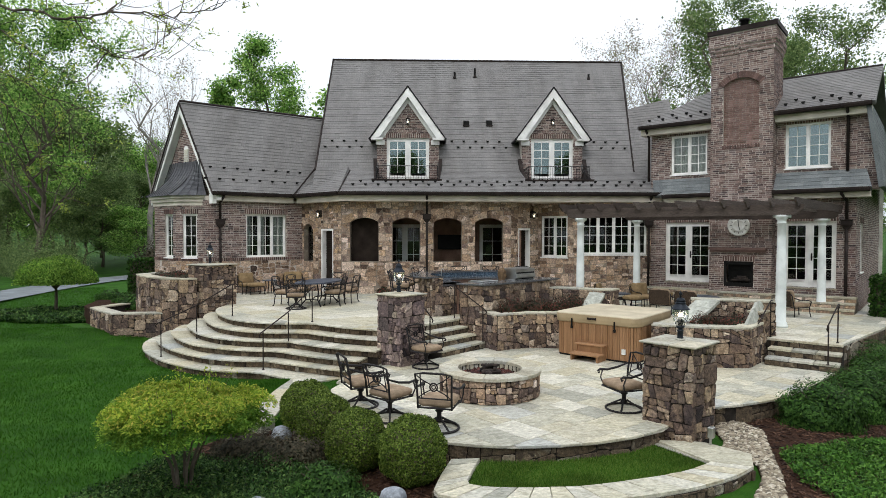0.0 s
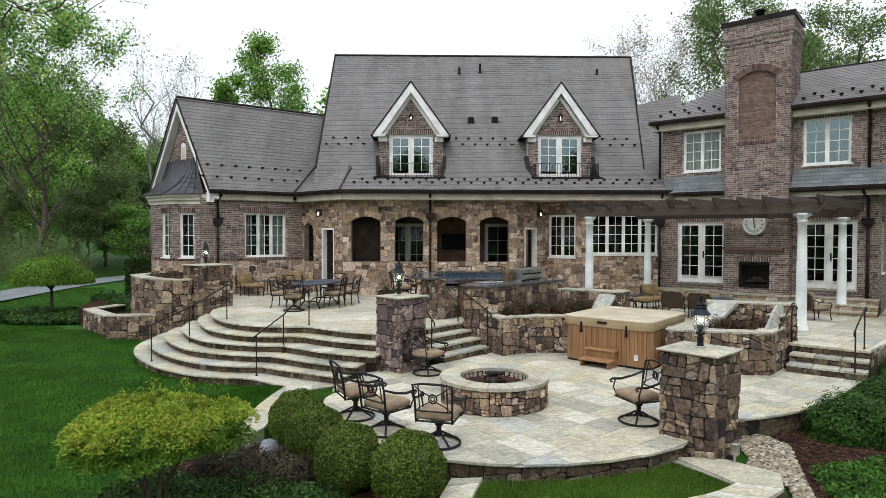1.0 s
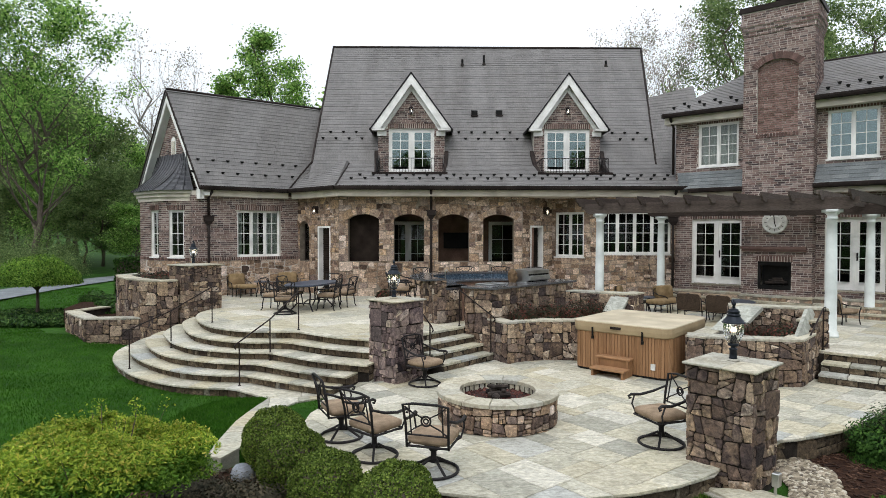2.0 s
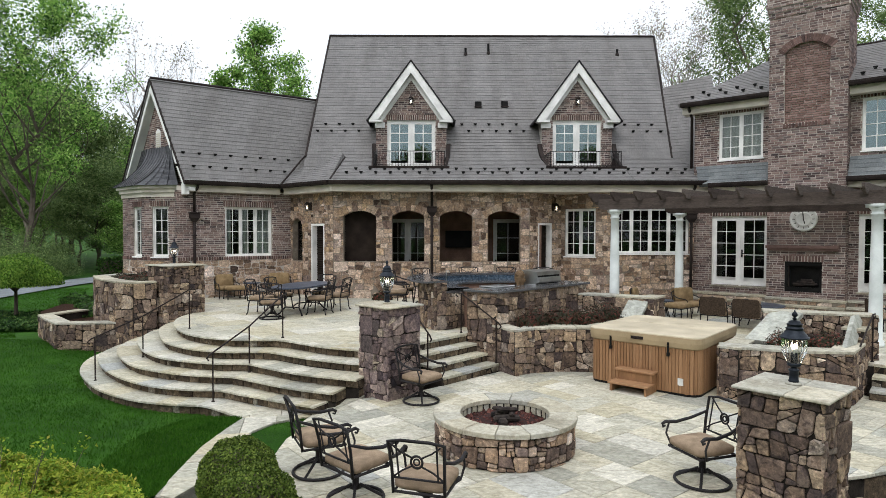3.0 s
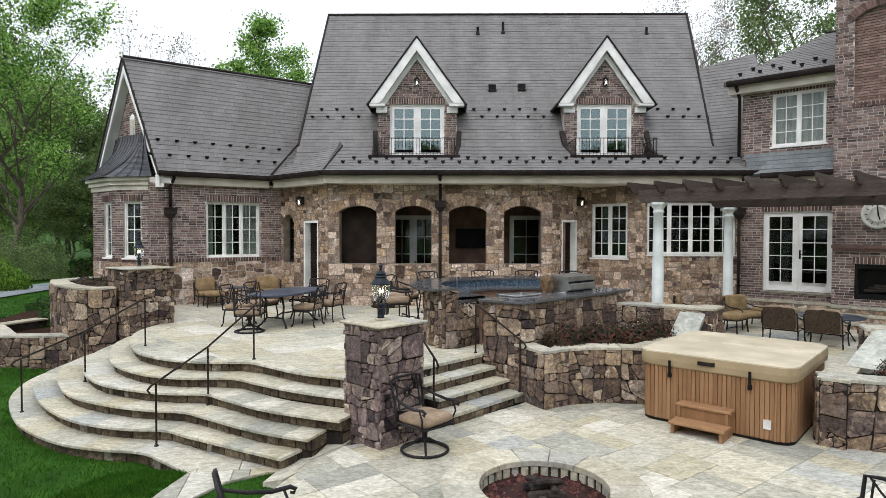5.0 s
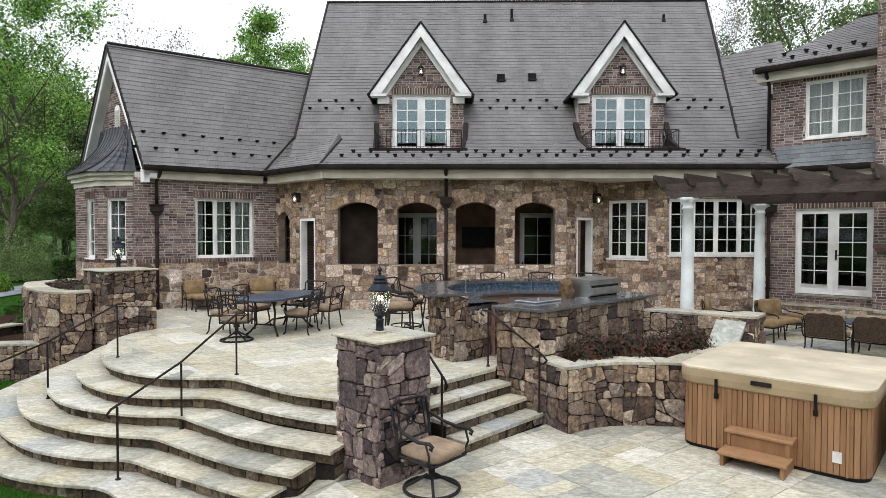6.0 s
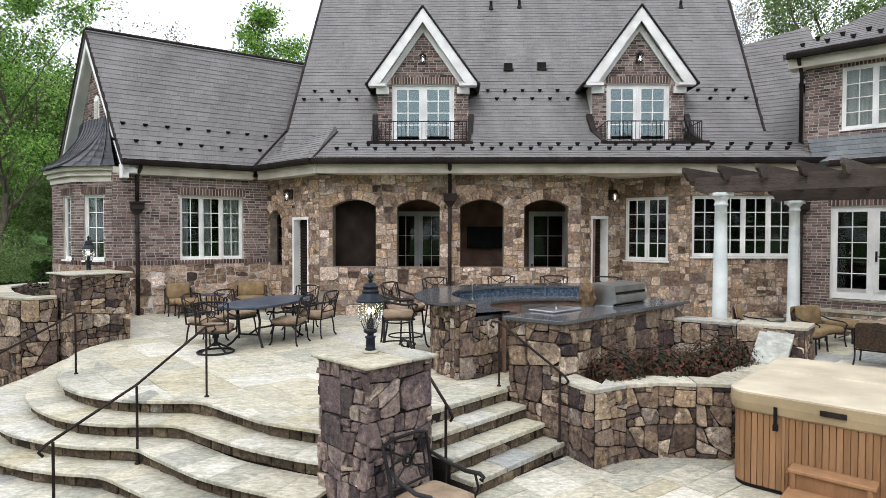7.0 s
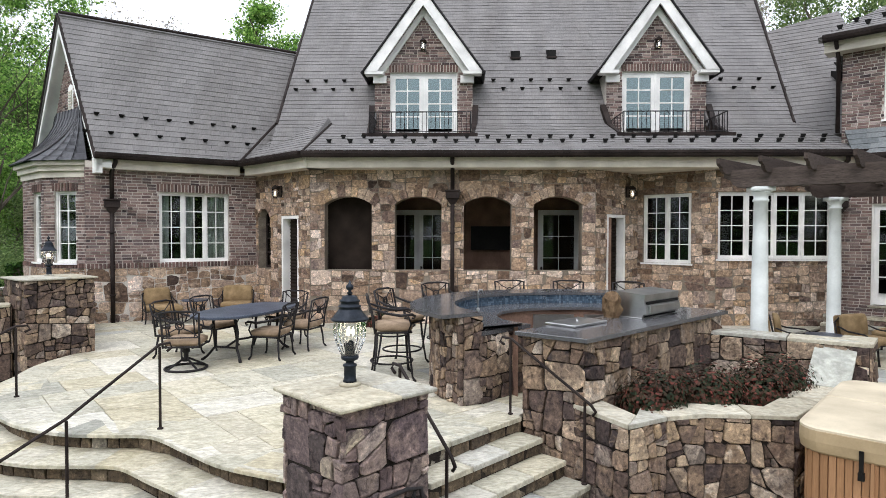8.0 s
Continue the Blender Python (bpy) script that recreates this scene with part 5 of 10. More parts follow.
# gable triangle, rake boards and louvre of the left wing
g = Geo()
a0, a1, top = left_wing(-1.14, 0.02), left_wing(-2.2, -3.76), left_wing(-1.67, -1.87)
b0, b1, topb = left_wing(-0.9, 0.02), left_wing(-1.9, -3.76), left_wing(-1.4, -1.87)
g.loft([[(*a1, 3.5), (*a0, 3.5), (*top, 6.75)], [(*b1, 3.5), (*b0, 3.5), (*topb, 6.75)]])
GABLE = (a1, a0)
wall_gable_top = setting("wall_gable_top", g, M_BRICKMORTAR, "brick gable triangle")
g = Geo()
def rake(out, lift=0.0):
    """A point of the gable edge, with its height."""
    s = -1.92 + (out + 1.87) * 0.281
    return s, 7.22 - abs(out + 1.87) * 1.64 + lift


for side in (0.3, -4.04):
    (s0, z0), (s1, z1) = rake(side), rake(-1.87)
    g.hexa([(*left_wing(s0, side), z0 - 0.30), (*left_wing(s0 + 0.05, side), z0 - 0.30), (*left_wing(s1 + 0.05, -1.87), z1 - 0.42), (*left_wing(s1, -1.87), z1 - 0.42),
            (*left_wing(s0, side), z0 - 0.02), (*left_wing(s0 + 0.05, side), z0 - 0.02), (*left_wing(s1 + 0.05, -1.87), z1 - 0.02), (*left_wing(s1, -1.87), z1 - 0.02)])
    g.hexa([(*left_wing(s0 + 0.04, side), z0 - 0.22), (*left_wing(s0 + 0.3, side), z0 - 0.22), (*left_wing(s1 + 0.3, -1.87), z1 - 0.24), (*left_wing(s1 + 0.04, -1.87), z1 - 0.24),
            (*left_wing(s0 + 0.04, side), z0 - 0.12), (*left_wing(s0 + 0.3, side), z0 - 0.12), (*left_wing(s1 + 0.3, -1.87), z1 - 0.12), (*left_wing(s1 + 0.04, -1.87), z1 - 0.12)])
s0, z0 = rake(0.3)
g.prism([left_wing(s0 - 0.02, 0.3), left_wing(s0 + 0.12, 0.3), left_wing(s0 + 0.12, 0.0), left_wing(s0 - 0.06, 0.0)], 3.32, 3.66)
setting("trim_rake", g, M_WHITE, "white painted rake boards")
g = Geo()
for side in (0.32, -4.06):
    g.tube([(*left_wing(rake(side)[0] - 0.02, side), rake(side)[1] + 0.02), (*left_wing(-1.94, -1.87), 7.25)], 0.04, 6)
setting("trim_rake_edge", g, M_BRONZE, "black metal roof edge")
lv = thing("vent_louvre", "small white arched gable louvre", "vent")
tagged(lv, kind="structure")
f = upright(a1, a0, 0)
mid = dist(a1, a0) / 2
g = Geo()
prof = [(mid - 0.16, 4.95), (mid + 0.16, 4.95), (mid + 0.16, 5.45)] + [(mid + 0.16 * math.cos(t * math.pi / 6), 5.45 + 0.16 * math.sin(t * math.pi / 6)) for t in range(1, 6)] + [(mid - 0.16, 5.45)]
g.loft([[f.at(x, y, -0.02) for x, y in prof], [f.at(x, y, 0.03) for x, y in prof]])
part("louvre_frame", g, M_WHITE, lv)
for k in range(7):
    s = Geo()
    z = 5.0 + k * 0.07
    s.loft([[f.at(mid - 0.12, z, 0.03), f.at(mid + 0.12, z, 0.03), f.at(mid + 0.12, z + 0.045, 0.032), f.at(mid - 0.12, z + 0.045, 0.032)],
            [f.at(mid - 0.12, z - 0.01, 0.055), f.at(mid + 0.12, z - 0.01, 0.055), f.at(mid + 0.12, z + 0.0, 0.055), f.at(mid - 0.12, z + 0.0, 0.055)]])
    part("slat", s, M_CREAM, lv)

# ---- chimney ----
def chimney_ring(a, b, out, z0, z1, back=-0.9):
    g = Geo()
    g.prism([right_wing(a, out), right_wing(b, out), right_wing(b, back), right_wing(a, back)], z0, z1)
    return g


CH0, CH1, CHO = 1.70, 3.62, 0.54
FIRE = (2.17, 3.09, 0.46, 1.32)
PANEL = (2.09, 3.21, 5.24, 7.2, 7.47)
g = Geo()
f = upright(right_wing(CH0, CHO), right_wing(CH1, CHO), 0)
wch = CH1 - CH0
for poly in walled(wch, 9.0, [(FIRE[0] - CH0, FIRE[1] - CH0, FIRE[2], FIRE[3]), (PANEL[0] - CH0, PANEL[1] - CH0, PANEL[2], PANEL[4])]):
    (a, c), (b, _), (_, d), _ = poly
    g.loft([[f.at(a, c, 0), f.at(b, c, 0), f.at(b, d, 0), f.at(a, d, 0)], [f.at(a, c, -0.12), f.at(b, c, -0.12), f.at(b, d, -0.12), f.at(a, d, -0.12)]])
g.prism([right_wing(CH0, CHO - 0.12), right_wing(FIRE[0], CHO - 0.12), right_wing(FIRE[0], -0.9), right_wing(CH0, -0.9)], -0.2, 9.0)
g.prism([right_wing(FIRE[1], CHO - 0.12), right_wing(CH1, CHO - 0.12), right_wing(CH1, -0.9), right_wing(FIRE[1], -0.9)], -0.2, 9.0)
g.prism([right_wing(FIRE[0], CHO - 0.12), right_wing(FIRE[1], CHO - 0.12), right_wing(FIRE[1], -0.9), right_wing(FIRE[0], -0.9)], FIRE[3], 9.0)
g.prism([right_wing(FIRE[0], CHO - 0.12), right_wing(FIRE[1], CHO - 0.12), right_wing(FIRE[1], -0.9), right_wing(FIRE[0], -0.9)], -0.2, FIRE[2])
chimney = setting("chimney", g, M_BRICKMORTAR, "tall brown brick chimney with an arched panel and an outdoor hearth")
for zz, grow in ((8.28, 0.03), (8.42, 0.06), (8.56, 0.09)):
    part("corbel", chimney_ring(CH0 - grow, CH1 + grow, CHO + grow, zz, zz + 0.14, -0.9 - grow), M_BRICKMORTAR, chimney)
part("chimney_neck", chimney_ring(CH0 - 0.07, CH1 + 0.07, CHO + 0.07, 8.70, 9.0, -0.97), M_BRICKMORTAR, chimney)
part("chimney_cap", chimney_ring(CH0 - 0.12, CH1 + 0.12, CHO + 0.12, 9.0, 9.16, -1.0), M_BRONZE, chimney, "dark metal chimney cap")
g = Geo()
c = right_wing(2.55, -0.2)
g.lathe([(0.13, 9.16), (0.13, 9.55), (0.17, 9.56), (0.17, 9.62), (0.05, 9.66)], 14, (c[0], c[1], 0))
part("flue_pot", g, M_SOOT, chimney, "black flue pot", True)
g = Geo()
g.prism([right_wing(CH0 - 0.0, CHO + 0.16), right_wing(3.5, CHO + 0.16), right_wing(3.5, CHO + 0.005), right_wing(CH0, CHO + 0.005)], 1.70, 1.78)
g.prism([right_wing(CH0 + 0.03, CHO + 0.11), right_wing(3.47, CHO + 0.11), right_wing(3.47, CHO + 0.004), right_wing(CH0 + 0.03, CHO + 0.004)], 1.63, 1.70)
part("mantel", g, M_BRICKDARK, chimney, "brick mantel shelf")
g = Geo()
for z0, z1, a, b in ((FIRE[2], FIRE[3], FIRE[0], FIRE[0] + 0.07), (FIRE[2], FIRE[3], FIRE[1] - 0.07, FIRE[1]), (FIRE[3] - 0.12, FIRE[3], FIRE[0] + 0.07, FIRE[1] - 0.07), (FIRE[2], FIRE[2] + 0.14, FIRE[0] + 0.07, FIRE[1] - 0.07)):
    g.prism([right_wing(a, CHO - 0.02), right_wing(b, CHO - 0.02), right_wing(b, CHO - 0.08), right_wing(a, CHO - 0.08)], z0 + 0.003, z1 - 0.003)
part("firebox_frame", g, M_SOOT, chimney, "black metal firebox surround")
g = Geo()
g.prism([right_wing(FIRE[0] + 0.07, CHO - 0.3), right_wing(FIRE[1] - 0.07, CHO - 0.3), right_wing(FIRE[1] - 0.07, CHO - 0.34), right_wing(FIRE[0] + 0.07, CHO - 0.34)], FIRE[2], FIRE[3])
part("fireback", g, M_SOOT, chimney)
for k in range(3):
    g = Geo()
    p, q = right_wing(2.35 + 0.1 * k, CHO - 0.22), right_wing(2.95 - 0.06 * k, CHO - 0.18)
    g.tube([(*p, 0.66 + 0.06 * k), (*q, 0.68 + 0.05 * k)], 0.045, 8)
    part("fire_log", g, M_LOG, chimney)

# ---- dormers ----
def dormer(cx):
    d = thing("dormer", "brick gabled dormer with white bargeboards and a glazed double door", "dormer", pose(cx, 17.3, 0))
    tagged(d, kind="structure")
    w, hh = 1.25, 5.85
    g = Geo()
    g.box(-w, 0.0, 4.45, -0.86, 0.25, 6.12)
    g.box(0.86, 0.0, 4.45, w, 0.25, 6.12)
    g.box(-w, 0.25, 4.6, -w + 0.2, 2.2, 6.12)
    g.box(w - 0.2, 0.25, 4.6, w, 2.2, 6.12)
    g.loft([[(-w, 0, 6.12), (w, 0, 6.12), (w, 0, 6.2), (0, 0, 7.85), (-w, 0, 6.2)], [(-w, 0.25, 6.12), (w, 0.25, 6.12), (w, 0.25, 6.2), (0, 0.25, 7.85), (-w, 0.25, 6.2)]])
    body = part("dormer_wall", g, M_BRICKMORTAR, d)
    for sgn in (-1, 1):
        g = Geo()
        lo, hi = (sgn * 1.5, 6.08), (0.0, 8.12)
        dx, dz = hi[0] - lo[0], hi[1] - lo[1]
        l = math.hypot(dx, dz)
        nx, nz = dz / l * sgn * -1, abs(dx) / l * -1
        band = 0.25
        g.loft([[(lo[0], -0.28, lo[1]), (hi[0], -0.28, hi[1]), (hi[0], -0.28, hi[1] - band * 1.55), (lo[0] - sgn * 0.34, -0.28, lo[1])],
                [(lo[0], -0.22, lo[1]), (hi[0], -0.22, hi[1]), (hi[0], -0.22, hi[1] - band * 1.55), (lo[0] - sgn * 0.34, -0.22, lo[1])]])
        g.loft([[(lo[0], -0.22, lo[1] + 0.0), (hi[0], -0.22, hi[1] - 0.0), (hi[0], -0.22, hi[1] - 0.06), (lo[0] - sgn * 0.02, -0.22, lo[1] - 0.05)],
                [(lo[0], 0.0, lo[1] + 0.0), (hi[0], 0.0, hi[1] - 0.0), (hi[0], 0.0, hi[1] - 0.06), (lo[0] - sgn * 0.02, 0.0, lo[1] - 0.05)]])
        g.loft([[(sgn * 1.24, -0.07, 6.02), (0, -0.07, 7.76), (0, -0.07, 7.52), (sgn * 1.06, -0.07, 6.02)], [(sgn * 1.24, -0.003, 6.02), (0, -0.003, 7.76), (0, -0.003, 7.52), (sgn * 1.06, -0.003, 6.02)]])
        g.box(min(sgn * 1.47, sgn * 1.0), -0.28, 6.02, max(sgn * 1.47, sgn * 1.0), 0.0, 6.09)
        g.box(min(sgn * 1.28, sgn * 0.94), -0.1, 5.84, max(sgn * 1.28, sgn * 0.94), -0.002, 6.02)
        part("bargeboard", g, M_WHITE, d, "white painted bargeboard with boxed return")
        g = Geo()
        g.tube([(sgn * 1.53, -0.29, 6.06), (0, -0.29, 8.16)], 0.03, 6)
        g.tube([(sgn * 1.53, -0.29, 6.06), (sgn * 1.53, 1.0, 6.06)], 0.045, 6)
        part("roof_edge", g, M_IRON, d)
        g = Geo()
        g.loft([[(sgn * 1.53, -0.28, 6.10), (0, -0.28, 8.19), (0, 3.2, 8.19), (sgn * 1.53, 1.4, 6.10)][::sgn], [(sgn * 1.53, -0.28, 6.05), (0, -0.28, 8.13), (0, 3.2, 8.13), (sgn * 1.53, 1.4, 6.05)][::sgn]])
        part("dormer_roof", g, M_SLATE, d)
        g = Geo()
        g.loft([[(sgn * 1.25, 0.02, 5.3), (sgn * 1.25, 0.02, 4.3), (sgn * 1.2, -1.4, 4.26), (sgn * 1.2, -1.38, 4.34), (sgn * 1.22, -0.5, 4.72)],
                [(sgn * 1.4, 0.02, 5.3), (sgn * 1.4, 0.02, 4.3), (sgn * 1.26, -1.4, 4.26), (sgn * 1.26, -1.38, 4.34), (sgn * 1.34, -0.5, 4.72)]])
        part("cheek", g, M_BRONZE, d, "dark metal flashed cheek")
    g = Geo()
    g.box(-1.3, -1.44, 4.2, 1.3, 0.1, 4.28)
    g.box(-1.34, -1.5, 4.22, 1.34, -1.42, 4.34)
    part("balcony_floor", g, M_BRONZE, d, "dark metal balcony tray")
    rail = thing("balcony_rail", "black iron balcony railing on the dormer", "railing", pose(cx, 17.3, 0))
    for i in range(24):
        x = -1.18 + 2.36 * i / 23
        g = Geo()
        g.tube([(x, -1.4, 4.3), (x, -1.4, 4.84)], 0.008 if i % 23 else 0.014, 6)
        part("baluster", g, M_IRON, rail)
    for sgn in (-1, 1):
        for k in range(8):
            g = Geo()
            y = -1.26 + 0.14 * k
            g.tube([(sgn * 1.18, y, 4.34 + 0.06 * k), (sgn * 1.18, y, 4.84)], 0.008, 6)
            part("baluster", g, M_IRON, rail)
    g = Geo()
    g.tube([(-1.18, -0.1, 4.84), (-1.18, -1.4, 4.84), (1.18, -1.4, 4.84), (1.18, -0.1, 4.84)], 0.014, 6)
    g.tube([(-1.18, -1.4, 4.38), (1.18, -1.4, 4.38)], 0.010, 6)
    part("handrail", g, M_IRON, rail)
    return d, body


DORMER_PARTS = []
for i, cx in enumerate(DORMERS):
    DORMER_PARTS.append(dormer(cx))
    window("door_%d" % (3 + i), (cx - 0.86, 17.3), 0.0, 0.0, 1.72, 4.44, 6.12, 2, 2, 4, "white glazed double door in the dormer", glass=M_MIRRORGLASS, door=True, bar=0.03)

# ---- porch inside, seen through the arches ----
window("door_5", (-1.62, 17.4), 0.0, 0.0, 1.46, 0.05, 2.62, 2, 2, 4, "white glazed double door at the back of the porch", door=True, recess=-0.14)
window("door_6", (2.16, 17.4), 0.0, 0.0, 1.05, 0.05, 2.62, 1, 2, 4, "white glazed door at the back of the porch", door=True, recess=-0.14)
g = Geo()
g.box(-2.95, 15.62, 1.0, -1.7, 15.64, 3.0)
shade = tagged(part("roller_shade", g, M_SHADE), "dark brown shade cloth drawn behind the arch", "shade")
g = Geo()
g.box(-2.95, 15.60, 0.99, -1.7, 15.66, 1.03)
part("hem_bar", g, M_BRONZE, shade, "dark hem bar")


# ---- stone piers, garden walls and planters (their stones are laid at the end of the file) ----
STONEWORK = []


def pier(name, label, cx, cy, turn, side, z0, z1, cap=0.03, over=0.045, seed=1, material=None):
    """A square stone pier with a flagstone cap."""
    t = thing(name, label, "pier", pose(cx, cy, 0, 0, 0, turn), "stone piers")
    h = side / 2
    g = Geo()
    g.box(-h + 0.03, -h + 0.03, z0 - 0.15, h - 0.03, h - 0.03, z1 - cap)
    part("core", g, M_DARKMORTAR, t)
    k = h + over
    for i, (x0, x1) in enumerate(((-k, 0.12 * side), (0.12 * side + 0.008, k))):
        for y0, y1 in ((-k, -0.05), (-0.042, k)):
            g = Geo()
            g.bevel_box(x0, y0, z1 - cap, x1, y1, z1, 0.008)
            part("capstone", g, M_CAPSTONE, t)
    c = [(-h, -h), (h, -h), (h, h), (-h, h)]
    for i in range(4):
        p, q = c[i], c[(i + 1) % 4]
        STONEWORK.append((t, upright(p, q, z0), side, z1 - cap - z0, 0.17, material or M_DARKSTONE, seed + i, -0.03, 0.0, 0 if i in (1, 2) else 300))
    return t


pier("stone_pier", "dark fieldstone pier with a pale flagstone cap beside the stairs", -0.59, 6.06, 46, 0.75, -0.84, 0.885, seed=11, material=M_PIERSTONE)
pier("stone_pier", "fieldstone pier with a pale flagstone cap at the patio edge", 3.86, 1.75, 42, 0.79, -0.9, 0.565, seed=21)
pier("stone_pier", "broad fieldstone pier with a flagstone cap beside the brick wing", -6.72, 11.72, 52, 1.02, -0.9, 1.27, seed=31)


def garden_wall(name, label, line, z0, z1, thick=0.35, cap=0.042, over=0.035, seed=1, size=0.21, material=None, capped=True, ends=True):
    """A rough stone wall along a line, its face to the right of it, with a flagstone coping."""
    t = thing(name, label, "wall")
    tagged(t, kind="structure")
    g = Geo()
    rear = side_line(line, thick)
    for (a, b), (c, d) in zip(zip(line, line[1:]), zip(rear, rear[1:])):
        g.hexa([(*a, z0 - 0.2), (*b, z0 - 0.2), (*d, z0 - 0.2), (*c, z0 - 0.2), (*a, z1 - cap), (*b, z1 - cap), (*d, z1 - cap), (*c, z1 - cap)])
    part("core", g, M_DARKMORTAR, t)
    if capped:
        f, r = side_line(line, -over), side_line(line, thick + over)
        acc, k = 0.0, 0
        for i in range(1, len(line)):
            acc += dist(line[i - 1], line[i])
            if acc > 0.5 or i == len(line) - 1:
                poly = f[k:i + 1] + r[k:i + 1][::-1]
                g = Geo()
                mx, my = sum(p[0] for p in poly) / len(poly), sum(p[1] for p in poly) / len(poly)
                small = [(x + (mx - x) * 0.012, y + (my - y) * 0.012) for x, y in poly]
                g.loft([[(x, y, z1 - cap) for x, y in small], [(x, y, z1 - 0.008) for x, y in small], [(x + (mx - x) * 0.02, y + (my - y) * 0.02, z1) for x, y in small]])
                part("coping_stone", g, M_CAPSTONE, t)
                acc, k = 0.0, i
    for i, (a, b) in enumerate(zip(line, line[1:])):
        if dist(a, b) > 0.05:
            STONEWORK.append((t, upright(a, b, z0), dist(a, b), z1 - cap - z0, size, material or M_DARKSTONE, seed + i, -0.04, 0.03, 14))
    if ends:
        for a, b in ((rear[0], line[0]), (line[-1], rear[-1])):
            STONEWORK.append((t, upright(a, b, z0), dist(a, b), z1 - cap - z0, size, material or M_DARKSTONE, seed + 50, -0.04, 0.02, 0))
    return t


def resample(line, step):
    out, acc = [line[0]], 0.0
    for a, b in zip(line, line[1:]):
        acc += dist(a, b)
        if acc >= step:
            out.append(b)
            acc = 0.0
    if out[-1] != line[-1]:
        out.append(line[-1])
    return out


planter_line = [(1.36, 8.02), (1.72, 7.34)] + resample(smooth_line([(1.72, 7.34), (2.14, 7.62), (2.56, 7.74), (3.0, 7.72), (3.4, 7.68)], 4), 0.4)[1:] + [(3.95, 8.2), (4.6, 8.85)]
garden_wall("planter_wall", "curved fieldstone planter wall with flagstone coping", planter_line, -0.7, 0.235, 0.3, seed=61)
garden_wall("terrace_wall", "fieldstone terrace wall with flagstone coping", [(3.55, 10.0), (4.3, 9.52), (5.02, 9.04)], -0.2, 0.69, 0.35, seed=71)
garden_wall("terrace_wall_return", "fieldstone wall return with flagstone coping", [(5.02, 9.04), (5.42, 9.55)], -0.2, 0.688, 0.3, seed=76)
garden_wall("planter_wall", "fieldstone planter wall with flagstone coping behind the hot tub", [(5.0, 5.85), (6.1, 5.42), (6.9, 5.32), (7.62, 6.1)], -0.7, 0.215, 0.32, seed=81)
garden_wall("planter_wall", "fieldstone planter side wall", [(5.75, 6.75), (5.0, 5.85)], -0.7, 0.213, 0.3, seed=84, capped=True)
garden_wall("terrace_wall", "fieldstone wall with flagstone coping above the planter", [(6.4, 7.1), (7.3, 6.72), (8.1, 6.42)], -0.3, 0.655, 0.34, seed=91)
garden_wall("cheek_wall", "fieldstone cheek wall beside the garden steps", [(7.62, 6.1), (8.0, 6.5)], -0.7, 0.45, 0.3, seed=95)


def ramp_slab(name, a, b, c, d, label):
    """A sloping coping slab through four corners."""
    p = [Vector(q) for q in (a, b, c, d)]
    n = (p[1] - p[0]).cross(p[3] - p[0]).normalized()
    if n.z < 0:
        n = -n
    g = Geo()
    g.loft([[q - n * 0.08 for q in p], [q for q in p]])
    ob = part(name, g, M_GREYSLAB)
    return tagged(ob, label, "stone slab", "sloping coping slabs")


ramp_slab("sloping_slab", (4.20, 8.93, 0.24), (4.58, 8.71, 0.24), (5.0, 9.2, 0.70), (4.62, 9.42, 0.70), "pale sloping flagstone slab between wall and planter")
ramp_slab("sloping_slab", (5.75, 6.5, 0.22), (6.1, 6.1, 0.22), (6.91, 6.69, 0.66), (6.56, 7.09, 0.66), "pale sloping flagstone slab between wall and planter")
ramp_slab("sloping_slab", (7.0, 5.62, 0.22), (7.4, 5.95, 0.22), (8.07, 6.72, 0.66), (7.67, 6.39, 0.66), "pale sloping flagstone slab beside the steps")
for poly, z in (([(1.5, 8.0), (1.9, 7.7), (2.6, 7.95), (3.4, 7.95), (4.5, 9.0), (3.7, 9.8), (3.4, 9.7)], 0.1), ([(5.2, 6.0), (6.0, 5.7), (6.9, 5.5), (7.5, 6.3), (6.5, 7.0)], 0.06)):
    g = Geo()
    g.prism(poly, -0.6, z)
    setting("planter_soil", g, M_MULCH, "dark mulch inside the planter")

# left retaining walls
garden_wall("retaining_wall", "fieldstone retaining wall with flagstone coping", [(-9.5, 14.4), (-9.79, 13.28), (-9.25, 12.45), (-8.65, 11.75), (-8.05, 11.2), (-7.45, 10.9), (-7.0, 11.2)], -0.9, 0.86, 0.35, seed=101, size=0.24)
garden_wall("low_retaining_wall", "low fieldstone wall with flagstone coping at the lawn", [(-10.6, 13.9), (-10.97, 12.62), (-10.2, 11.75), (-9.45, 11.0), (-8.5, 11.1), (-7.6, 11.25)], -1.0, -0.19, 0.35, seed=121, size=0.22)
g = Geo()
g.prism([(-10.8, 12.65), (-9.4, 11.2), (-7.7, 11.4), (-8.0, 11.5), (-9.5, 13.0), (-9.4, 14.6), (-11.2, 17.5), (-13.5, 18.5), (-12.5, 15.0)], -1.1, -0.42)
setting("bed_low", g, M_MULCH, "dark bark mulch bed behind the low wall")
g = Geo()
g.prism([(-9.5, 14.6), (-9.6, 13.3), (-8.6, 12.0), (-7.5, 11.2), (-6.6, 12.3), (-7.9, 14.7), (-8.3, 15.0), (-9.0, 15.2), (-9.4, 16.0)], -0.8, 0.62)
setting("bed_high", g, M_MULCH, "dark bark mulch bed under the bay")

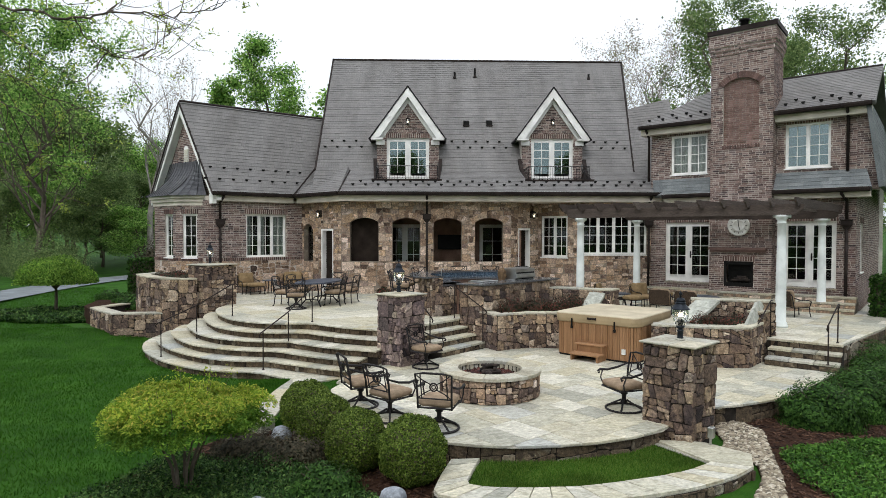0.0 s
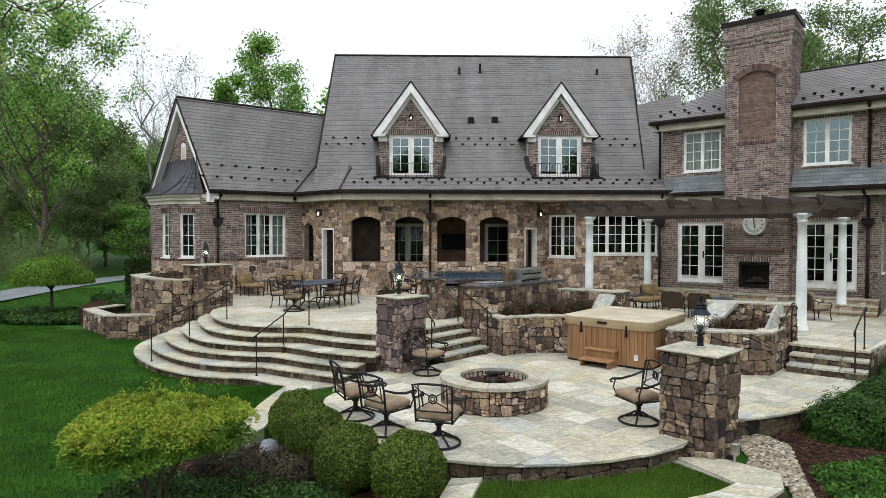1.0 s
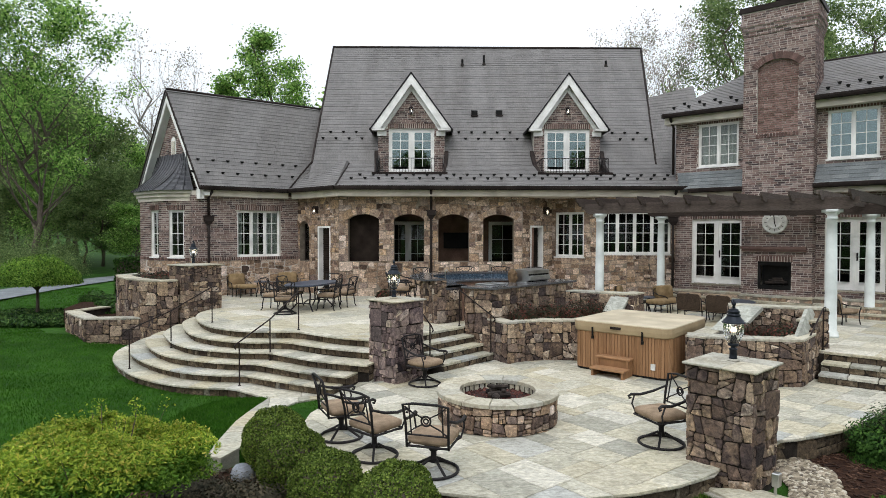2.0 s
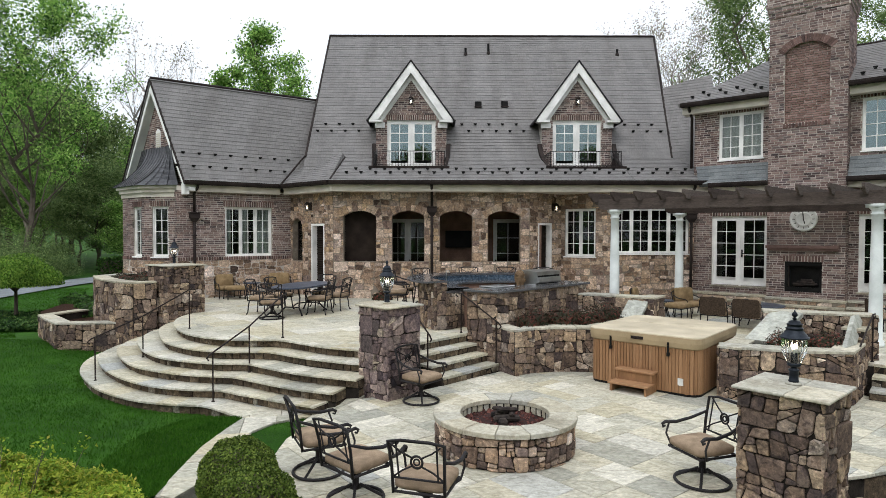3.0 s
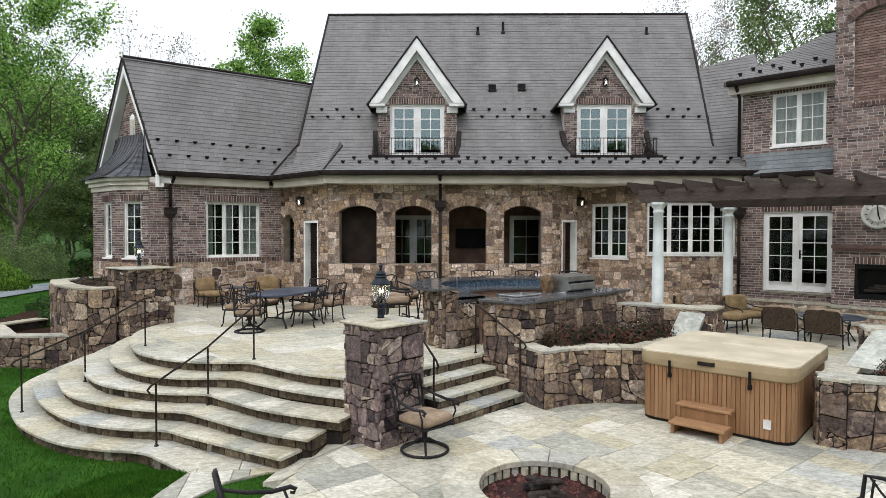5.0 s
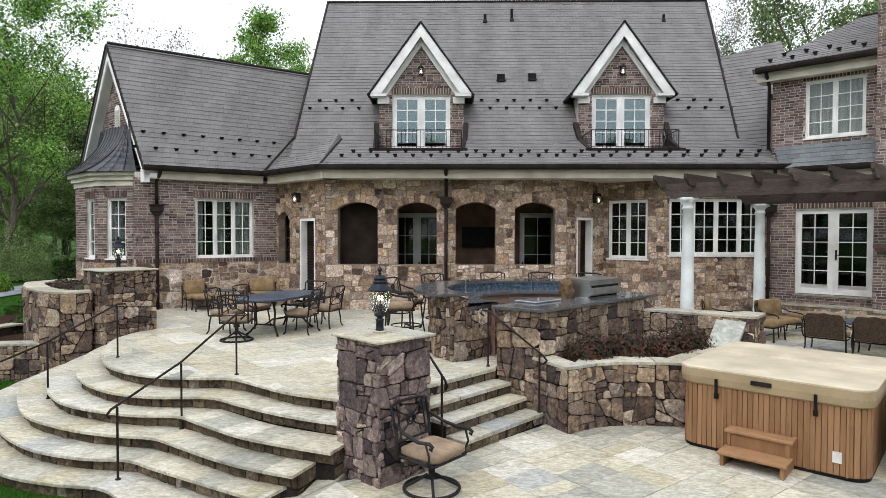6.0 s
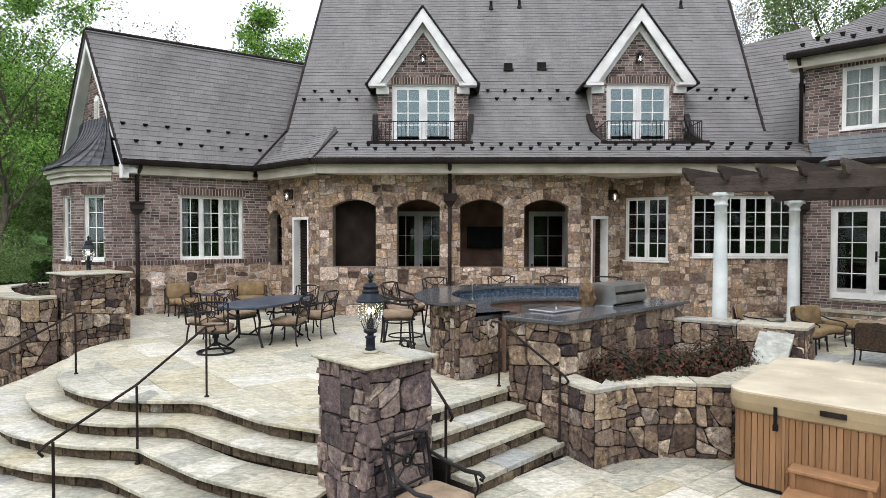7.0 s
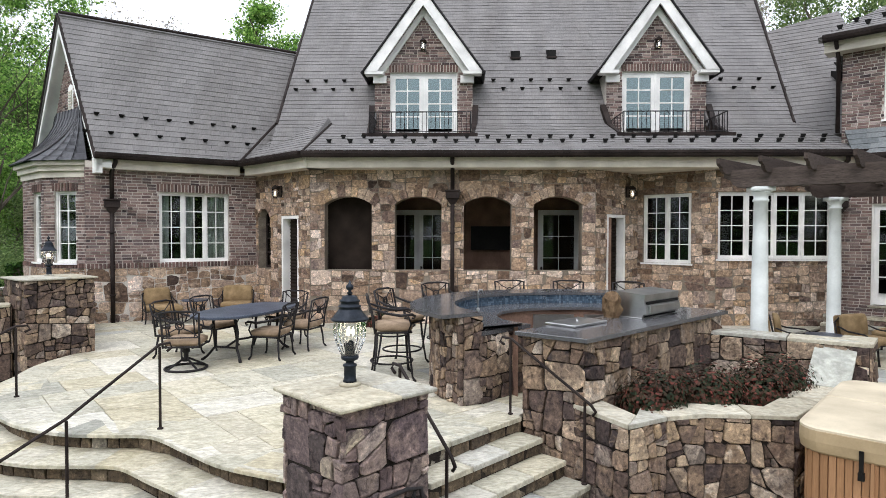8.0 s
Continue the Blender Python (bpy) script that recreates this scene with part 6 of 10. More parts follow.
# right flight of steps from the upper patio, and the steps to the terrace
def straight_steps(parent_name, label, a, b, down, tread, count, z_top, z_floor, first=1, thick_back=0.5):
    """Straight steps: the top edge runs from a to b and the flight goes down along 'down'."""
    t = thing(parent_name, label, "steps")
    tagged(t, kind="structure")
    l = math.hypot(*down)
    dx, dy = down[0] / l * tread, down[1] / l * tread
    for i in range(count):
        z = z_top - RISE * i
        p, q = (a[0] + dx * i, a[1] + dy * i), (b[0] + dx * i, b[1] + dy * i)
        back = tread + 0.06 if i else thick_back
        r, s = (q[0] - dx / tread * back, q[1] - dy / tread * back), (p[0] - dx / tread * back, p[1] - dy / tread * back)
        g = Geo()
        g.prism([p, q, r, s] if area([p, q, r, s]) > 0 else [s, r, q, p], z_floor - 0.1, z - 0.05)
        part("step_core", g, M_DARKMORTAR, t)
        f = upright(p, q, z - RISE) if (q[0] - p[0]) * dy - (q[1] - p[1]) * dx < 0 else upright(q, p, z - RISE)
        STONEWORK.append((t, f, dist(p, q), RISE - 0.055, 0.24, M_RISER, 200 + i, -0.02, 0.012))
        n = max(2, round(dist(p, q) / 0.55))
        o = 0.03 / tread
        for k in range(n):
            u0, u1 = k / n + 0.006, (k + 1) / n - 0.006
            c1, c2 = (p[0] + (q[0] - p[0]) * u0 + dx * o, p[1] + (q[1] - p[1]) * u0 + dy * o), (p[0] + (q[0] - p[0]) * u1 + dx * o, p[1] + (q[1] - p[1]) * u1 + dy * o)
            c3, c4 = (s[0] + (r[0] - s[0]) * u1, s[1] + (r[1] - s[1]) * u1), (s[0] + (r[0] - s[0]) * u0, s[1] + (r[1] - s[1]) * u0)
            poly = [c1, c2, c3, c4]
            if area(poly) < 0:
                poly.reverse()
            g = Geo()
            mx, my = sum(v[0] for v in poly) / 4, sum(v[1] for v in poly) / 4
            g.loft([[(x, y, z - 0.05) for x, y in poly], [(x, y, z - 0.008) for x, y in poly], [(x + (mx - x) * 0.03, y + (my - y) * 0.03, z) for x, y in poly]])
            part("flagstone_tread", g, M_FLAG, t)
    return t


straight_steps("steps_centre", "straight flagstone steps with stone risers beside the bar", (-0.32, 7.12), (0.82, 8.36), (0.735, -0.68), 0.285, 4, 0.0, -0.66, thick_back=0.3)
straight_steps("steps_right", "three flagstone steps up to the terrace", (7.85, 6.17), (8.91, 5.25), (-0.65, -0.76), 0.32, 3, -0.16, -0.66, thick_back=0.3)
for nm, s0, s1 in (("landing_left", -0.75, 1.75), ("landing_hearth", 1.75, 3.7), ("landing_right", 3.7, 5.95)):
    g = Geo()
    land = thing("steps_" + nm, "low stone steps with flagstone treads at the house wall", "steps")
    tagged(land, kind="structure")
    for out, z in ((1.15, -0.02), (0.85, 0.14), (0.55, 0.30)):
        o = out + (0.35 if nm == "landing_hearth" else 0.0)
        g = Geo()
        g.prism([right_wing(s0, o), right_wing(s1, o), right_wing(s1, 0.0), right_wing(s0, 0.0)], -0.3, z - 0.05)
        part("step_core", g, M_MORTAR, land)
        n = 5
        for k in range(n):
            a, b = s0 + (s1 - s0) * k / n + 0.005, s0 + (s1 - s0) * (k + 1) / n - 0.005
            g = Geo()
            g.prism([right_wing(a, o + 0.03), right_wing(b, o + 0.03), right_wing(b, o - 0.34), right_wing(a, o - 0.34)], z - 0.05, z)
            part("flagstone_tread", g, M_CAPSTONE, land)
        STONEWORK.append((land, upright(right_wing(s0, o), right_wing(s1, o), z - 0.16), s1 - s0, 0.105, 0.3, M_STONE, 260, -0.02, 0.0))


# ---- iron handrails ----
def handrail(name, label, posts, top=0.86, group="iron handrails", curl=True):
    """Posts (x, y, foot) joined by a round rail that follows the slope and curls down at its ends."""
    t = thing(name, label, "handrail", None, group)
    for x, y, z in posts:
        g = Geo()
        g.tube([(x, y, z), (x, y, z + top - 0.02)], 0.014, 8)
        g.lathe([(0.03, 0), (0.03, 0.012), (0.018, 0.02)], 10, (x, y, z))
        part("post", g, M_BRONZE, t)
    pts = [(x, y, z + top) for x, y, z in posts]
    (x0, y0, z0), (x1, y1, z1) = pts[0], pts[1]
    d = Vector((x0 - x1, y0 - y1, z0 - z1)).normalized()
    head = [Vector(pts[0]) + d * 0.10 + Vector((0, 0, -0.09)), Vector(pts[0]) + d * 0.14 + Vector((0, 0, -0.03)), Vector(pts[0]) + d * 0.08]
    e = (Vector(pts[-1]) - Vector(pts[-2])).normalized()
    tail = [Vector(pts[-1]) + Vector((e.x, e.y, 0)).normalized() * 0.12, Vector(pts[-1]) + Vector((e.x, e.y, 0)).normalized() * 0.15 + Vector((0, 0, -0.05)), Vector(pts[-1]) + Vector((e.x, e.y, 0)).normalized() * 0.09 + Vector((0, 0, -0.08))]
    g = Geo()
    g.tube((head if curl else []) + pts + (tail if curl else []), 0.015, 8)
    part("rail", g, M_BRONZE, t, smooth=True)
    return t


handrail("stair_handrail", "dark iron handrail down the curved stairs", [(-3.66, 6.13, -0.83), (-3.28, 6.93, -0.498), (-2.88, 7.79, 0.0)])
handrail("stair_handrail", "dark iron handrail along the lawn side of the stairs", [(-6.56, 7.64, -0.83), (-5.93, 8.29, -0.498), (-5.22, 8.93, 0.0)])
handrail("stair_handrail", "short dark iron handrail beside the bar", [(1.40, 7.76, -0.498), (0.72, 8.42, 0.0)], 0.84)
handrail("stair_handrail", "short dark iron handrail behind the pier", [(0.06, 6.36, -0.498), (-0.36, 6.98, 0.0)], 0.84)
handrail("stair_handrail", "short dark iron handrail at the terrace steps", [(7.28, 5.72, -0.66), (7.92, 6.3, -0.16)], 0.84)
handrail("stair_handrail", "short dark iron handrail at the planted edge", [(8.3, 4.85, -0.5), (8.95, 5.5, -0.16)], 0.84)


# ---- lanterns ----
def lantern(name, label, x, y, z, size=1.0):
    """A pier lantern: foot, stem, fluted glass with lit candles, flared hood and finial."""
    t = thing(name, label, "lantern", pose(x, y, z) @ Matrix.Diagonal((0.78 * size, 0.78 * size, 0.72 * size, 1)), "pier lanterns")
    g = Geo()
    g.lathe([(0.10, 0), (0.10, 0.02), (0.07, 0.035)], 20)
    part("foot_plate", g, M_CAPSTONE, t, "pale stone foot", True)
    g = Geo()
    g.lathe([(0.064, 0.035), (0.064, 0.055), (0.056, 0.065), (0.056, 0.185), (0.066, 0.195), (0.066, 0.21), (0.040, 0.222), (0.040, 0.245), (0.078, 0.262), (0.084, 0.285), (0.078, 0.305), (0.03, 0.31)], 20)
    part("stem", g, M_LANTERN, t, smooth=True)
    g = Geo()
    prof = [(0.076, 0.305), (0.094, 0.345), (0.118, 0.40), (0.137, 0.46), (0.146, 0.52), (0.147, 0.58), (0.142, 0.63), (0.138, 0.658)]
    n = 44
    g.loft([[((r + 0.005 * (k % 2)) * math.cos(2 * math.pi * k / n), (r + 0.005 * (k % 2)) * math.sin(2 * math.pi * k / n), h) for k in range(n)] for r, h in prof], False)
    q = part("glass", g, M_LAMPGLASS, t, "fluted clear glass")
    q.visible_shadow = False
    g = Geo()
    g.lathe([(0.05, 0.31), (0.045, 0.36), (0.042, 0.43), (0.034, 0.45)], 12)
    part("candle_cup", g, M_LANTERN, t, smooth=True)
    for k in range(3):
        a = 2.1 * k
        g = Geo()
        g.lathe([(0.011, 0.40), (0.011, 0.50)], 8, (0.03 * math.cos(a), 0.03 * math.sin(a), 0))
        part("candle", g, M_PLASTER, t)
        g = Geo()
        g.lathe([(0.006, 0.50), (0.016, 0.53), (0.012, 0.56), (0.002, 0.59)], 10, (0.03 * math.cos(a), 0.03 * math.sin(a), 0))
        part("bulb", g, M_BULB, t, "glowing bulb", True)
    g = Geo()
    g.lathe([(0.14, 0.652), (0.170, 0.655), (0.178, 0.664), (0.174, 0.676), (0.160, 0.684), (0.152, 0.70), (0.128, 0.73), (0.104, 0.765), (0.098, 0.785), (0.106, 0.79), (0.106, 0.802), (0.088, 0.81), (0.086, 0.84), (0.094, 0.846), (0.094, 0.858), (0.074, 0.868), (0.070, 0.895), (0.030, 0.91)], 24)
    part("hood", g, M_LANTERN, t, smooth=True)
    g = Geo()
    g.lathe([(0.015, 0.91), (0.03, 0.93), (0.012, 0.95), (0.035, 0.975), (0.035, 1.0), (0.012, 1.03), (0.003, 1.06)], 12)
    part("finial", g, M_LANTERN, t, smooth=True)
    return t


lantern("pier_lantern", "lit blue-black lantern on the pier beside the stairs", -0.64, 6.12, 0.885)
lantern("pier_lantern", "lit blue-black lantern on the pier at the patio edge", 3.9, 1.82, 0.565)
lantern("pier_lantern", "lit black lantern on the broad pier", -6.85, 11.9, 1.27, 0.9)


def wall_lamp(x, y, z, nx, ny):
    t = thing("wall_lamp", "small lit wall lantern on stone", "lamp", pose(x, y, z, 0, 0, math.degrees(math.atan2(ny, nx))) @ Matrix.Diagonal((1.3, 1.3, 1.3, 1)), "wall lanterns")
    g = Geo()
    g.box(0.0, -0.05, -0.1, 0.02, 0.05, 0.1)
    g.tube([(0.02, 0, 0.05), (0.07, 0, 0.1), (0.11, 0, 0.06)], 0.01, 6)
    part("bracket", g, M_BRONZE, t)
    g = Geo()
    g.lathe([(0.03, -0.13), (0.055, -0.08), (0.06, 0.02), (0.045, 0.045)], 12, (0.11, 0, 0))
    part("glass", g, M_LAMPGLASS, t, smooth=True).visible_shadow = False
    g = Geo()
    g.lathe([(0.07, 0.04), (0.06, 0.065), (0.01, 0.11)], 12, (0.11, 0, 0))
    part("hood", g, M_BRONZE, t, smooth=True)
    g = Geo()
    g.lathe([(0.005, -0.07), (0.013, -0.05), (0.011, -0.02), (0.003, 0.0)], 10, (0.11, 0, 0))
    part("bulb", g, M_BULB, t, "glowing bulb", True)


def on_line(p, q, s, out=0.0):
    return along(p, math.atan2(q[1] - p[1], q[0] - p[0]), s, out)


p = on_line(canL, arcL, 1.25, 0.035)
wall_lamp(p[0], p[1], 3.0, -0.69, -0.72)
p = on_line(arcR, canR, 1.15, 0.035)
wall_lamp(p[0], p[1], 2.98, 0.66, -0.75)
for cx in DORMERS:
    wall_lamp(cx, 17.27, 6.8, 0, -1)

# doors in the canted walls: white jambs with a dark louvred screen inside
for nm, p, q, op, sgn in (("door_7", canL, arcL, cantL_open[1], -1), ("door_8", arcR, canR, cantR_open[0], 1)):
    tn = math.atan2(q[1] - p[1], q[0] - p[0])
    o = along(p, tn, op[0])
    t = thing(nm, "narrow white-framed side door with a dark louvred screen", "door", pose(o[0], o[1], 0, 0, 0, math.degrees(tn)))
    tagged(t, kind="structure")
    w = op[1] - op[0]
    g = Geo()
    g.box(0.002, 0.0, 0.0, 0.07, 0.28, op[3] - 0.002)
    g.box(w - 0.07, 0.0, 0.0, w - 0.002, 0.28, op[3] - 0.002)
    g.box(0.07, 0.0, op[3] - 0.07, w - 0.07, 0.28, op[3] - 0.002)
    part("door_frame", g, M_WHITE, t)
    g = Geo()
    g.box(0.07, 0.2, 0.0, w - 0.07, 0.24, op[3] - 0.07)
    part("door_leaf", g, M_SHADE, t)
    for k in range(26):
        g = Geo()
        z = 0.3 + k * 0.078
        g.hexa([(0.1, 0.17, z), (w - 0.1, 0.17, z), (w - 0.1, 0.2, z + 0.03), (0.1, 0.2, z + 0.03), (0.1, 0.165, z + 0.012), (w - 0.1, 0.165, z + 0.012), (w - 0.1, 0.2, z + 0.042), (0.1, 0.2, z + 0.042)])
        part("slat", g, M_SHADE, t)
o = along(canL, math.atan2(arcL[1] - canL[1], arcL[0] - canL[0]), 0.12)
t = thing("window_10", "small arched opening with a dark window and brick reveal", "window", pose(o[0], o[1], 0, 0, 0, math.degrees(math.atan2(arcL[1] - canL[1], arcL[0] - canL[0]))))
tagged(t, kind="structure")
g = Geo()
bars(g, 0.01, 0.59, 1.16, 2.61, 0.2, 0.24, 0.05, 2, 4, 0.03)
part("window_frame", g, M_BRONZE, t)
g = Geo()
g.box(0.03, 0.225, 1.18, 0.57, 0.235, 2.6)
part("pane", g, M_GLASS, t)


# ---- downspouts with conductor heads ----
def downspout(x, y, top, foot, head, turn=0.0, elbow=(0.0, 0.0)):
    t = thing("downspout", "dark bronze downspout with a box conductor head", "downspout", pose(x, y, 0, 0, 0, turn), "downspouts")
    g = Geo()
    g.tube([(elbow[0], elbow[1], top), (elbow[0], elbow[1], top - 0.12), (0, 0, top - 0.32), (0, 0, head + 0.1)], 0.045, 8)
    g.tube([(0, 0, head - 0.15), (0, 0, foot)], 0.045, 8)
    part("pipe", g, M_BRONZE, t, smooth=True)
    g = Geo()
    g.loft([[(-0.06, -0.05, head - 0.16), (0.06, -0.05, head - 0.16), (0.06, 0.05, head - 0.16), (-0.06, 0.05, head - 0.16)],
            [(-0.13, -0.09, head - 0.05), (0.13, -0.09, head - 0.05), (0.13, 0.07, head - 0.05), (-0.13, 0.07, head - 0.05)],
            [(-0.15, -0.11, head - 0.04), (0.15, -0.11, head - 0.04), (0.15, 0.07, head - 0.04), (-0.15, 0.07, head - 0.04)],
            [(-0.15, -0.11, head + 0.10), (0.15, -0.11, head + 0.10), (0.15, 0.07, head + 0.10), (-0.15, 0.07, head + 0.10)],
            [(-0.17, -0.13, head + 0.11), (0.17, -0.13, head + 0.11), (0.17, 0.07, head + 0.11), (-0.17, 0.07, head + 0.11)],
            [(-0.17, -0.13, head + 0.14), (0.17, -0.13, head + 0.14), (0.17, 0.07, head + 0.14), (-0.17, 0.07, head + 0.14)]])
    part("conductor_head", g, M_BRONZE, t)
    for z in (0.6, 2.0):
        g = Geo()
        g.box(-0.06, -0.055, z, 0.06, 0.06, z + 0.035)
        part("strap", g, M_BRONZE, t)


downspout(0.0, 15.04, 3.68, 0.0, 2.82, 0, (0.0, -0.42))
p = left_wing(-1.0, 0.1)
downspout(p[0], p[1], 3.68, 0.0, 2.62, AL, (0.06, -0.22))
downspout(8.3, 15.02, 3.68, -0.16, 2.62, -8, (0.0, -0.4))
p = right_wing(5.62, 0.1)
downspout(p[0], p[1], 3.58, -0.16, 2.55, AR, (-0.1, -0.4))
for s in (-0.62, 5.62):
    t = thing("downspout", "dark bronze upper downspout", "downspout", None, "downspouts")
    g = Geo()
    a, b = right_wing(s, 0.4), right_wing(s, 0.09)
    g.tube([(*a, 6.17), (*a, 6.05), (*b, 5.8), (*b, 4.2)], 0.045, 8)
    part("pipe", g, M_BRONZE, t, smooth=True)

# ---- roof fittings ----
def on_roof(x, y):
    return 4.75 + (y - 17.0) * 1.189 if y > 17 else 3.74 + (y - 14.62) * 0.4244


guard = Geo()
guard.box(-0.035, -0.05, 0.0, 0.035, 0.01, 0.045)
guard.hexa([(-0.05, -0.055, 0.03), (0.05, -0.055, 0.03), (0.05, -0.035, 0.03), (-0.05, -0.035, 0.03), (-0.06, -0.06, 0.075), (0.06, -0.06, 0.075), (0.06, -0.04, 0.075), (-0.06, -0.04, 0.075)])
guard_mesh = guard.mesh("snow_guard", M_SOOT)


def snow_guard(x, y, z, turn=0.0, tilt=0.0):
    tagged(part("snow_guard", guard_mesh, None, None, at=pose(x, y, z + 0.02, tilt, 0, turn)), "small black metal snow guard on the slates", "snow guard", "snow guards")


for k in range(24):
    snow_guard(-2.75 + k * 0.47, 15.25, on_roof(0, 15.25))
    snow_guard(-2.5 + k * 0.47, 15.62, on_roof(0, 15.62))
for k in range(26):
    for y, dx in ((17.88, 0.0), (18.12, 0.25)):
        x = -4.2 + k * 0.5 + dx
        if all(abs(x - d) > 1.75 for d in DORMERS) and x < 8.4:
            snow_guard(x, y, on_roof(0, y), 0, 20)
for k in range(8):
    for out, dx, in ((0.0, 0.0), (-0.27, 0.24)):
        s = -1.5 + k * 0.5 + dx
        p = left_wing(s, out)
        snow_guard(p[0], p[1], 3.72 + (0.3 - out) * 1.64, AL, 30)
for k in range(14):
    for out, dx in ((0.1, 0.0), (-0.2, 0.25)):
        s = -0.6 + k * 0.5 + dx
        if (s < 1.6 or s > 3.75) and s < 6.1:
            p = right_wing(s, out)
            snow_guard(p[0], p[1], 6.22 + (0.42 - out) * 0.58, AR, 0)
for x, y in ((1.7, 18.85), (2.7, 18.87), (9.6, 17.2), (9.85, 17.5)):
    t = thing("roof_vent", "small black box vent on the slates", "vent", pose(x, y, on_roof(x, y) if x < 9 else 5.2 + (y - 16.5) * 1.0), "roof vents")
    g = Geo()
    g.hexa([(-0.12, -0.12, -0.1), (0.12, -0.12, -0.1), (0.12, 0.14, 0.1), (-0.12, 0.14, 0.1), (-0.12, -0.12, 0.14), (0.12, -0.12, 0.14), (0.12, 0.14, 0.22), (-0.12, 0.14, 0.22)])
    part("hood", g, M_SOOT, t)
    g = Geo()
    g.box(-0.15, -0.15, -0.08, 0.15, -0.12, -0.04)
    part("flashing", g, M_BRONZE, t)
for x, y, h in ((1.3, 21.0, 0.28), (2.25, 21.05, 0.42), (7.6, 21.0, 0.25)):
    t = thing("vent_pipe", "thin black vent pipe near the ridge", "pipe", pose(x, y, on_roof(x, y)), "vent pipes")
    g = Geo()
    g.lathe([(0.05, -0.1), (0.05, h)], 10)
    part("pipe", g, M_SOOT, t)
    g = Geo()
    g.lathe([(0.09, -0.02), (0.055, 0.1)], 10)
    part("collar", g, M_BRONZE, t)

# ---- pergola ----
per = thing("pergola", "weathered dark timber pergola on round white columns", "pergola")
CP = [(4.72, 11.08), (7.35, 13.57), (9.06, 7.82), (12.2, 10.95)]
ZT = 2.71
for cx, cy in CP:
    g = Geo()
    g.lathe([(0.17, -0.16), (0.17, -0.10), (0.15, -0.08), (0.16, -0.05), (0.125, -0.01), (0.122, 0.5), (0.118, 1.2), (0.105, 2.0), (0.098, 2.48), (0.115, 2.49), (0.115, 2.52), (0.10, 2.53), (0.102, 2.58), (0.14, 2.62), (0.15, 2.64)], 24, (cx, cy, 0))
    g.box(cx - 0.15, cy - 0.15, 2.64, cx + 0.15, cy + 0.15, ZT)
    part("column", g, M_COLUMN, per, "round white column", True)


def timber(p, q, w, z0, z1, tail=0.0, name="beam", shaped=True):
    """A plank on edge from p to q with curved cut ends."""
    l = dist(p, q)
    ux, uy = (q[0] - p[0]) / l, (q[1] - p[1]) / l
    nx, ny = -uy * w / 2, ux * w / 2
    h = z1 - z0
    prof = [(-tail, z1), (-tail, z1 - 0.38 * h), (-tail + 0.04, z1 - 0.5 * h), (-tail + 0.09, z1 - 0.55 * h), (-tail + 0.12, z1 - 0.8 * h), (-tail + 0.2, z0), (l + tail - 0.2, z0), (l + tail - 0.12, z1 - 0.8 * h), (l + tail - 0.09, z1 - 0.55 * h), (l + tail - 0.04, z1 - 0.5 * h), (l + tail, z1 - 0.38 * h), (l + tail, z1)]
    g = Geo()
    g.loft([[(p[0] + ux * s + nx, p[1] + uy * s + ny, z) for s, z in prof], [(p[0] + ux * s - nx, p[1] + uy * s - ny, z) for s, z in prof]])
    part(name, g, M_PERGOLA, per)


for a, b in ((0, 2), (1, 3)):
    p, q = CP[a], CP[b]
    l = dist(p, q)
    ox, oy = -(q[1] - p[1]) / l * 0.085, (q[0] - p[0]) / l * 0.085
    for sgn in (-1, 1):
        timber((p[0] + ox * sgn, p[1] + oy * sgn), (q[0] + ox * sgn, q[1] + oy * sgn), 0.05, ZT, ZT + 0.27, 0.5)
for k in range(12):
    f = -0.075 + k * 1.15 / 11
    p = (CP[0][0] + (CP[2][0] - CP[0][0]) * f, CP[0][1] + (CP[2][1] - CP[0][1]) * f)
    q = (CP[1][0] + (CP[3][0] - CP[1][0]) * f, CP[1][1] + (CP[3][1] - CP[1][1]) * f)
    timber(p, q, 0.05, ZT + 0.2, ZT + 0.42, 0.5, "rafter")

# ---- clock on the chimney ----
c = right_wing(2.63, CHO + 0.02)
clock = thing("wall_clock", "round cream clock with a raised rim on the brick chimney", "clock", pose(c[0], c[1], 2.52, 90, 0, AR))
g = Geo()
g.lathe([(0.335, -0.02), (0.352, 0.01), (0.335, 0.035), (0.30, 0.025), (0.29, 0.02), (0.2, 0.02), (0.19, 0.028), (0.17, 0.028), (0.16, 0.02), (0.001, 0.02)], 48)
part("face", g, M_PLASTER, clock, smooth=True)
for k in range(12):
    a = k * math.pi / 6
    g = Geo()
    g.box(-0.008, 0.21, 0.02, 0.008, 0.275, 0.026)
    part("hour_mark", g, M_BRONZE, clock, at=pose(0, 0, 0, 0, 0, math.degrees(a)))
for nm, a, l in (("hour_hand", 165, 0.14), ("minute_hand", 355, 0.22)):
    g = Geo()
    g.box(-0.012, -0.04, 0.027, 0.012, l, 0.033)
    part("clock_pointer", g, M_SOOT, clock, at=pose(0, 0, 0, 0, 0, -a))

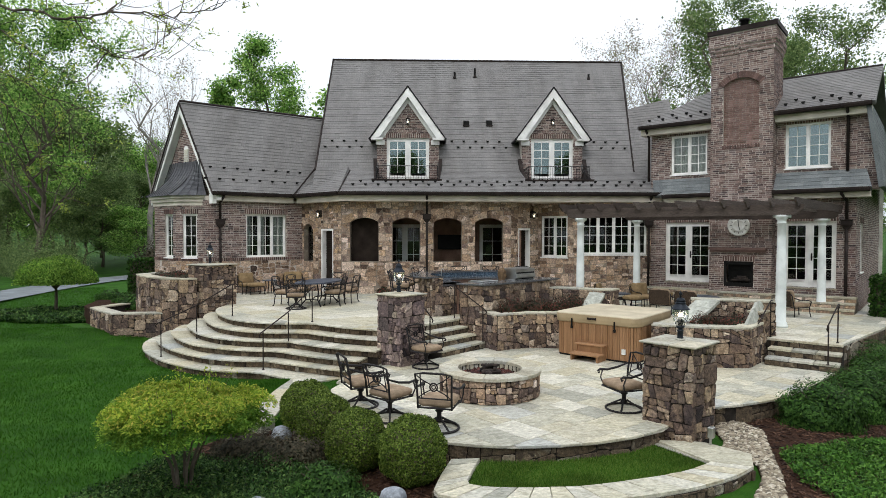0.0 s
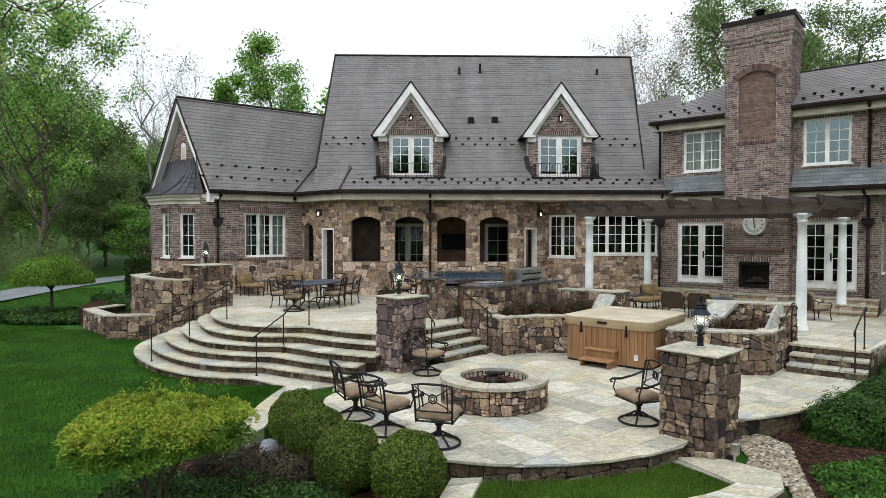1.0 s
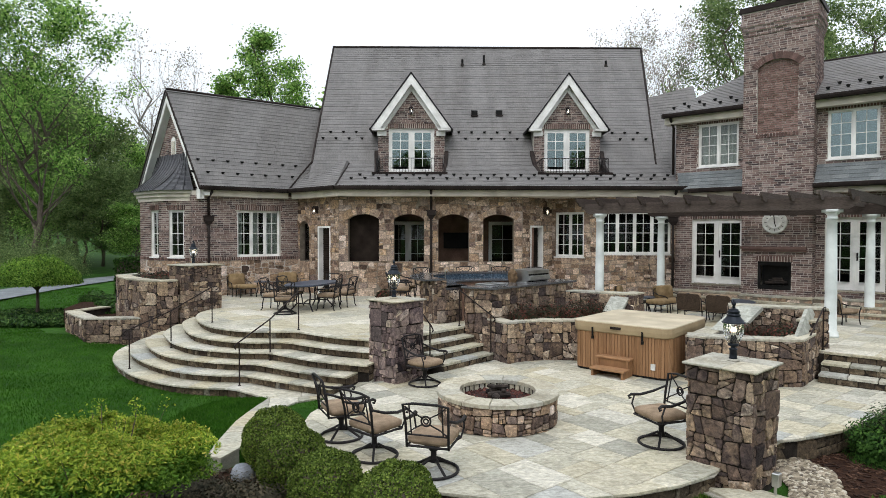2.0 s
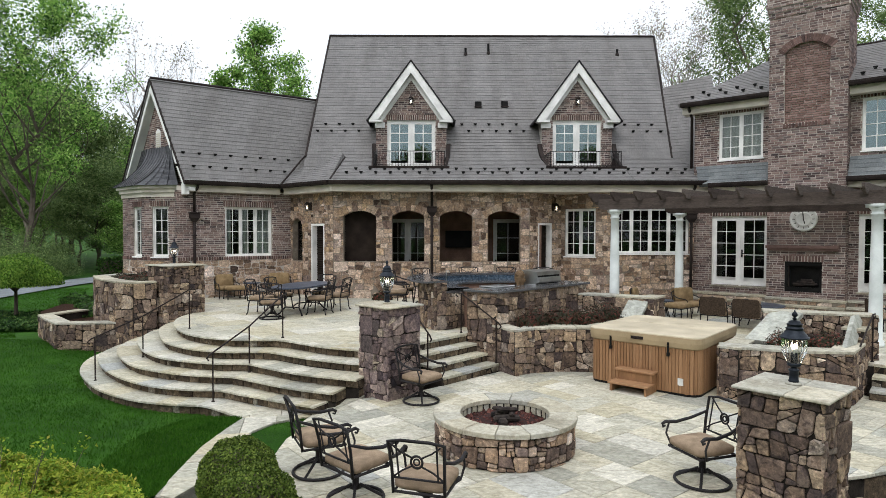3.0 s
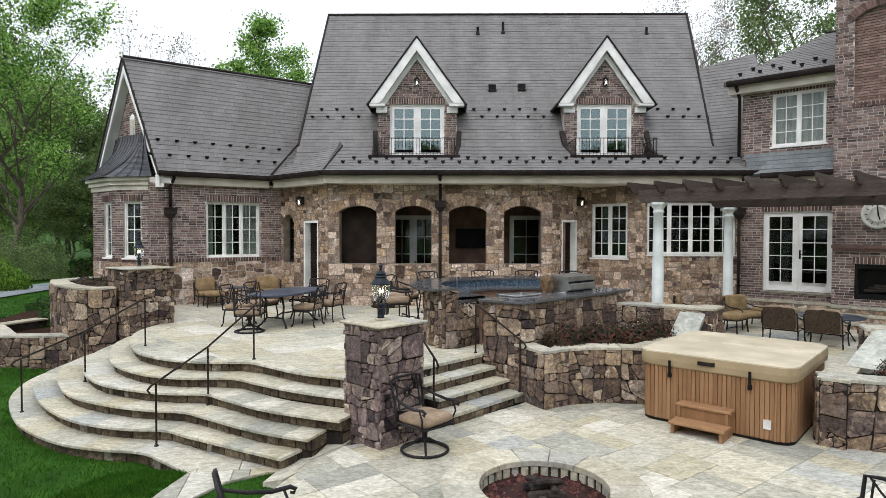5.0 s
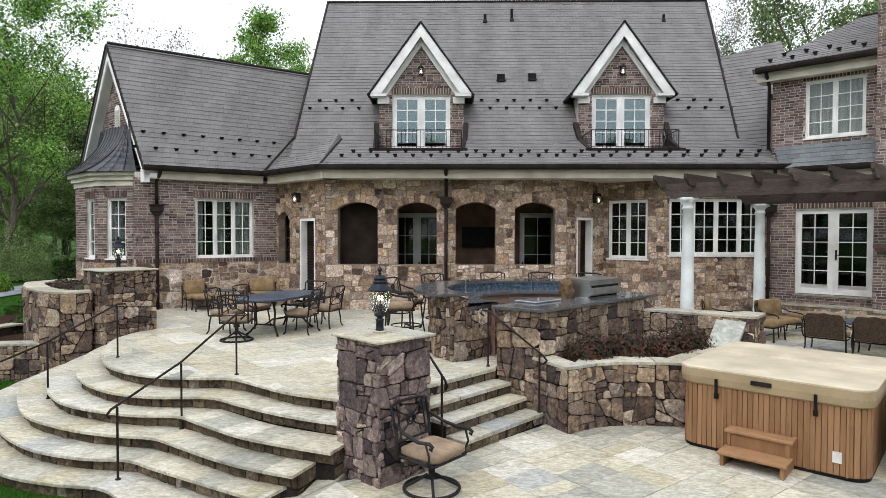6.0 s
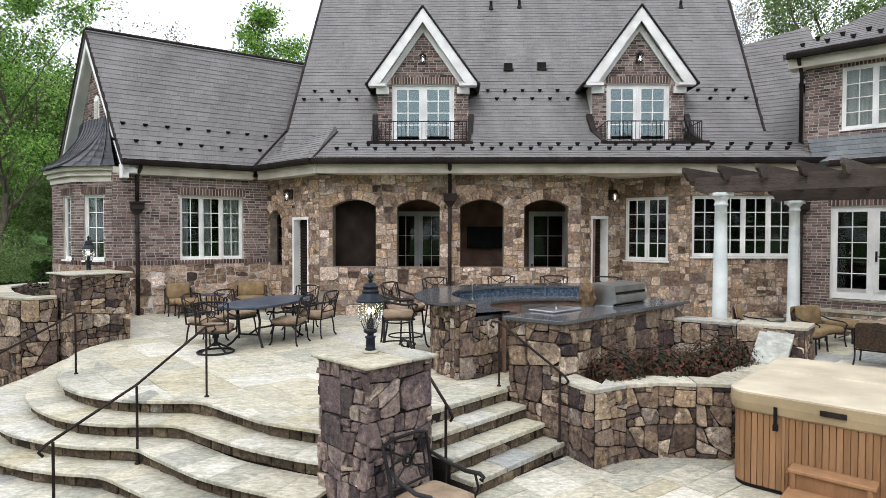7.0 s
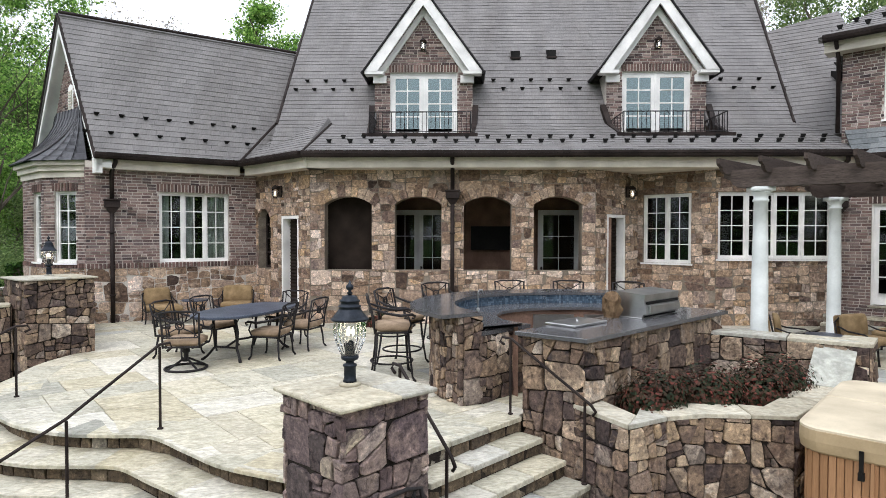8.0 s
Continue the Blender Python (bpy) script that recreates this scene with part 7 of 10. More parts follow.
# ---- fire pit ----
fp = thing("fire_pit", "round fieldstone fire pit with a pale flagstone ring", "fire pit", pose(1.12, 3.47, -0.66))
g = Geo()
n = 48
rings = []
for r, z in ((0.86, -0.1), (0.86, 0.39), (0.60, 0.39), (0.60, 0.1)):
    rings.append([(r * math.cos(2 * math.pi * k / n), r * math.sin(2 * math.pi * k / n), z) for k in range(n)])
g.loft(rings, False)
part("core", g, M_DARKMORTAR, fp)
for k in range(14):
    a0, a1 = 2 * math.pi * k / 14 + 0.006, 2 * math.pi * (k + 1) / 14 - 0.006
    poly = [(0.925 * math.cos(a0 + (a1 - a0) * i / 4), 0.925 * math.sin(a0 + (a1 - a0) * i / 4)) for i in range(5)] + [(0.575 * math.cos(a1 - (a1 - a0) * i / 3), 0.575 * math.sin(a1 - (a1 - a0) * i / 3)) for i in range(4)]
    g = Geo()
    slab(g, FLAT, poly, 0.395, 0.452, 0.008)
    part("coping_stone", g, M_CAPSTONE, fp)
rng = random.Random(77)
for cells, r, low, high, flip in ((rubble(2 * math.pi * 0.87, 0.39, 0.15, seed=43), 0.86, -0.01, 0.035, 1), (soldiers(0, 2 * math.pi * 0.6, 0.0, 0.3, 0.1), 0.60, -0.01, 0.02, -1)):
    for poly in cells:
        g = Geo()
        rr = r + rng.uniform(0.0, 0.015)
        bend = lambda q, h: ((rr + flip * h) * math.cos(flip * q[0] / r), (rr + flip * h) * math.sin(flip * q[0] / r), q[1] + (0 if flip > 0 else 0.09))
        inner = inset_same(poly, 0.014)
        g.loft([[bend(q, low) for q in poly], [bend(q, high - 0.012) for q in poly], [bend(q, high) for q in inner]])
        part("stone", g, (M_CAPSTONE if flip < 0 else M_DARKSTONE if rng.random() < 0.45 else M_STONE), fp)
g = Geo()
g.lathe([(0.59, 0.0), (0.59, 0.30), (0.3, 0.33), (0.01, 0.34)], 30)
part("fire_bed", g, M_LAVA, fp)
rocks = Geo()
for _ in range(420):
    a, r = rng.uniform(0, 6.28), 0.56 * math.sqrt(rng.random())
    s = rng.uniform(0.012, 0.03)
    x, y, z = r * math.cos(a), r * math.sin(a), 0.335 - r * 0.05
    rocks.loft([[(x + s * 1.1 * math.cos(t + a), y + s * math.sin(t + a), z) for t in (0, 1.5, 3.1, 4.6)], [(x + s * 0.6 * math.cos(t + a), y + s * 0.5 * math.sin(t + a), z + s) for t in (0.2, 1.6, 3.3, 4.9)]])
tagged(part("lava_rock", rocks, M_LAVA, fp), kind="stuff")
for a, l, x, y, z, r in ((4, 0.17, 0.02, -0.09, 0.385, 0.045), (176, 0.15, -0.02, 0.10, 0.38, 0.042), (20, 0.14, 0.0, 0.0, 0.44, 0.036), (86, 0.12, 0.09, 0.0, 0.43, 0.036), (8, 0.13, 0.03, -0.05, 0.49, 0.03), (150, 0.10, -0.06, 0.05, 0.47, 0.028)):
    g = Geo()
    c, s = math.cos(radians(a)), math.sin(radians(a))
    g.tube([(x - c * l, y - s * l, z - 0.004), (x - c * l * 0.9, y - s * l * 0.9, z), (x, y + 0.01, z + 0.008), (x + c * l * 0.9, y + s * l * 0.9, z), (x + c * l, y + s * l, z + 0.004)], [r * 0.8, r, r * 1.04, r * 0.95, r * 0.7], 8)
    part("log", g, M_LOG, fp, "charred dark brown log")
g = Geo()
g.lathe([(0.02, 0.33), (0.06, 0.35), (0.062, 0.39), (0.035, 0.425), (0.005, 0.435)], 9, (-0.04, -0.21, 0))
part("stone", g, M_LOG, fp, "dark round stone")

# ---- hot tub ----
tub = thing("hot_tub", "square hot tub with cedar-brown slatted sides and a beige cover", "hot tub", pose(4.56, 7.19, -0.66, 0, 0, -41))
TW, TD = 2.0, 2.2


def rounded(w, d, r, n=6):
    out = []
    for cx, cy, a in ((w / 2 - r, -d / 2 + r, -90), (w / 2 - r, d / 2 - r, 0), (-w / 2 + r, d / 2 - r, 90), (-w / 2 + r, -d / 2 + r, 180)):
        out += [(cx + r * math.cos(radians(a + 90 * k / n)), cy + r * math.sin(radians(a + 90 * k / n))) for k in range(n + 1)]
    return out


g = Geo()
g.prism(rounded(TW - 0.04, TD - 0.04, 0.2), 0.0, 0.84)
part("tub_body", g, M_TUBWOOD, tub)
g = Geo()
g.prism(rounded(TW - 0.02, TD - 0.02, 0.2), 0.0, 0.04)
part("plinth", g, M_SOOT, tub)
edge = rounded(TW - 0.03, TD - 0.03, 0.2, 5)
acc = []
for i in range(len(edge)):
    a, b = edge[i], edge[(i + 1) % len(edge)]
    l = dist(a, b)
    k = max(1, round(l / 0.058))
    for j in range(k):
        acc.append(((a[0] + (b[0] - a[0]) * (j + 0.06) / k, a[1] + (b[1] - a[1]) * (j + 0.06) / k), (a[0] + (b[0] - a[0]) * (j + 0.94) / k, a[1] + (b[1] - a[1]) * (j + 0.94) / k)))
for a, b in acc:
    g = Geo()
    f = upright(a, b, 0.04)
    slab(g, f, [(0, 0), (dist(a, b), 0), (dist(a, b), 0.78), (0, 0.78)], -0.01, 0.014, 0.006)
    part("side_slat", g, M_TUBWOOD, tub)
g = Geo()
g.loft([[(x, y, z) for x, y in rounded(TW + o, TD + o, 0.22)] for o, z in ((0.02, 0.80), (0.06, 0.82), (0.08, 0.90), (0.07, 0.99), (0.03, 1.005))], True)
part("cover_skirt", g, M_VINYLSIDE, tub, "tan vinyl cover edge")
for y0, y1 in ((-TD / 2 - 0.03, 0.12), (0.135, TD / 2 + 0.03)):
    full = rounded(TW + 0.07, TD + 0.07, 0.22)
    half = cut(cut(full, 0, 1, y1), 0, -1, -y0)
    g = Geo()
    mx, my = 0.0, (y0 + y1) / 2
    g.loft([[(x, y, 0.985) for x, y in half], [(x, y, 1.01) for x, y in half], [(x * 0.97, my + (y - my) * 0.97, 1.022) for x, y in half], [(0.3 * x, my + (y - my) * 0.3, 1.035) for x, y in half]])
    part("cover_half", g, M_VINYL, tub, "beige vinyl cover panel")
for x in (-0.55, 0.5):
    g = Geo()
    g.box(x - 0.016, -TD / 2 - 0.055, 0.70, x + 0.016, -TD / 2 - 0.035, 0.90)
    g.box(x - 0.022, -TD / 2 - 0.06, 0.66, x + 0.022, -TD / 2 - 0.012, 0.72)
    part("strap", g, M_SOOT, tub, "black buckle strap")
g = Geo()
g.box(-0.16, -TD / 2 - 0.062, 0.895, 0.06, -TD / 2 - 0.04, 0.945)
g.box(-0.11, -TD / 2 - 0.068, 0.905, 0.01, -TD / 2 - 0.06, 0.93)
part("cover_handle", g, M_BRONZE, tub)
g = Geo()
g.box(0.66, -TD / 2 - 0.016, 0.18, 0.75, -TD / 2 + 0.012, 0.30)
part("label_plate", g, M_PLASTER, tub, "small white label plate")
for a in (-0.48, 0.43, 0.8):
    g = Geo()
    g.box(a - 0.012, -TD / 2 - 0.016, 0.04, a + 0.012, -TD / 2 + 0.012, 0.82)
    part("corner_trim", g, M_TUBWOOD, tub)

stp = thing("tub_step", "two-tread brown step in front of the hot tub", "step stool", pose(3.66, 6.22, -0.66, 0, 0, -41))
for y0, y1, z in ((-0.25, 0.08, 0.17), (0.02, 0.3, 0.36)):
    g = Geo()
    g.bevel_box(-0.36, y0, z - 0.04, 0.36, y1, z, 0.008)
    part("tread", g, M_TUBWOOD, stp)
for x in (-0.33, 0.29):
    g = Geo()
    g.box(x, -0.22, 0, x + 0.04, 0.02, 0.13)
    g.box(x, 0.02, 0, x + 0.04, 0.27, 0.32)
    part("side_panel", g, M_TUBWOOD, stp)
g = Geo()
g.box(-0.3, 0.05, 0.17, 0.3, 0.07, 0.32)
part("riser", g, M_TUBWOOD, stp)


# ---- iron patio chairs ----
def cushion(geo, w, d, h, z, y=0.0):
    rings = []
    for o, zz in ((0.035, z), (0.0, z + 0.03), (0.0, z + h - 0.03), (0.04, z + h - 0.005), (0.12, z + h + 0.006)):
        rings.append([(x, yy + y, zz) for x, yy in rounded(w - 2 * o, d - 2 * o, 0.07, 4)])
    geo.loft(rings)


def chair(name, label, x, y, z, turn, kind, group):
    """An iron armchair; it faces its own -y. kind: swivel, legs or bar."""
    t = thing(name, label, "chair", pose(x, y, z, 0, 0, turn), group)
    H = 0.36 if kind != "bar" else 0.66
    if kind == "swivel":
        g = Geo()
        g.ring((0, 0, 0.02), 0.29, 0.018, 28, 8)
        part("base_ring", g, M_IRON, t, smooth=True)
        for k in range(4):
            a = math.pi / 4 + k * math.pi / 2
            g = Geo()
            g.tube([(0.285 * math.cos(a), 0.285 * math.sin(a), 0.03), (0.15 * math.cos(a), 0.15 * math.sin(a), 0.10), (0.04 * math.cos(a), 0.04 * math.sin(a), 0.16)], 0.016, 7)
            part("spoke", g, M_IRON, t)
        g = Geo()
        g.lathe([(0.06, 0.12), (0.035, 0.16), (0.035, 0.24), (0.06, 0.26), (0.05, 0.30), (0.12, 0.32), (0.12, 0.34)], 14)
        part("pedestal", g, M_IRON, t, smooth=True)
    else:
        top = H - 0.02
        for sx in (-1, 1):
            for sy in (-1, 1):
                g = Geo()
                s = 1.12 if kind == "legs" else 1.25
                g.tube([(sx * 0.22, sy * 0.21, top), (sx * 0.245, sy * 0.225, top * 0.6), (sx * 0.225 * s, sy * 0.21 * s, 0.06), (sx * 0.25 * s, sy * 0.24 * s, 0.0)], [0.017, 0.016, 0.014, 0.02], 7)
                part("leg", g, M_IRON, t, smooth=True)
        if kind == "bar":
            g = Geo()
            g.ring((0, 0, 0.24), 0.29, 0.013, 28, 6)
            part("foot_ring", g, M_IRON, t, smooth=True)
            g = Geo()
            g.ring((0, 0, H - 0.06), 0.2, 0.012, 24, 6)
            part("swivel_ring", g, M_IRON, t, smooth=True)
    g = Geo()
    pts = [(-0.25, -0.25), (0.25, -0.25), (0.25, 0.23), (-0.25, 0.23), (-0.25, -0.25)]
    g.tube([(a, b, H) for a, b in pts], 0.015, 7)
    g.tube([(-0.25, 0, H), (0.25, 0, H)], 0.012, 6)
    part("seat_frame", g, M_IRON, t)
    g = Geo()
    cushion(g, 0.52, 0.50, 0.11, H + 0.01, -0.02)
    part("cushion", g, M_CUSHION, t, "tan seat cushion", True)
    bz, tz = H + 0.02, H + (0.50 if kind != "bar" else 0.46)
    yb, yt = 0.24, 0.33
    g = Geo()
    g.tube([(-0.25, yb, bz - 0.03), (-0.255, yb + 0.03, (bz + tz) / 2), (-0.27, yt, tz), (-0.14, yt + 0.015, tz + 0.025), (0.14, yt + 0.015, tz + 0.025), (0.27, yt, tz), (0.255, yb + 0.03, (bz + tz) / 2), (0.25, yb, bz - 0.03)], 0.016, 7)
    g.tube([(-0.25, yb + 0.01, bz + 0.12), (0.25, yb + 0.01, bz + 0.12)], 0.011, 6)
    part("back_frame", g, M_IRON, t, smooth=True)
    mz, my = (bz + 0.12 + tz) / 2, (yb + yt) / 2 + 0.015
    g = Geo()
    g.ring((0, my, mz), 0.055, 0.012, 18, 6, "y")
    g.ring((0, my, mz), 0.028, 0.009, 14, 6, "y")
    part("back_rosette", g, M_IRON, t, smooth=True)
    for sx in (-1, 1):
        for sz in (-1, 1):
            g = Geo()
            g.tube([(sx * 0.042, my + sz * 0.01, mz + sz * 0.04), (sx * 0.15, my + sz * 0.035, mz + sz * 0.10), (sx * 0.24, my + sz * 0.05, mz + sz * 0.17)], 0.009, 6)
            part("back_bar", g, M_IRON, t)
        g = Geo()
        g.tube([(sx * 0.19, yb + 0.01, bz + 0.12), (sx * 0.195, yt - 0.005, tz)], 0.009, 6)
        part("back_bar", g, M_IRON, t)
        g = Geo()
        g.tube([(sx * 0.262, yb + 0.055, H + 0.34), (sx * 0.30, 0.1, H + 0.27), (sx * 0.315, -0.1, H + 0.235), (sx * 0.315, -0.25, H + 0.25), (sx * 0.315, -0.295, H + 0.225), (sx * 0.315, -0.28, H + 0.195), (sx * 0.315, -0.25, H + 0.205)], [0.014, 0.018, 0.02, 0.02, 0.017, 0.014, 0.012], 8)
        g.tube([(sx * 0.315, -0.2, H + 0.23), (sx * 0.31, -0.24, H + 0.12), (sx * 0.28, -0.2, H + 0.0), (sx * 0.25, -0.1, H)], 0.012, 7)
        part("armrest", g, M_IRON, t, smooth=True)
    return t


fire_xy = (1.12, 3.47)
for k, (x, y, lab) in enumerate(((-1.12, 2.62, "black iron swivel chair with tan cushion beside the fire pit"), (-0.59, 1.9, "black iron swivel chair with tan cushion near the boxwoods"),
                                 (0.16, 1.41, "black iron swivel chair with tan cushion, back to the lawn"), (3.2, 2.33, "black iron swivel chair with tan cushion beside the stone pier"),
                                 (-0.03, 5.55, "black iron swivel chair with tan cushion by the steps pier"))):
    face = {0: (fire_xy[0], fire_xy[1] + 0.2), 1: (fire_xy[0] + 0.3, fire_xy[1] + 0.6), 2: (1.0, 4.2), 3: (1.0, 1.6), 4: (1.3, 4.45)}[k]
    chair("swivel_chair", lab, x, y, -0.66, math.degrees(math.atan2(face[1] - y, face[0] - x)) + 90, "swivel", "chairs round the fire pit")

# ---- dining table with chairs on the upper patio ----
tx, ty, tt = -3.37, 11.70, 74
tb = thing("dining_table", "oval slate-blue metal dining table on curled iron legs", "table", pose(tx, ty, 0, 0, 0, tt))
g = Geo()
n = 48
oval = [(1.1 * math.copysign(abs(math.cos(2 * math.pi * k / n)) ** 0.8, math.cos(2 * math.pi * k / n)), 0.56 * math.copysign(abs(math.sin(2 * math.pi * k / n)) ** 0.8, math.sin(2 * math.pi * k / n))) for k in range(n)]
g.loft([[(x * s, y * s, z) for x, y in oval] for s, z in ((0.985, 0.70), (1.0, 0.71), (1.0, 0.735), (0.99, 0.745))])
part("tabletop", g, M_TABLE, tb)
for sx in (-1, 1):
    for sy in (-1, 1):
        g = Geo()
        g.tube([(sx * 0.6, sy * 0.2, 0.70), (sx * 0.55, sy * 0.22, 0.45), (sx * 0.55, sy * 0.2, 0.2), (sx * 0.62, sy * 0.3, 0.06), (sx * 0.68, sy * 0.36, 0.0)], [0.024, 0.022, 0.022, 0.02, 0.026], 8)
        part("leg", g, M_IRON, tb, smooth=True)
g = Geo()
g.tube([(-0.55, 0, 0.2), (-0.2, 0.06, 0.26), (0.2, -0.06, 0.26), (0.55, 0, 0.2)], 0.018, 8)
g.tube([(-0.55, -0.2, 0.2), (-0.55, 0.2, 0.2)], 0.016, 8)
g.tube([(0.55, -0.2, 0.2), (0.55, 0.2, 0.2)], 0.016, 8)
part("stretcher", g, M_IRON, tb)
for x, y, turn, kind in ((-3.86, 10.52, tt + 115, "swivel"), (-2.86, 11.42, -100, "legs"), (-2.56, 12.25, -108, "legs"), (-4.40, 11.45, 78, "legs"), (-4.12, 12.25, 70, "legs"), (-3.12, 13.15, -14, "legs")):
    chair("dining_chair", "black iron dining chair with tan cushion at the oval table", x, y, 0.0, turn, kind, "chairs round the dining table")



# ---- cushioned armchairs, ottomans and low tables ----
def lounge(name, label, x, y, z, turn, wide, fabric, back_fabric, group):
    """A low iron armchair with thick cushions; it faces its own -y."""
    t = thing(name, label, "armchair", pose(x, y, z, 0, 0, turn) @ Matrix.Diagonal((0.82, 0.82, 0.79, 1)), group)
    w = wide / 2
    for sx in (-1, 1):
        for sy in (-1, 1):
            g = Geo()
            g.tube([(sx * w, sy * 0.3, 0.36), (sx * w, sy * 0.31, 0.15), (sx * (w + 0.02), sy * 0.34, 0.0)], [0.018, 0.016, 0.02], 7)
            part("leg", g, M_IRON, t)
        g = Geo()
        g.tube([(sx * w, 0.34, 0.70), (sx * (w + 0.03), 0.1, 0.62), (sx * (w + 0.03), -0.25, 0.60), (sx * (w + 0.03), -0.34, 0.56), (sx * w, -0.3, 0.36)], 0.018, 7)
        part("armrest", g, M_IRON, t, smooth=True)
    g = Geo()
    g.tube([(-w, -0.3, 0.34), (w, -0.3, 0.34), (w, 0.3, 0.34), (-w, 0.3, 0.34), (-w, -0.3, 0.34)], 0.016, 7)
    g.tube([(-w, 0.32, 0.3), (-w, 0.42, 0.78), (-w * 0.6, 0.44, 0.88), (0, 0.45, 0.93), (w * 0.6, 0.44, 0.88), (w, 0.42, 0.78), (w, 0.32, 0.3)], 0.018, 7)
    part("seat_frame", g, M_IRON, t, smooth=True)
    g = Geo()
    cushion(g, wide - 0.04, 0.62, 0.15, 0.35, -0.02)
    part("cushion", g, fabric, t, "thick tan seat cushion", True)
    g = Geo()
    rows = []
    for o, zz in ((0.03, 0.0), (0.0, 0.03), (0.0, 0.09), (0.05, 0.13)):
        ring_pts = []
        for px, pz in rounded(wide - 0.08 - 2 * o, 0.46 - 2 * o, 0.08, 4):
            hump = 0.06 * max(0, 1 - (px / (wide / 2)) ** 2) * (1 if pz > 0 else 0)
            ring_pts.append((px, 0.36 - zz + pz * 0.14, 0.70 + pz + hump))
        rows.append(ring_pts)
    g.loft(rows)
    part("back_cushion", g, fabric, t, "tan back cushion", True)
    g = Geo()
    back = [(px, 0.43 + pz * 0.12, 0.64 + pz + 0.06 * max(0, 1 - (px / (wide / 2)) ** 2) * (1 if pz > 0 else 0)) for px, pz in rounded(wide - 0.06, 0.52, 0.06, 4)]
    g.loft([back, [(a, b + 0.025, c) for a, b, c in back]])
    part("woven_back", g, back_fabric, t, "dark woven back panel")
    return t


lounge("armchair", "tan cushioned armchair against the stone base of the brick wing", -6.62, 15.22, 0.0, 35, 0.74, M_GOLD, M_GOLD, "tan armchairs by the wall")
lounge("armchair", "tan cushioned armchair in the corner by the brick wing", -5.13, 15.98, 0.0, 15, 0.88, M_GOLD, M_GOLD, "tan armchairs by the wall")
lounge("armchair", "tan cushioned armchair under the pergola by the stone wall", 7.19, 12.35, -0.16, 22, 0.84, M_GOLD, M_GOLD, "armchairs under the pergola")
lounge("armchair", "tan cushioned armchair behind the terrace wall", 5.95, 12.4, -0.16, 65, 0.78, M_GOLD, M_GOLD, "armchairs under the pergola")
lounge("armchair", "brown woven-backed armchair seen from behind on the terrace", 7.12, 10.55, -0.16, 137, 0.78, M_CUSHION, M_WICKER, "armchairs under the pergola")
lounge("armchair", "brown woven-backed armchair on the terrace", 7.68, 10.05, -0.16, 137, 0.78, M_CUSHION, M_WICKER, "armchairs under the pergola")
lounge("armchair", "dark iron armchair near the end column", 10.75, 9.85, -0.16, 100, 0.5, M_CUSHION, M_WICKER, "armchairs under the pergola")


def ottoman(x, y, z, turn, fabric):
    t = thing("ottoman", "square tan cushioned ottoman on iron legs", "ottoman", pose(x, y, z, 0, 0, turn), "ottomans")
    for sx in (-1, 1):
        for sy in (-1, 1):
            g = Geo()
            g.tube([(sx * 0.25, sy * 0.22, 0.3), (sx * 0.26, sy * 0.23, 0.12), (sx * 0.27, sy * 0.24, 0.0)], [0.017, 0.015, 0.02], 7)
            part("leg", g, M_IRON, t)
    g = Geo()
    g.tube([(-0.26, -0.23, 0.29), (0.26, -0.23, 0.29), (0.26, 0.23, 0.29), (-0.26, 0.23, 0.29), (-0.26, -0.23, 0.29)], 0.015, 6)
    g.tube([(-0.26, 0, 0.1), (0.26, 0, 0.1)], 0.011, 6)
    part("ottoman_frame", g, M_IRON, t)
    g = Geo()
    cushion(g, 0.58, 0.52, 0.13, 0.30)
    part("cushion", g, fabric, t, smooth=True)


ottoman(6.62, 11.75, -0.16, 40, M_GOLD)
ottoman(8.0, 12.9, -0.16, 40, M_GOLD)
ottoman(-6.27, 14.9, 0.0, 35, M_GOLD)


def low_table(name, label, x, y, z, r, h):
    t = thing(name, label, "table", pose(x, y, z))
    g = Geo()
    g.lathe([(r * 0.97, h - 0.03), (r, h - 0.025), (r, h - 0.008), (r * 0.98, h)], 28)
    part("tabletop", g, M_TABLE, t)
    for k in range(4):
        a = k * math.pi / 2 + 0.6
        g = Geo()
        g.tube([(r * 0.6 * math.cos(a), r * 0.6 * math.sin(a), h - 0.03), (r * 0.5 * math.cos(a), r * 0.5 * math.sin(a), h * 0.5), (r * 0.75 * math.cos(a), r * 0.75 * math.sin(a), 0)], 0.015, 7)
        part("leg", g, M_IRON, t)


low_table("side_table", "small dark metal side table between armchairs", -5.86, 15.35, 0.0, 0.28, 0.5)
low_table("coffee_table", "slate-blue metal coffee table on the terrace", 8.3, 10.9, -0.16, 0.62, 0.48)
low_table("side_table", "small dark metal table by the terrace wall", 6.35, 12.15, -0.16, 0.3, 0.46)

# ---- bar and grill island ----
isl = thing("grill_island", "fieldstone grill island with a dark granite worktop", "kitchen island")
IA, IB, IC, ID = (0.76, 8.36), (1.44, 7.86), (3.9, 10.28), (3.25, 10.85)
poly = [IB, IC, ID, IA]
g = Geo()
g.prism(shrink(poly, 0.09), -0.7, 0.885)
part("core", g, M_DARKMORTAR, isl)
g = Geo()
slab(g, level(0), poly, 0.885, 0.93, 0.008)
part("worktop", g, M_GRANITE, isl, "polished dark granite worktop")
inner = shrink(poly, 0.06)
for i in range(len(inner)):
    a, b = inner[i], inner[(i + 1) % len(inner)]
    zb = -0.7 if i in (0, 3) else 0.0
    STONEWORK.append((isl, upright(a, b, zb), dist(a, b), 0.885 - zb, 0.2, M_DARKSTONE, 300 + i, -0.03, 0.015))

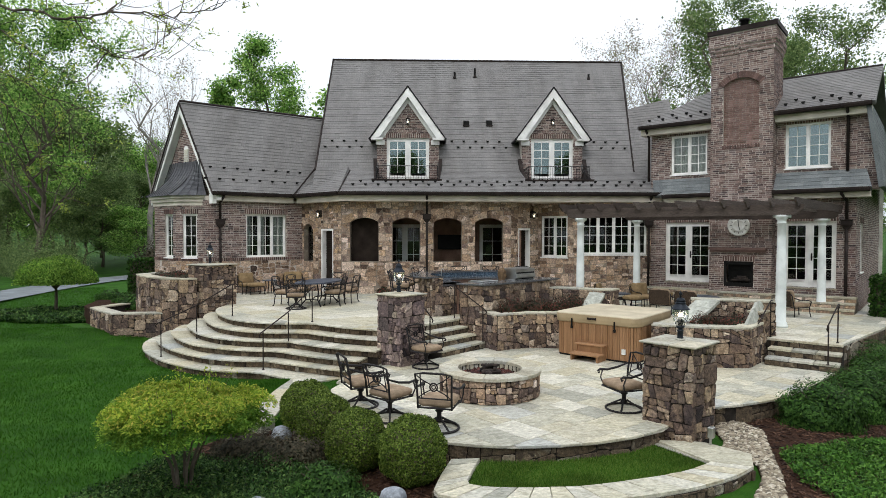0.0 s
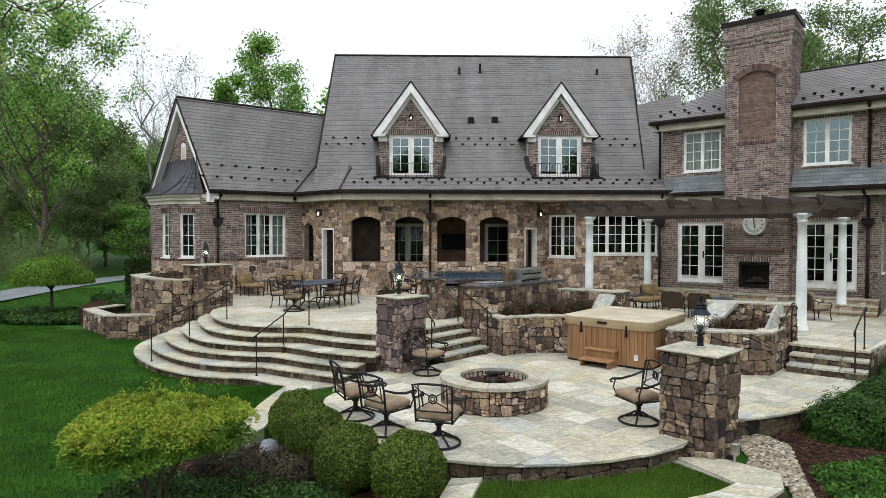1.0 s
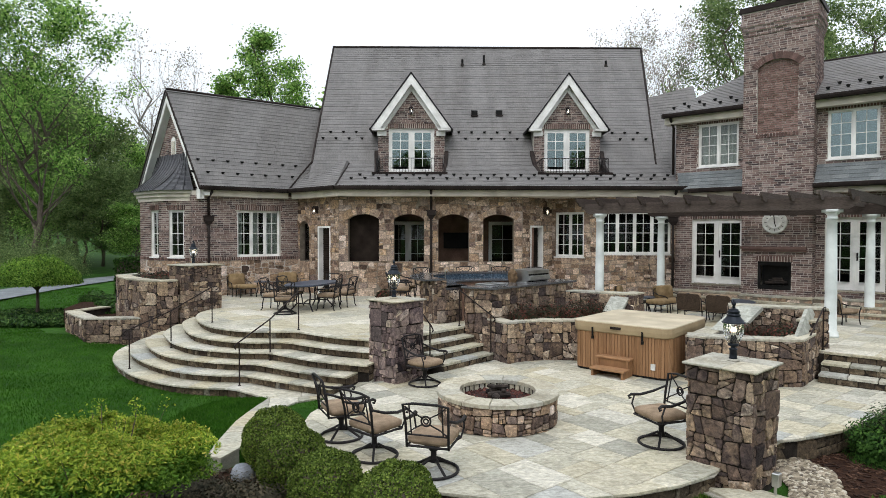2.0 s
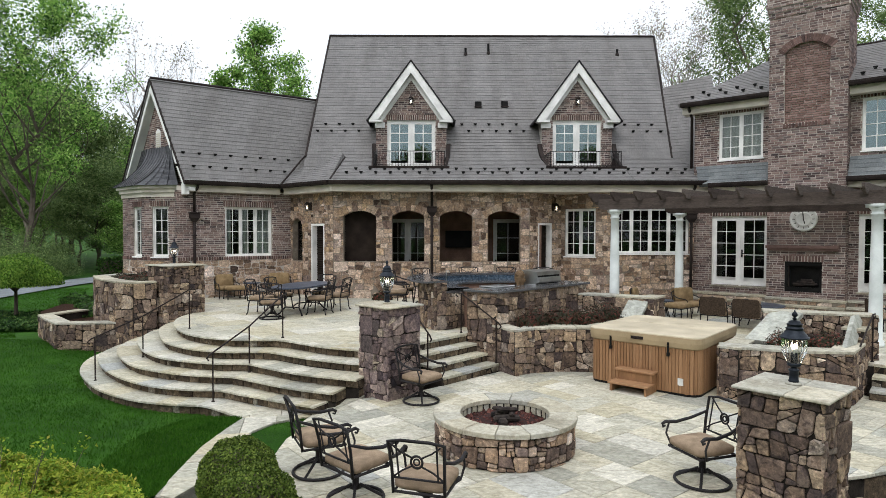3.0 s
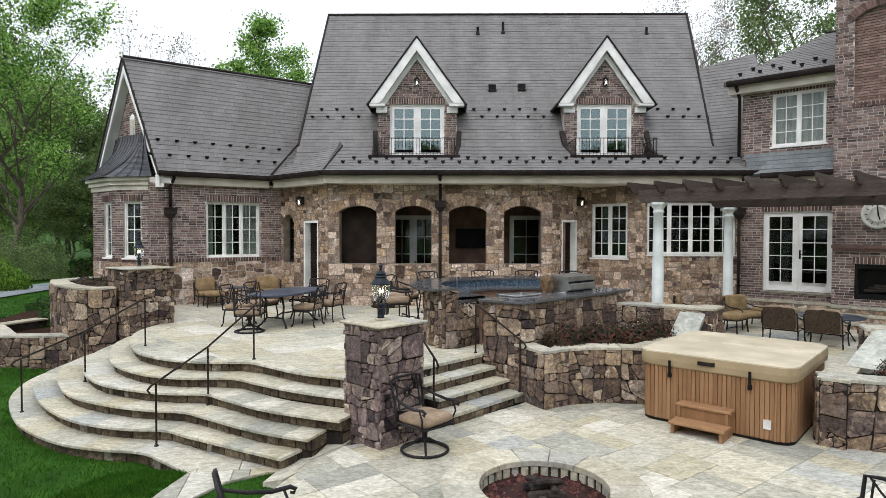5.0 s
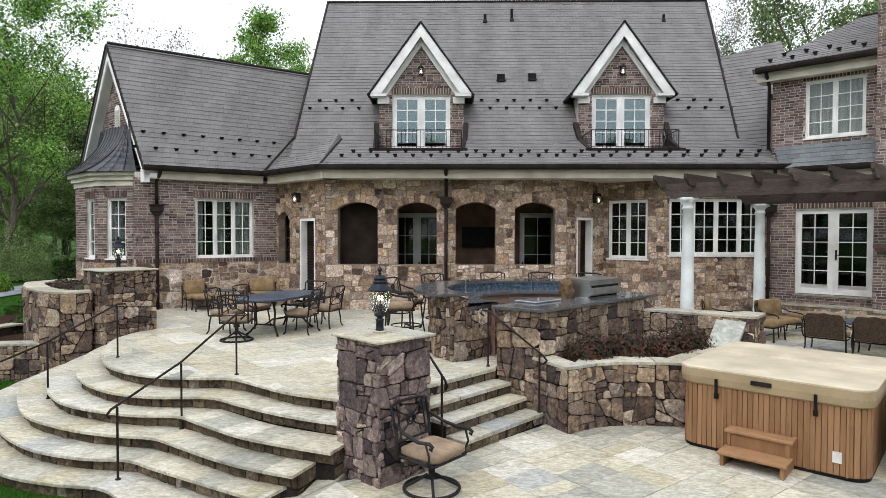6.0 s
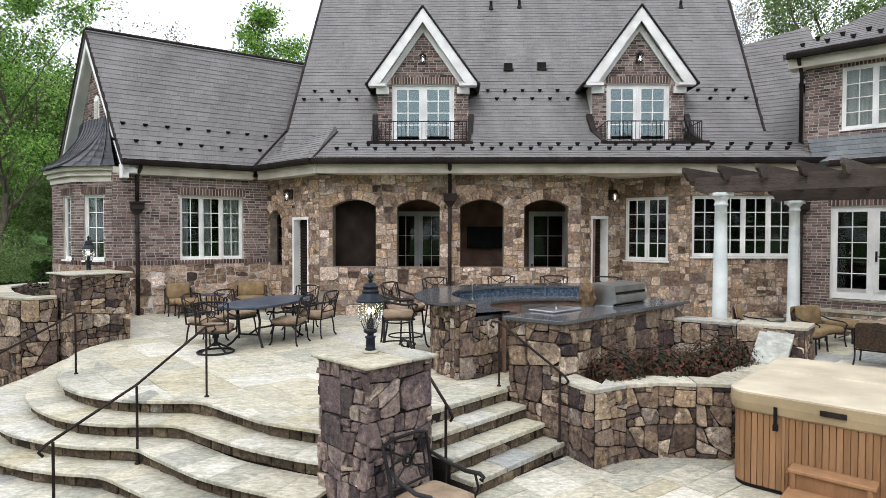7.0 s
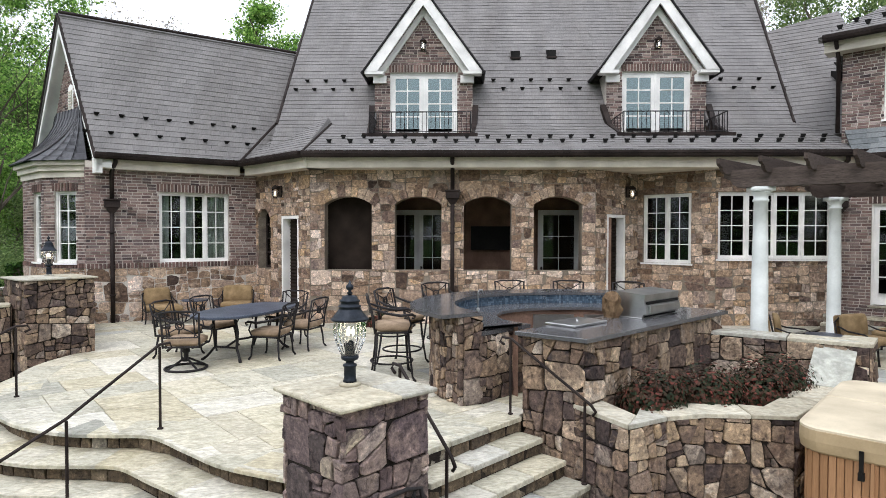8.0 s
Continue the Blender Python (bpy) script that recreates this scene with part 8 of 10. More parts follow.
bar = thing("bar_counter", "curved fieldstone bar with a granite top and a blue tiled splashback", "bar")
bar_mid = smooth_line([(0.32, 8.78), (0.02, 9.3), (-0.05, 10.0), (0.2, 10.75), (0.8, 11.3), (1.6, 11.55), (2.4, 11.5), (3.0, 11.1)], 5)
outer, inn = side_line(bar_mid, 0.42), side_line(bar_mid, -0.16)
g = Geo()
g.loft([[(x, y, 0) for x, y in side_line(bar_mid, 0.14)], [(x, y, 1.03) for x, y in side_line(bar_mid, 0.14)], [(x, y, 1.03) for x, y in side_line(bar_mid, -0.12)], [(x, y, 0) for x, y in side_line(bar_mid, -0.12)]], False, False)
part("core", g, M_DARKMORTAR, bar)
g = Geo()
po, pi = side_line(bar_mid, 0.44), side_line(bar_mid, -0.15)
g.loft([[(x, y, 1.03) for x, y in po], [(x, y, 1.07) for x, y in po], [(x, y, 1.07) for x, y in pi], [(x, y, 1.03) for x, y in pi]], False, False)
g.loft([[(x, y, 1.03) for x, y in po], [(x, y, 1.03) for x, y in pi]], False, False)
for k in (0, -1):
    g.add([(*po[k], 1.03), (*po[k], 1.07), (*pi[k], 1.07), (*pi[k], 1.03)], [(0, 1, 2, 3)])
part("bar_top", g, M_GRANITE, bar, "polished dark granite bar top")
g = Geo()
w0, w1 = side_line(bar_mid, -0.14), side_line(bar_mid, -0.72)
g.loft([[(x, y, 0.86) for x, y in w0], [(x, y, 0.90) for x, y in w0], [(x, y, 0.90) for x, y in w1], [(x, y, 0.86) for x, y in w1], [(x, y, 0.86) for x, y in w0]], False, False)
part("inner_worktop", g, M_GRANITE, bar, "lower granite worktop")
g = Geo()
g.loft([[(x, y, 0.0) for x, y in side_line(bar_mid, -0.66)], [(x, y, 0.86) for x, y in side_line(bar_mid, -0.66)]], False, False)
part("cabinet_front", g, M_PORCHDARK, bar)
line = side_line(bar_mid, -0.135)
for k, (a, b) in enumerate(zip(line, line[1:])):
    f = upright(b, a, 0.90)
    m = max(1, round(dist(a, b) / 0.03))
    for i in range(m):
        for j in range(4):
            g = Geo()
            w = dist(a, b) / m
            g.loft([[f.at(i * w + 0.001, j * 0.032 + 0.001, 0.0), f.at((i + 1) * w - 0.001, j * 0.032 + 0.001, 0), f.at((i + 1) * w - 0.001, j * 0.032 + 0.031, 0), f.at(i * w + 0.001, j * 0.032 + 0.031, 0)],
                    [f.at(i * w + 0.002, j * 0.032 + 0.002, 0.006), f.at((i + 1) * w - 0.002, j * 0.032 + 0.002, 0.006), f.at((i + 1) * w - 0.002, j * 0.032 + 0.03, 0.006), f.at(i * w + 0.002, j * 0.032 + 0.03, 0.006)]])
            STONEWORK.append(("tile", bar, g))
face = side_line(bar_mid, 0.16)[::-1]
for i, (a, b) in enumerate(zip(face, face[1:])):
    STONEWORK.append((bar, upright(a, b, 0.0), dist(a, b), 1.03, 0.2, M_DARKSTONE, 320 + i, -0.04, 0.02))
STONEWORK.append((bar, upright(side_line(bar_mid, 0.14)[0], side_line(bar_mid, -0.12)[0], 0.0), 0.26, 1.03, 0.2, M_DARKSTONE, 350, -0.03, 0.02))
low_wall = [(0.385, 8.79), (0.97, 9.41)]
g = Geo()
g.wall(*low_wall, 0.0, 0.80, 0.45)
part("low_counter_core", g, M_DARKMORTAR, bar)
STONEWORK.append((bar, upright(*low_wall, 0.0), dist(*low_wall), 0.80, 0.2, M_DARKSTONE, 352, -0.03, 0.02))
g = Geo()
g.wall((0.42, 8.80), (1.06, 9.46), 0.80, 0.85, 0.6)
part("low_counter", g, M_GRANITE, bar, "low granite shelf")
g = Geo()
for a, b in ((1.25, 1.85), (2.0, 2.6)):
    g.box(a, 10.72, 0.1, b, 10.78, 0.8)
part("fridge_door", g, M_STEEL, bar, "steel fridge fronts")
for x, y, h in ((0.42, 10.4, 0.26),):
    t = thing("tap", "slim chrome tap on the bar", "tap", pose(x, y, 0.90))
    g = Geo()
    g.tube([(0, 0, 0), (0, 0, h), (0.02, 0.01, h + 0.03), (0.06, 0.03, h + 0.03), (0.08, 0.04, h - 0.02)], 0.009, 8)
    part("spout", g, M_STEEL, t)
    g = Geo()
    g.lathe([(0.025, 0), (0.022, 0.03), (0.01, 0.04)], 10)
    part("tap_base", g, M_STEEL, t)
for k in (7, 16, 24):
    a = line[min(k, len(line) - 1)]
    g = Geo()
    g.box(-0.06, -0.012, -0.025, 0.06, 0.0, 0.025)
    b = line[min(k + 1, len(line) - 1)]
    tagged(part("outlet_plate", g, M_STEEL, None, at=pose(a[0], a[1], 0.985, 0, 0, bearing(b, a))), "small steel outlet plate on blue tiles", "outlet")

gr = thing("grill", "stainless steel built-in grill seen from its vented back", "grill", pose(2.62, 9.85, 0.93, 0, 0, 45))
g = Geo()
prof = [(-0.20, 0.0), (-0.22, 0.05), (-0.27, 0.06), (-0.25, 0.17), (-0.23, 0.19), (-0.24, 0.30), (0.16, 0.33), (0.30, 0.24), (0.32, 0.0)]
g.loft([[(-0.46, y, z) for y, z in prof], [(0.46, y, z) for y, z in prof]])
part("hood", g, M_STEEL, gr)
for z0, z1, y in ((0.176, 0.212, -0.252), (0.012, 0.036, -0.216)):
    g = Geo()
    g.bevel_box(-0.42, y, z0, 0.42, y + 0.05, z1, 0.004)
    part("vent_slot", g, M_SOOT, gr, "black vent slot")
g = Geo()
g.bevel_box(-0.40, -0.285, 0.065, 0.40, -0.262, 0.165, 0.006)
part("rear_panel", g, M_STEEL, gr, "bent steel rear panel")
g = Geo()
g.bevel_box(-0.49, -0.22, 0.0, 0.49, 0.34, 0.012, 0.004)
part("base_flange", g, M_STEEL, gr)
cv = Geo()
rows = []
for z, s in ((0.0, 0.7), (0.03, 0.85), (0.10, 1.05), (0.18, 0.9), (0.25, 1.0), (0.31, 0.75), (0.335, 0.3)):
    rows.append([(s * (0.13 + 0.025 * math.sin(5 * a + z * 20)) * math.cos(a) + 0.02 * math.sin(z * 22), s * (0.17 + 0.03 * math.cos(4 * a - z * 14)) * math.sin(a), z + 0.02 * math.sin(3 * a) * (z > 0)) for a in [2 * math.pi * k / 24 for k in range(24)]])
cv.loft(rows)
tagged(part("burner_cover", cv, M_RUST, None, smooth=False, at=pose(2.10, 9.52, 0.93, 0, 0, 45) @ Matrix.Diagonal((0.72, 0.7, 0.95, 1))), "crumpled brown canvas cover on the worktop", "cover")
sk = thing("side_burner", "flat steel side burner lid set in granite", "burner", pose(1.55, 8.95, 0.93, 0, 0, 45))
g = Geo()
g.bevel_box(-0.34, -0.2, 0.0, 0.34, 0.22, 0.03, 0.008)
part("lid", g, M_STEEL, sk)
g = Geo()
g.lathe([(0.02, 0.03), (0.012, 0.05), (0.02, 0.06)], 10)
part("knob", g, M_STEEL, sk)

for x, y, trn, lab in ((-0.78, 10.1, 100, "beside the bar"), (-0.72, 10.95, 65, "by the curved end"), (-0.1, 12.0, 30, "behind the bar"), (1.1, 12.55, 5, "behind the bar"), (2.1, 12.55, -8, "behind the bar"), (3.05, 12.3, -20, "behind the bar")):
    chair("bar_stool", "black iron bar stool with tan cushion " + lab, x, y, 0.0, trn, "bar", "bar stools")

# things glimpsed in the porch
lounge("porch_sofa", "dark cushioned seat inside the dim porch", -0.75, 16.35, 0.02, 0, 1.3, M_WICKER, M_WICKER, "porch seats")
lounge("porch_sofa", "dark cushioned seat inside the dim porch", 0.75, 16.4, 0.02, 160, 1.1, M_WICKER, M_WICKER, "porch seats")
t = thing("television", "dark flat television on the porch wall", "television", pose(0.95, 17.25, 1.9))
g = Geo()
g.box(-0.5, 0.0, -0.3, 0.5, 0.05, 0.3)
part("casing", g, M_SOOT, t)
g = Geo()
g.box(-0.47, -0.006, -0.27, 0.47, -0.001, 0.27)
part("screen", g, M_SOOT, t)

# small fittings by the pier
ob = thing("outlet_box", "grey weatherproof outlet box at the foot of the pier", "outlet", pose(4.06, 1.12, -0.85, 0, 0, 42))
g = Geo()
g.bevel_box(-0.05, -0.05, 0.12, 0.05, 0.03, 0.28, 0.01)
part("box", g, M_STEEL, ob)
g = Geo()
g.tube([(0, 0, 0), (0, 0, 0.13)], 0.018, 8)
part("conduit", g, M_STEEL, ob)


# ---- plants ----
def leaf_mesh(name, points, size, material, seed=1, normals=None, lean=0.6, long=1.6, spread=0.5):
    """Many small pointed leaves, one at each point."""
    rng = np.random.default_rng(seed)
    p = np.asarray(points, float)
    n = len(p)
    d = rng.normal(size=(n, 3))
    if normals is not None:
        d = d * lean + np.asarray(normals)
    d /= np.linalg.norm(d, axis=1)[:, None]
    a = rng.normal(size=(n, 3))
    a -= (a * d).sum(1)[:, None] * d
    a /= np.linalg.norm(a, axis=1)[:, None]
    b = np.cross(d, a)
    s = size * rng.uniform(1 - spread, 1 + spread, n)[:, None]
    bend = d * s * 0.18
    v = np.stack([p - a * s * long / 2, p + b * s / 2 - bend, p + a * s * long / 2, p - b * s / 2 - bend], 1).reshape(-1, 3)
    f = np.arange(n * 4).reshape(-1, 4)
    me = bpy.data.meshes.new(name)
    me.vertices.add(n * 4)
    me.vertices.foreach_set("co", v.ravel())
    me.loops.add(n * 4)
    me.loops.foreach_set("vertex_index", f.ravel())
    me.polygons.add(n)
    me.polygons.foreach_set("loop_start", np.arange(n) * 4)
    me.polygons.foreach_set("loop_total", np.full(n, 4))
    me.materials.append(material)
    me.update(calc_edges=True)
    me.validate()
    return me


def branches(rng, start, aim, length, radius, depth, geo, tips, spread=0.55, kids=3, up=0.25, wiggle=0.12):
    """A limb that tapers, bends and forks; gathers the ends of its twigs."""
    pts, rad = [Vector(start)], [radius]
    d = Vector(aim).normalized()
    steps = 4
    for i in range(steps):
        d = (d + Vector((rng.uniform(-1, 1), rng.uniform(-1, 1), rng.uniform(-0.6, 1) * 1.0)) * wiggle + Vector((0, 0, up * 0.08))).normalized()
        pts.append(pts[-1] + d * length / steps)
        rad.append(radius * (1 - 0.6 * (i + 1) / steps))
    geo.tube(pts, rad, 6 if radius > 0.03 else 4, False)
    if depth == 0:
        tips.extend(pts[2:])
        return
    if depth == 1:
        tips.extend(pts[3:])
    for k in range(kids):
        at = pts[rng.choice((2, 3, 3, 4))] if k else pts[-1]
        e = (d + Vector((rng.uniform(-1, 1), rng.uniform(-1, 1), rng.uniform(-0.5, 0.8))) * spread * 1.4 + Vector((0, 0, up))).normalized()
        branches(rng, at, e, length * rng.uniform(0.6, 0.8), rad[3] * 0.75, depth - 1, geo, tips, spread, kids, up, wiggle)


def tree(name, label, x, y, z, height, seed, material, leaf=0.16, count=9000, trunk=0.2, crown=0.5, bare=False, spread=0.6, kids=3, depth=4, low=0.25, cloud=0.5, group="", limbs=7, rise=0.35, bark=None):
    """A trunk with limbs all the way up and leaves in loose clumps round the twigs."""
    rng = random.Random(seed)
    t = thing(name, label, "tree", pose(x, y, z), group)
    g, tips = Geo(), []
    stem, rad = [Vector((0, 0, -0.3))], [trunk * 1.25]
    for i in range(1, 9):
        stem.append(Vector((rng.uniform(-1, 1) * height * 0.012 * i, rng.uniform(-1, 1) * height * 0.012 * i, height * 0.92 * i / 8)))
        rad.append(trunk * (1 - 0.85 * i / 8))
    g.tube(stem, rad, 9)
    for k in range(limbs):
        f = low + (0.95 - low) * k / (limbs - 1)
        i = min(int(f * 8), 7)
        at = stem[i].lerp(stem[i + 1], f * 8 - i)
        a = k * 2.4 + rng.uniform(-0.4, 0.4)
        reach = crown * height * (1.0 - 0.75 * abs(f - 0.45) ** 1.3 * 1.6) * 0.42
        branches(rng, at, (math.cos(a), math.sin(a), rise + 0.5 * f), max(reach, height * 0.06), rad[i] * 0.5, depth - 2, g, tips, spread, kids)
    part("trunk", g, bark or M_BARK, t, smooth=True)
    if not bare:
        r = np.random.default_rng(seed)
        base = np.array([tuple(p) for p in tips])
        pick = base[r.integers(0, len(base), count)]
        pts = pick + r.normal(size=(count, 3)) * np.array((1, 1, 0.7)) * cloud
        part("crown", leaf_mesh("crown", pts, leaf, material, seed), None, t)
    return t


tree("tree", "tall spring-green tree with a full airy crown beyond the lawn", -28.4, 37.5, -0.9, 17.0, 5, L_TREE, 0.12, 27000, 0.24, 0.62, spread=0.5, depth=5, cloud=0.42, limbs=22, low=0.15, rise=0.9)
tree("tree", "slender green tree behind the wing roof", -15.3, 52, 0.3, 21.0, 8, L_TREE, 0.15, 11000, 0.34, 0.27, depth=4, cloud=0.55, limbs=12, low=0.45, rise=0.8)
tree("tree", "green tree behind the wing roof", -20.9, 55, 0.3, 18.0, 9, L_TREE, 0.17, 7000, 0.28, 0.24, depth=4, cloud=0.42, limbs=9, low=0.5, rise=0.8)
tree("tree", "leafing tree seen above the ridge", -8.5, 58, 0.3, 17.0, 19, L_TREE, 0.3, 4000, 0.28, 0.3, depth=4, cloud=0.6, limbs=8, low=0.5)
tree("tree", "olive-green tree behind the chimney", 30.0, 50, 0.3, 24.0, 12, L_FAR, 0.13, 13000, 0.3, 0.45, depth=4, cloud=0.6, limbs=11, low=0.3)
tree("tree", "dull green tree behind the chimney", 25.0, 46, 0.3, 23.0, 13, L_FAR, 0.14, 7000, 0.28, 0.32, depth=4, cloud=0.55, limbs=10, low=0.4)
tree("tree", "olive-green tree beyond the two-storey wing", 37.5, 45, 0.3, 22.0, 14, L_FAR, 0.13, 12000, 0.3, 0.45, depth=4, cloud=0.6, limbs=11, low=0.3)
for k, (x, y, h, s) in enumerate(((-22.3, 42, 15.5, 15), (-20.6, 44, 15.5, 16), (17.8, 52, 19.5, 17), (20.6, 50, 20.0, 18), (23.0, 51, 20.5, 20))):
    tree("bare_tree", "pale bare tree with fine twigs against the sky", x, y, 0, h, s, L_BUD, bare=False, leaf=0.09, count=700 if x < 0 else 3000, trunk=0.27, crown=0.5, spread=0.5, depth=5, kids=3, limbs=11, low=0.3, cloud=0.35, rise=1.0, bark=M_PALEBARK, group="bare trees")

# woods along the left and behind the house
woods = []
for k in range(3):
    woods.append(tree("woodland_tree", "hazy green woodland tree beyond the lawn", -34 - 5 * k, 52 + 3 * k, 0.4, 13 + 2 * k, 30 + k, (L_FAR, L_TREE, L_FAR)[k], 0.19, 15000, 0.22, 0.55, depth=4, limbs=12, low=0.12, cloud=0.8, group="background woods"))
rng = random.Random(4)
for k in range(34):
    if k < 24:
        x, y = -rng.uniform(16, 75), rng.uniform(46, 78)
        if x > -24:
            y += 14
    else:
        x, y = rng.uniform(34, 75), rng.uniform(50, 75)
    s = rng.uniform(0.45, 0.8) if k < 24 else rng.uniform(0.8, 1.1)
    copy_thing(woods[k % 3], pose(x, y, 0.0 + 0.02 * max(0, y - 40), 0, 0, rng.uniform(0, 360)) @ Matrix.Diagonal((s, s, s * rng.uniform(0.85, 1.15), 1)))
# unseen trees behind the viewpoint, added to darken the window reflections
for k in range(18):
    a = radians(180 + 180 * k / 17 + rng.uniform(-3, 3))
    rr = rng.uniform(34, 44)
    copy_thing(woods[k % 3], pose(rr * math.cos(a), 5 + rr * math.sin(a), -1.0, 0, 0, rng.uniform(0, 360)) @ Matrix.Diagonal((0.9, 0.9, rng.uniform(0.5, 0.75), 1)))
for k in range(4, 14):
    x = -13.5 - 2.6 * k + rng.uniform(-1, 1)
    copy_thing(woods[k % 3], pose(x, 41 + 0.3 * k + rng.uniform(-2, 2), -0.4, 0, 0, rng.uniform(0, 360)) @ Matrix.Diagonal((0.5, 0.5, rng.uniform(0.28, 0.48), 1)))


def mound_points(rng, n, rx, ry, rz, shell=0.75, base=0.0):
    """Points in the outer part of a half or whole ellipsoid."""
    d = rng.normal(size=(n, 3))
    d /= np.linalg.norm(d, axis=1)[:, None]
    d[:, 2] = np.where(d[:, 2] < base, -d[:, 2] * 0.6, d[:, 2]) if base == 0.0 else d[:, 2]
    r = rng.uniform(shell, 1.0, n)[:, None]
    return d * r * np.array((rx, ry, rz)), d


def shrub(name, label, x, y, z, rx, ry, rz, material, leaf, count, seed, category="shrub", shell=0.6, bumps=0.12, group=""):
    """A leafy mound on short stems with an uneven outline."""
    t = thing(name, label, category, pose(x, y, z), group)
    rng = np.random.default_rng(seed)
    g = Geo()
    for k in range(7):
        a = k * 0.9
        g.tube([(0.05 * math.cos(a), 0.05 * math.sin(a), -0.05), (rx * 0.3 * math.cos(a), ry * 0.3 * math.sin(a), rz * 0.5), (rx * 0.6 * math.cos(a), ry * 0.6 * math.sin(a), rz * 0.8)], [0.015, 0.011, 0.005], 5)
    part("stem_core", g, M_BARK, t)
    pts, nor = mound_points(rng, count, rx, ry, rz, shell)
    lump = 1 + bumps * np.sin(nor[:, 0] * 7 + seed) * np.cos(nor[:, 1] * 6 + seed * 2) + bumps * 0.7 * np.sin(nor[:, 2] * 9 + nor[:, 0] * 4)
    part("foliage", leaf_mesh("foliage", pts * lump[:, None], leaf, material, seed, nor, 0.9), None, t)
    return t


# clipped boxwood balls
for k, (x, y, r) in enumerate(((-1.93, 2.25, 0.44), (-1.52, 1.5, 0.43), (-0.97, 0.72, 0.43), (-0.2, 0.27, 0.45))):
    t = thing("boxwood_ball", "clipped round boxwood in the mulch bed", "shrub", pose(x, y, -1.0), "boxwood balls")
    rng_n = np.random.default_rng(50 + k)
    d = rng_n.normal(size=(24000, 3))
    d /= np.linalg.norm(d, axis=1)[:, None]
    lump = 1 + 0.025 * np.sin(d[:, 0] * 9 + k) + 0.03 * np.sin(d[:, 1] * 8 + d[:, 2] * 7)
    pts = d * (r * lump * rng_n.uniform(0.86, 1.0, 24000))[:, None]
    keep = pts[:, 2] > -r * 0.9
    g = Geo()
    g.lathe([(0.03, 0), (0.05, 0.1), (r * 0.7, r * 0.35), (r * 0.86, r * 0.9), (r * 0.7, r * 1.5), (0.02, r * 1.78)], 20)
    part("stem_core", g, M_BARK, t)
    part("foliage", leaf_mesh("foliage", pts[keep] + np.array((0, 0, r * 0.95)), 0.0165, L_BOX, 60 + k, d[keep], 0.8), None, t)

# yellow-green dwarf maple
mp = thing("dwarf_maple", "spreading yellow-green dwarf maple on several thin stems", "tree", pose(-2.95, -0.12, -1.0))
rng = random.Random(71)
g = Geo()
for k in range(7):
    a = k * 0.9
    g.tube([(0.06 * math.cos(a), 0.06 * math.sin(a), -0.05), (0.12 * math.cos(a), 0.12 * math.sin(a), 0.4), (0.28 * math.cos(a), 0.24 * math.sin(a), 0.75), (0.6 * math.cos(a + 0.3), 0.5 * math.sin(a + 0.3), 1.1)], [0.022, 0.018, 0.012, 0.007], 6)
part("trunk", g, M_BARK, mp, smooth=True)
# yellow-green clumps on top, the darker green leaf in the clumps below
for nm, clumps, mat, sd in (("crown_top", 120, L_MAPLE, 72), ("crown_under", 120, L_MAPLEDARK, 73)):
    rn = np.random.default_rng(sd)
    pts, nor = [], []
    for k in range(clumps):
        a, rr = rn.uniform(0, 6.283), math.sqrt(rn.uniform(0.0 if mat is L_MAPLE else 0.25, 1.0))
        edge = 1 + 0.10 * math.sin(3 * a + 1) + 0.07 * math.sin(5 * a)
        cx, cy = 0.72 * rr * edge * math.cos(a), 0.70 * rr * edge * math.sin(a)
        top = 1.34 - 0.10 * rr ** 2 + rn.uniform(-0.09, 0.05) - 0.14 * max(0.0, math.cos(a - 0.9)) * (rr < 0.75)
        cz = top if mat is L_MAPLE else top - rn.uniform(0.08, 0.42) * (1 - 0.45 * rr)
        n, reach = 420, rn.uniform(0.10, 0.19)
        th, q = rn.uniform(0, 6.283, n), np.sqrt(rn.random(n))
        ox, oy = np.cos(th) * q * reach + math.cos(a) * 0.10 * q, np.sin(th) * q * reach + math.sin(a) * 0.10 * q
        pts.append(np.column_stack([cx + ox, cy + oy, cz - 0.09 * q ** 2 * (0.4 + rr) + rn.normal(size=n) * 0.018]))
        nor.append(np.column_stack([ox * 2.4, oy * 2.4, np.ones(n)]))
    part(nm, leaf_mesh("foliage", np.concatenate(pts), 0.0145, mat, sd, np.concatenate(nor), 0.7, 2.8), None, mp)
rn = np.random.default_rng(75)
sp = rn.normal(size=(26, 3)) * np.array((0.42, 0.4, 0.05)) + np.array((0, 0, 1.36))
g = Geo()
for q in sp:
    g.tube([(q[0] * 0.8, q[1] * 0.8, 1.1), tuple(q)], [0.005, 0.002], 4)
part("shoot", g, M_BARK, mp)
part("shoot_foliage", leaf_mesh("foliage", np.repeat(sp, 24, 0) + rn.normal(size=(26 * 24, 3)) * 0.04, 0.016, L_MAPLE, 76), None, mp)

# round-headed small tree beyond the low wall
rt = thing("round_tree", "small round-headed bright green tree on the lawn", "tree", pose(-14.9, 17.3, -1.0) @ Matrix.Diagonal((0.8, 0.8, 1.12, 1)))
g = Geo()
g.tube([(0, 0, -0.1), (0.02, 0, 0.5), (0.0, 0.02, 1.0)], [0.09, 0.075, 0.06], 8)
for k in range(6):
    g.tube([(0, 0, 0.9), (0.5 * math.cos(k), 0.5 * math.sin(k), 1.3), (1.1 * math.cos(k), 1.1 * math.sin(k), 1.6)], [0.05, 0.03, 0.012], 6)
part("trunk", g, M_BARK, rt)
rn = np.random.default_rng(81)
pts, nor = mound_points(rn, 22000, 1.85, 1.7, 1.25, 0.62)
